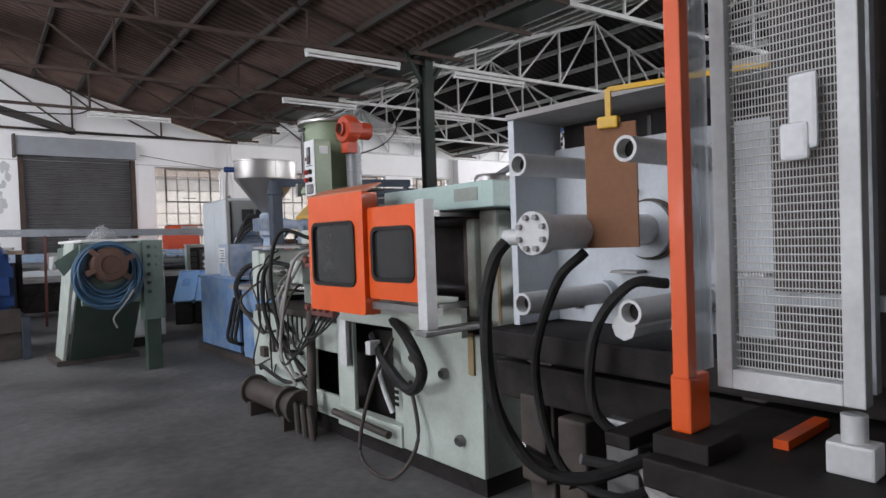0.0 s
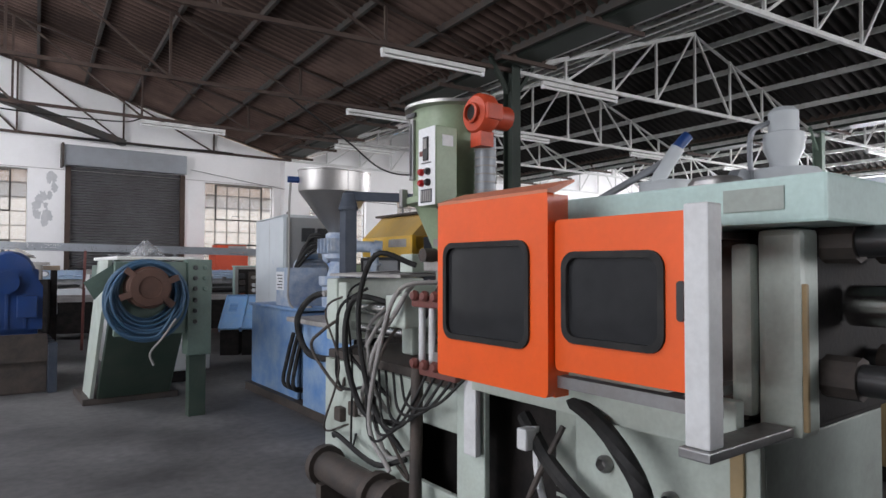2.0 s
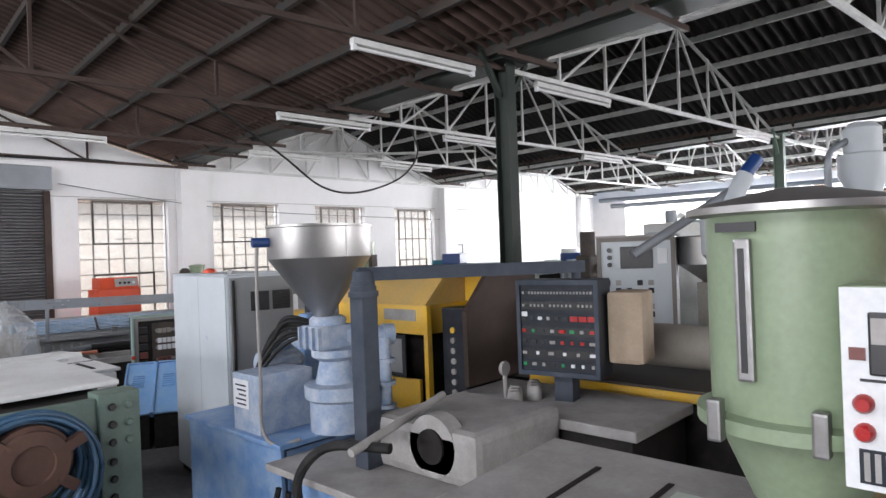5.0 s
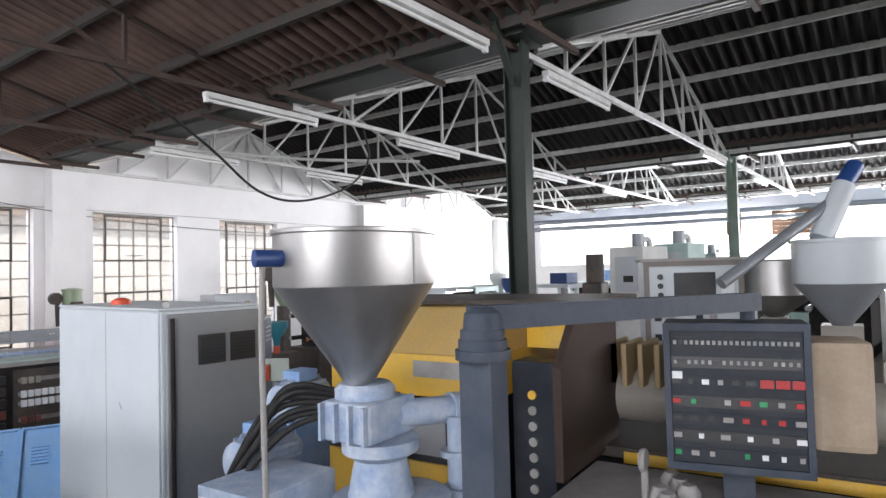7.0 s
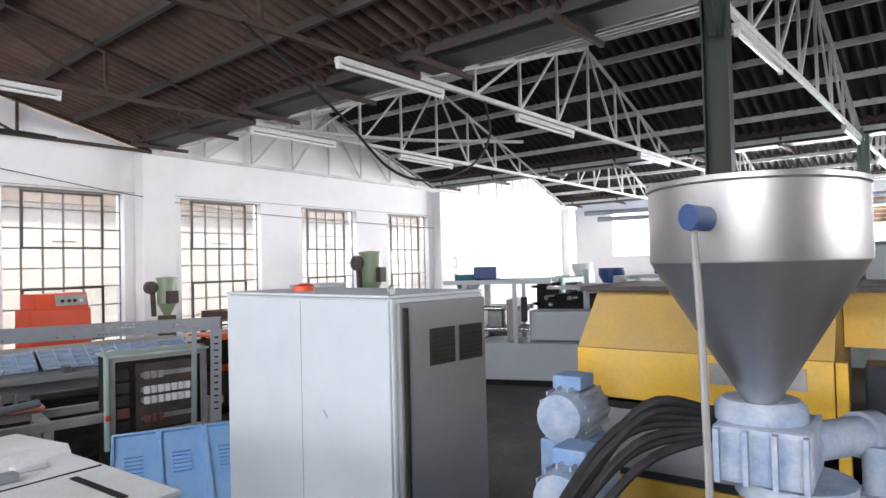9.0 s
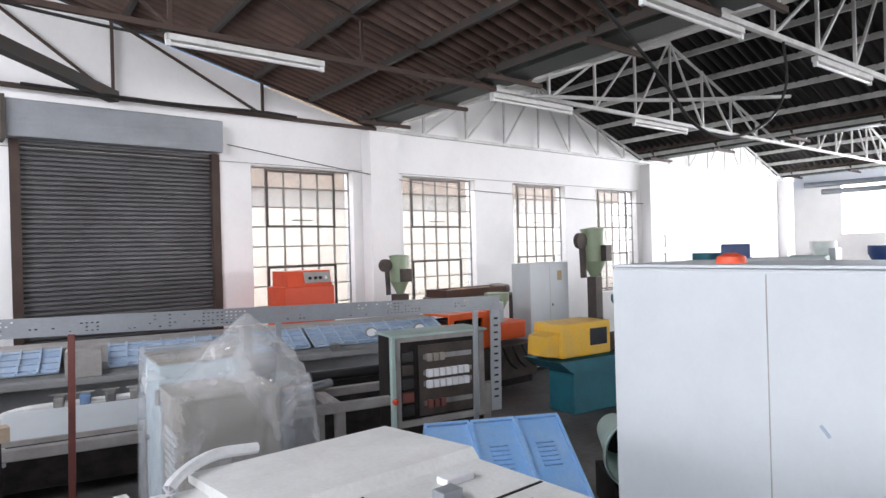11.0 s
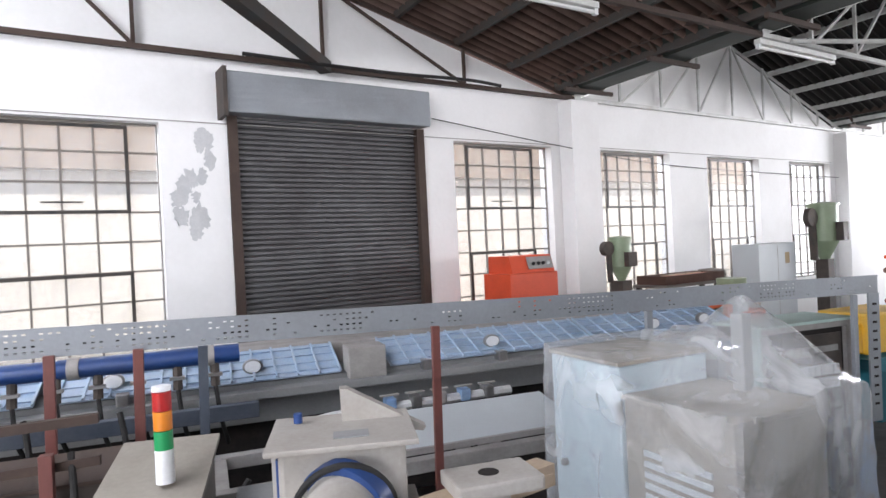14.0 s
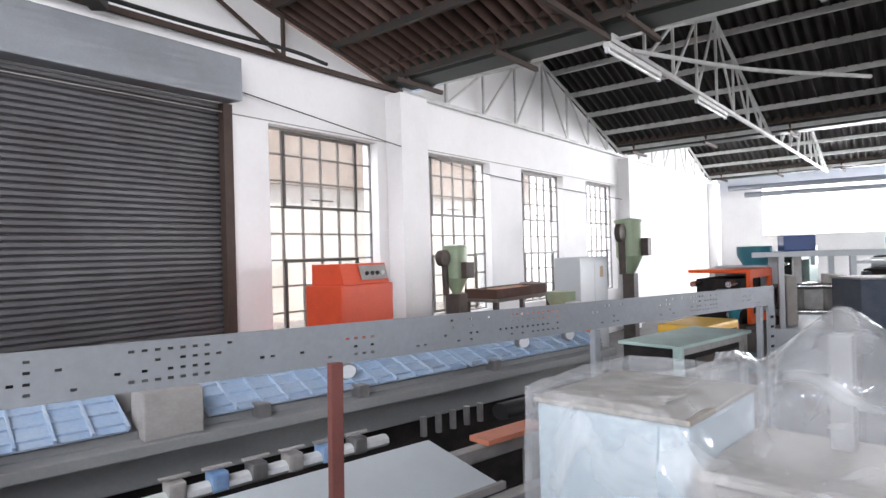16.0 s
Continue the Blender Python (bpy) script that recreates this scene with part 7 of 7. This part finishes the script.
    part("pane_frame", frame_ring([(6.96, 1.07), (7.8, 1.07), (7.8, 1.39), (6.96, 1.39)], [(7.0, 1.1), (7.76, 1.1), (7.76, 1.36), (7.0, 1.36)], "X", xa - 0.025, xa - 0.013), "black", t)
    part("core", box(xa + 0.1, xb - 0.2, 6.86, 7.88, 0.1, 1.39), "dark_in", t)
    part("lower_panel", box(xa, xa + 0.03, 6.84, 7.9, 0.1, 1.06, 0.006), "yellow", t)
    part("plinth", box(xa + 0.1, xb - 0.2, 4.6, 8.6, 0.0, 0.1), "dark_in", t)
    # bed, screw barrel and ribs beyond the cover
    part("bed", box(4.7, 5.4, 4.4, 6.82, 0.1, 1.02, 0.02), "dark_in", t)
    part("bed_top", box(4.65, 5.45, 4.4, 6.7, 1.02, 1.08, 0.01), "cast", t)
    part("screw_barrel", cyl((5.0, 4.5, 1.3), (5.0, 6.8, 1.3), 0.15, seg=24), "beige", t, "dusty heated barrel", smooth=True)
    for k in range(6):
        part("heater_rib", box(4.78, 5.15, 5.95 + 0.09 * k, 5.98 + 0.09 * k, 1.38, 1.62, 0.01), "yellow_d", t)
    part("yellow_stripe", box(4.64, 4.66, 5.0, 6.3, 1.0, 1.06), "yellow", t)
    c = part("button_strip", box(xa + 0.08, xa + 0.26, 6.45, 6.67, 0.9, 1.60, 0.01), "panel", t, "dark push-button pillar")
    for k in range(7):
        part("button", lathe([(0.022, 0), (0.022, -0.012)], (xa + 0.08, 6.56, 1.44 - 0.075 * k), "X", 12), "yellow" if k == 0 else "dusty", c)
    m = thing("geared_motor", (7.45, 7.4, 1.62), "dark geared motor on a tall pedestal", "motor")
    part("housing", box(-0.13, 0.13, -0.1, 0.1, 0.0, 0.28, 0.03), "cast", m)
    part("motor", cyl((0, 0, 0.28), (0, 0, 0.56), 0.09, seg=16), "cast", m, smooth=True)
    part("side_arm", cyl((0.0, -0.1, 0.12), (0.1, -0.35, 0.1), 0.05, seg=12), "cast", m, smooth=True)
    part("pedestal", box(-0.1, 0.1, -0.1, 0.1, -1.62, 0.0), "cast", m)


yellow_extruder()


def operator_cabinet():
    t = thing("operator_cabinet", (6.35, 6.25, 0), "white operator cabinet with a dark screen and keypad", "control cabinet", rz=20)
    part("body", box(0.0, 0.5, -0.36, 0.36, 0.06, 2.08, 0.012), "pale_cab", t)
    part("plinth", box(0.03, 0.47, -0.33, 0.33, 0, 0.06), "dark_in", t)
    part("rim", box(-0.02, 0.52, -0.38, 0.38, 2.081, 2.1), "dusty", t)
    part("face_frame", frame_ring([(-0.36, 1.2), (0.36, 1.2), (0.36, 2.08), (-0.36, 2.08)], [(-0.32, 1.24), (0.32, 1.24), (0.32, 2.04), (-0.32, 2.04)], "X", -0.016, -0.002), "cab_brown", t, "olive frame round the panel face")
    part("meter", box(-0.012, -0.0005, -0.29, -0.2, 1.82, 1.97, 0.004), "label", t, "white meter")
    for k in range(3):
        part("knob", cyl((-0.0005, 0.24, 1.82 + 0.07 * k), (-0.025, 0.24, 1.82 + 0.07 * k), 0.022, seg=12), "black", t)
    part("screen", box(-0.012, -0.0005, -0.16, 0.14, 1.78, 1.99, 0.004), "black", t, "dark monitor screen")
    for j in range(5):
        for k in range(5):
            if (j + k) % 3:
                part("key", box(-0.01, -0.0005, 0.24 - 0.1 * k, 0.29 - 0.1 * k, 1.32 + 0.075 * j, 1.37 + 0.075 * j), ("panel", "dusty", "black")[(j * k) % 3], t)
    h = thing("steel_drum_hopper", (6.9, 5.75, 1.62), "shallow stainless drum hopper", "hopper")
    part("drum", lathe([(0.30, 0.18), (0.31, 0.44), (0.3, 0.45)], seg=26), "stainless", h, smooth=True)
    part("cone", lathe([(0.06, 0.0), (0.3, 0.18)], seg=26), "stainless", h, smooth=True)
    part("stand", box(-0.1, 0.1, -0.1, 0.1, -1.62, 0.0), "beige", h)


operator_cabinet()


def conveyor_hopper():
    t = thing("grey_feed_hopper", (6.3, 5.3, 1.62), "pale grey conical feed hopper with a slanted screw loader", "hopper")
    part("drum", lathe([(0.28, 0.28), (0.285, 0.30), (0.285, 0.56)], seg=26), "pale_cab", t, smooth=True)
    part("rim", lathe([(0.30, 0.555), (0.30, 0.575), (0.27, 0.58)], seg=26), "pale_cab", t, smooth=True)
    part("cone", lathe([(0.06, 0.0), (0.28, 0.28)], seg=26), "galv", t, smooth=True)
    part("stand", box(-0.12, 0.12, -0.12, 0.12, -1.62, 0.0), "beige", t)
    part("loader_tube", cyl((-0.05, 0.1, 0.58), (0.12, -0.05, 0.95), 0.075, seg=16), "pale_cab", t, smooth=True)
    part("screw_tube", cyl((0.1, 0.0, 0.86), (-0.6, 0.65, 0.30), 0.04, seg=14), "galv", t, smooth=True)
    part("motor", cyl((0.10, -0.03, 0.93), (0.21, -0.12, 1.09), 0.06, seg=18), "blue_deep", t, "blue loader motor", smooth=True)
    o = thing("ochre_extruder", (0, 0, 0), "dusty ochre extruder body with cover plates", "extruder")
    part("body", box(4.75, 5.7, 2.5, 4.35, 0.1, 1.38, 0.02), "yellow_d", o)
    part("raised_box", box(4.8, 5.2, 3.9, 4.25, 1.38, 1.55, 0.01), "yellow_d", o)
    part("plinth", box(4.8, 5.65, 2.55, 4.3, 0, 0.1), "dark_in", o)
    for k in range(3):
        part("slot", box(4.744, 4.749, 2.7 + 0.6 * k, 3.1 + 0.6 * k, 1.2, 1.215), "dark_in", o)
    for k in range(6):
        part("screw_head", cyl((4.75, 2.65 + 0.3 * k, 1.08), (4.742, 2.65 + 0.3 * k, 1.08), 0.02, seg=10), "cast", o)
    for k in range(4):
        part("cable", pipe([(4.85, 4.3, 1.5), (4.7 - 0.03 * k, 4.5, 1.35), (4.65, 4.55 + 0.05 * k, 1.0), (4.8, 4.4, 0.6)], 0.016), "rubber" if k % 2 else "dusty", o, smooth=True)
    f = thing("tall_white_dryer", (7.3, 4.55, 0), "tall white hopper dryer with stacked loader head", "hopper dryer")
    part("drum", lathe([(0.34, 1.75), (0.35, 1.77), (0.35, 2.3), (0.33, 2.33)], seg=28), "pale_cab", f, smooth=True)
    part("cone", lathe([(0.08, 1.4), (0.34, 1.75)], seg=28), "pale_cab", f, smooth=True)
    part("neck", lathe([(0.14, 2.33), (0.14, 2.42), (0.2, 2.55), (0.2, 2.72)], seg=22), "pale_cab", f, smooth=True)
    part("loader_head", lathe([(0.13, 2.72), (0.15, 2.74), (0.15, 2.95), (0.1, 3.0)], seg=20), "pale_cab", f, smooth=True)
    part("blower", lathe([(0.04, -0.08), (0.15, -0.06), (0.15, 0.06), (0.06, 0.09)], (-0.45, 0.25, 2.18), "Y", 20), "galv", f, smooth=True)
    part("duct", cyl((-0.42, 0.25, 2.1), (-0.42, 0.25, 1.5), 0.07, seg=14), "galv", f, smooth=True)
    part("riser", pipe([(-0.3, 0.2, 2.2), (-0.3, 0.2, 2.7), (-0.1, 0.1, 2.85)], 0.03), "galv", f, smooth=True)
    part("stand", box(-0.3, 0.3, -0.3, 0.3, 0, 1.4), "beige", f)
    part("gantry", box(-1.1, 0.9, -0.42, -0.38, 1.62, 1.68), "galv", f)
    for x in (-1.05, 0.85):
        part("gantry_leg", box(x - 0.03, x + 0.03, -0.43, -0.37, 0, 1.62), "galv", f)


conveyor_hopper()


def wall_things():
    bm = beam((2.87, 16.23, 3.93), (2.87 - 0.716 * 7.5, 16.23 - 0.697 * 7.5, 3.93 + 0.049 * 7.5), 0.13, 0.13)
    tagged(obj_from("tie_beam", bm, M["steel_d"]), "dark brown steel beam running from the gable wall", "beam", kind="structure")
    for z in (3.05, 2.6):
        p = thing("wall_picture", (15.25, YN - 0.005, z - 1.0), "small dark framed notice on the white wall", "notice", "wall notices")
        part("frame", frame_ring(rounded(0.26, 0.3, 0.01), rounded(0.2, 0.24, 0.01), "Y", -0.02, 0.0), "black", p)
        part("sheet", box(-0.1, 0.1, -0.008, -0.003, -0.12, 0.12), "label", p)
    def loop(points, r, lab):
        tagged(obj_from("hanging_cable", pipe(points, r), M["rubber"], smooth=True), lab, "cable")
    loop([warp(4.6, 10.5, 3.92), (5.2, 10.5, 3.35), (5.85, 10.5, 2.95), (6.5, 10.5, 2.90), (7.3, 10.5, 3.15), (7.7, 10.5, 3.55), warp(7.9, 10.55, 3.93)], 0.014, "black cable hanging in a loop from the truss")
    loop([(1.9, 16.0, 3.9), (3.4, 15.95, 3.87), (4.6, 16.0, 3.92), (5.2, 16.1, 3.93)], 0.02, "dark cable tied along the wall truss")
    loop([(-2.5, 12.0, 3.85), (0.2, 12.2, 3.55), (2.2, 13.2, 3.75), warp(2.9, 13.45, 3.93)], 0.012, "thin cable sagging between trusses")
    loop([(4.3, 16.36, 3.5), (6.4, 16.15, 3.2), (9, 16.36, 3.05), (14.3, 16.3, 2.95)], 0.006, "thin wire strung along the wall")
    tagged(obj_from("conduit", pipe([warp(7.2, 13.4, 3.93), warp(8.8, 12.6, 3.9), warp(10.5, 11.6, 3.95)], 0.025), M["steel_w"], smooth=True), "white conduit under the trusses", "conduit")
    for k, (x, w) in enumerate(((0.0, 7.8), (8.0, 7.5), (15.6, 7.5))):
        tagged(obj_from("wall_band", box(x - 0.9 if k else -8.5, x + w - 1.3, YN - 0.012, YN - 0.002, HEAD + 0.02, HEAD + 0.03), M["dusty"]), "thin cement line on the gable wall", "trim", kind="structure")
    bm = bmesh.new()
    rp = random.Random(21)
    for _ in range(26):
        z = rp.uniform(2.15, 3.12)
        x, r = 1.5 + 0.12 * math.sin(z * 7) + rp.uniform(-0.1, 0.1), rp.uniform(0.015, 0.075)
        n = 22
        vs = [bm.verts.new((x + r * (1 + 0.8 * noise.noise((k * 1.3, x * 9, z * 5))) * math.cos(2 * math.pi * k / n), YN - 0.003 - 0.02 * r, z + r * (1.5 + 0.8 * noise.noise((k * 1.3, z * 9, x * 5))) * math.sin(2 * math.pi * k / n))) for k in range(n)]
        bm.faces.new(vs)
    tagged(obj_from("peeled_paint", bm, M["plaster"]), "patch of peeled paint baring grey plaster", "wall stain", kind="structure")
    # pipes along the far side wall
    for z, y0, y1 in ((3.7, 2.0, 16.0), (3.45, 6.0, 15.5)):
        tagged(obj_from("service_pipe", cyl((XE - 0.15, y0, z), (XE - 0.15, y1, z + 0.05), 0.085, seg=12), M["galv"], smooth=True), "grey service pipe along the side wall", "pipe", kind="structure")
    # glowing sheet seen through the added opening as bright wall
    tagged(obj_from("backdrop", box(27, 27.3, -6, 30, -0.2, 7.5), M["glow_white"]), "glowing white sheet added beyond the side wall opening", "backdrop", kind="structure")
    for y0, y1, z0, z1 in ((8.05, 8.5, 2.95, 3.75), (5.9, 7.2, 2.9, 3.8)):
        w = thing("window_shutter", (XE - 0.1, (y0 + y1) / 2, z0), "closed brown timber window shutter on the side wall", "shutter", "timber shutters", "structure")
        n = 7
        for k in range(n):
            part("board", box(-0.02, 0.02, -(y1 - y0) / 2, (y1 - y0) / 2, (z1 - z0) * k / n + 0.006, (z1 - z0) * (k + 1) / n), "timber_shutter", w)
        part("rail", box(-0.04, -0.02, -(y1 - y0) / 2, -(y1 - y0) / 2 + 0.07, 0, z1 - z0), "timber_shutter", w)
        part("rail", box(-0.04, -0.02, (y1 - y0) / 2 - 0.07, (y1 - y0) / 2, 0, z1 - z0), "timber_shutter", w)
    # yard outside the windows
    tagged(obj_from("ground", box(-300, 300, YN + 0.3, 300, -0.2, -0.05), M["ground"]), "dusty yard outside the hall", "ground", kind="structure")
    tagged(obj_from("backdrop", box(-14, 40, 26, 26.3, -0.2, 6.9), M["outside"]), "pale boundary wall across the yard", "wall", kind="structure")
    tagged(obj_from("backdrop", box(-14, 40, 25.6, 25.9, 4.0, 7.0), M["roof_rust"]), "rusty brown roof edge of the neighbouring building", "roof", kind="structure")


wall_things()
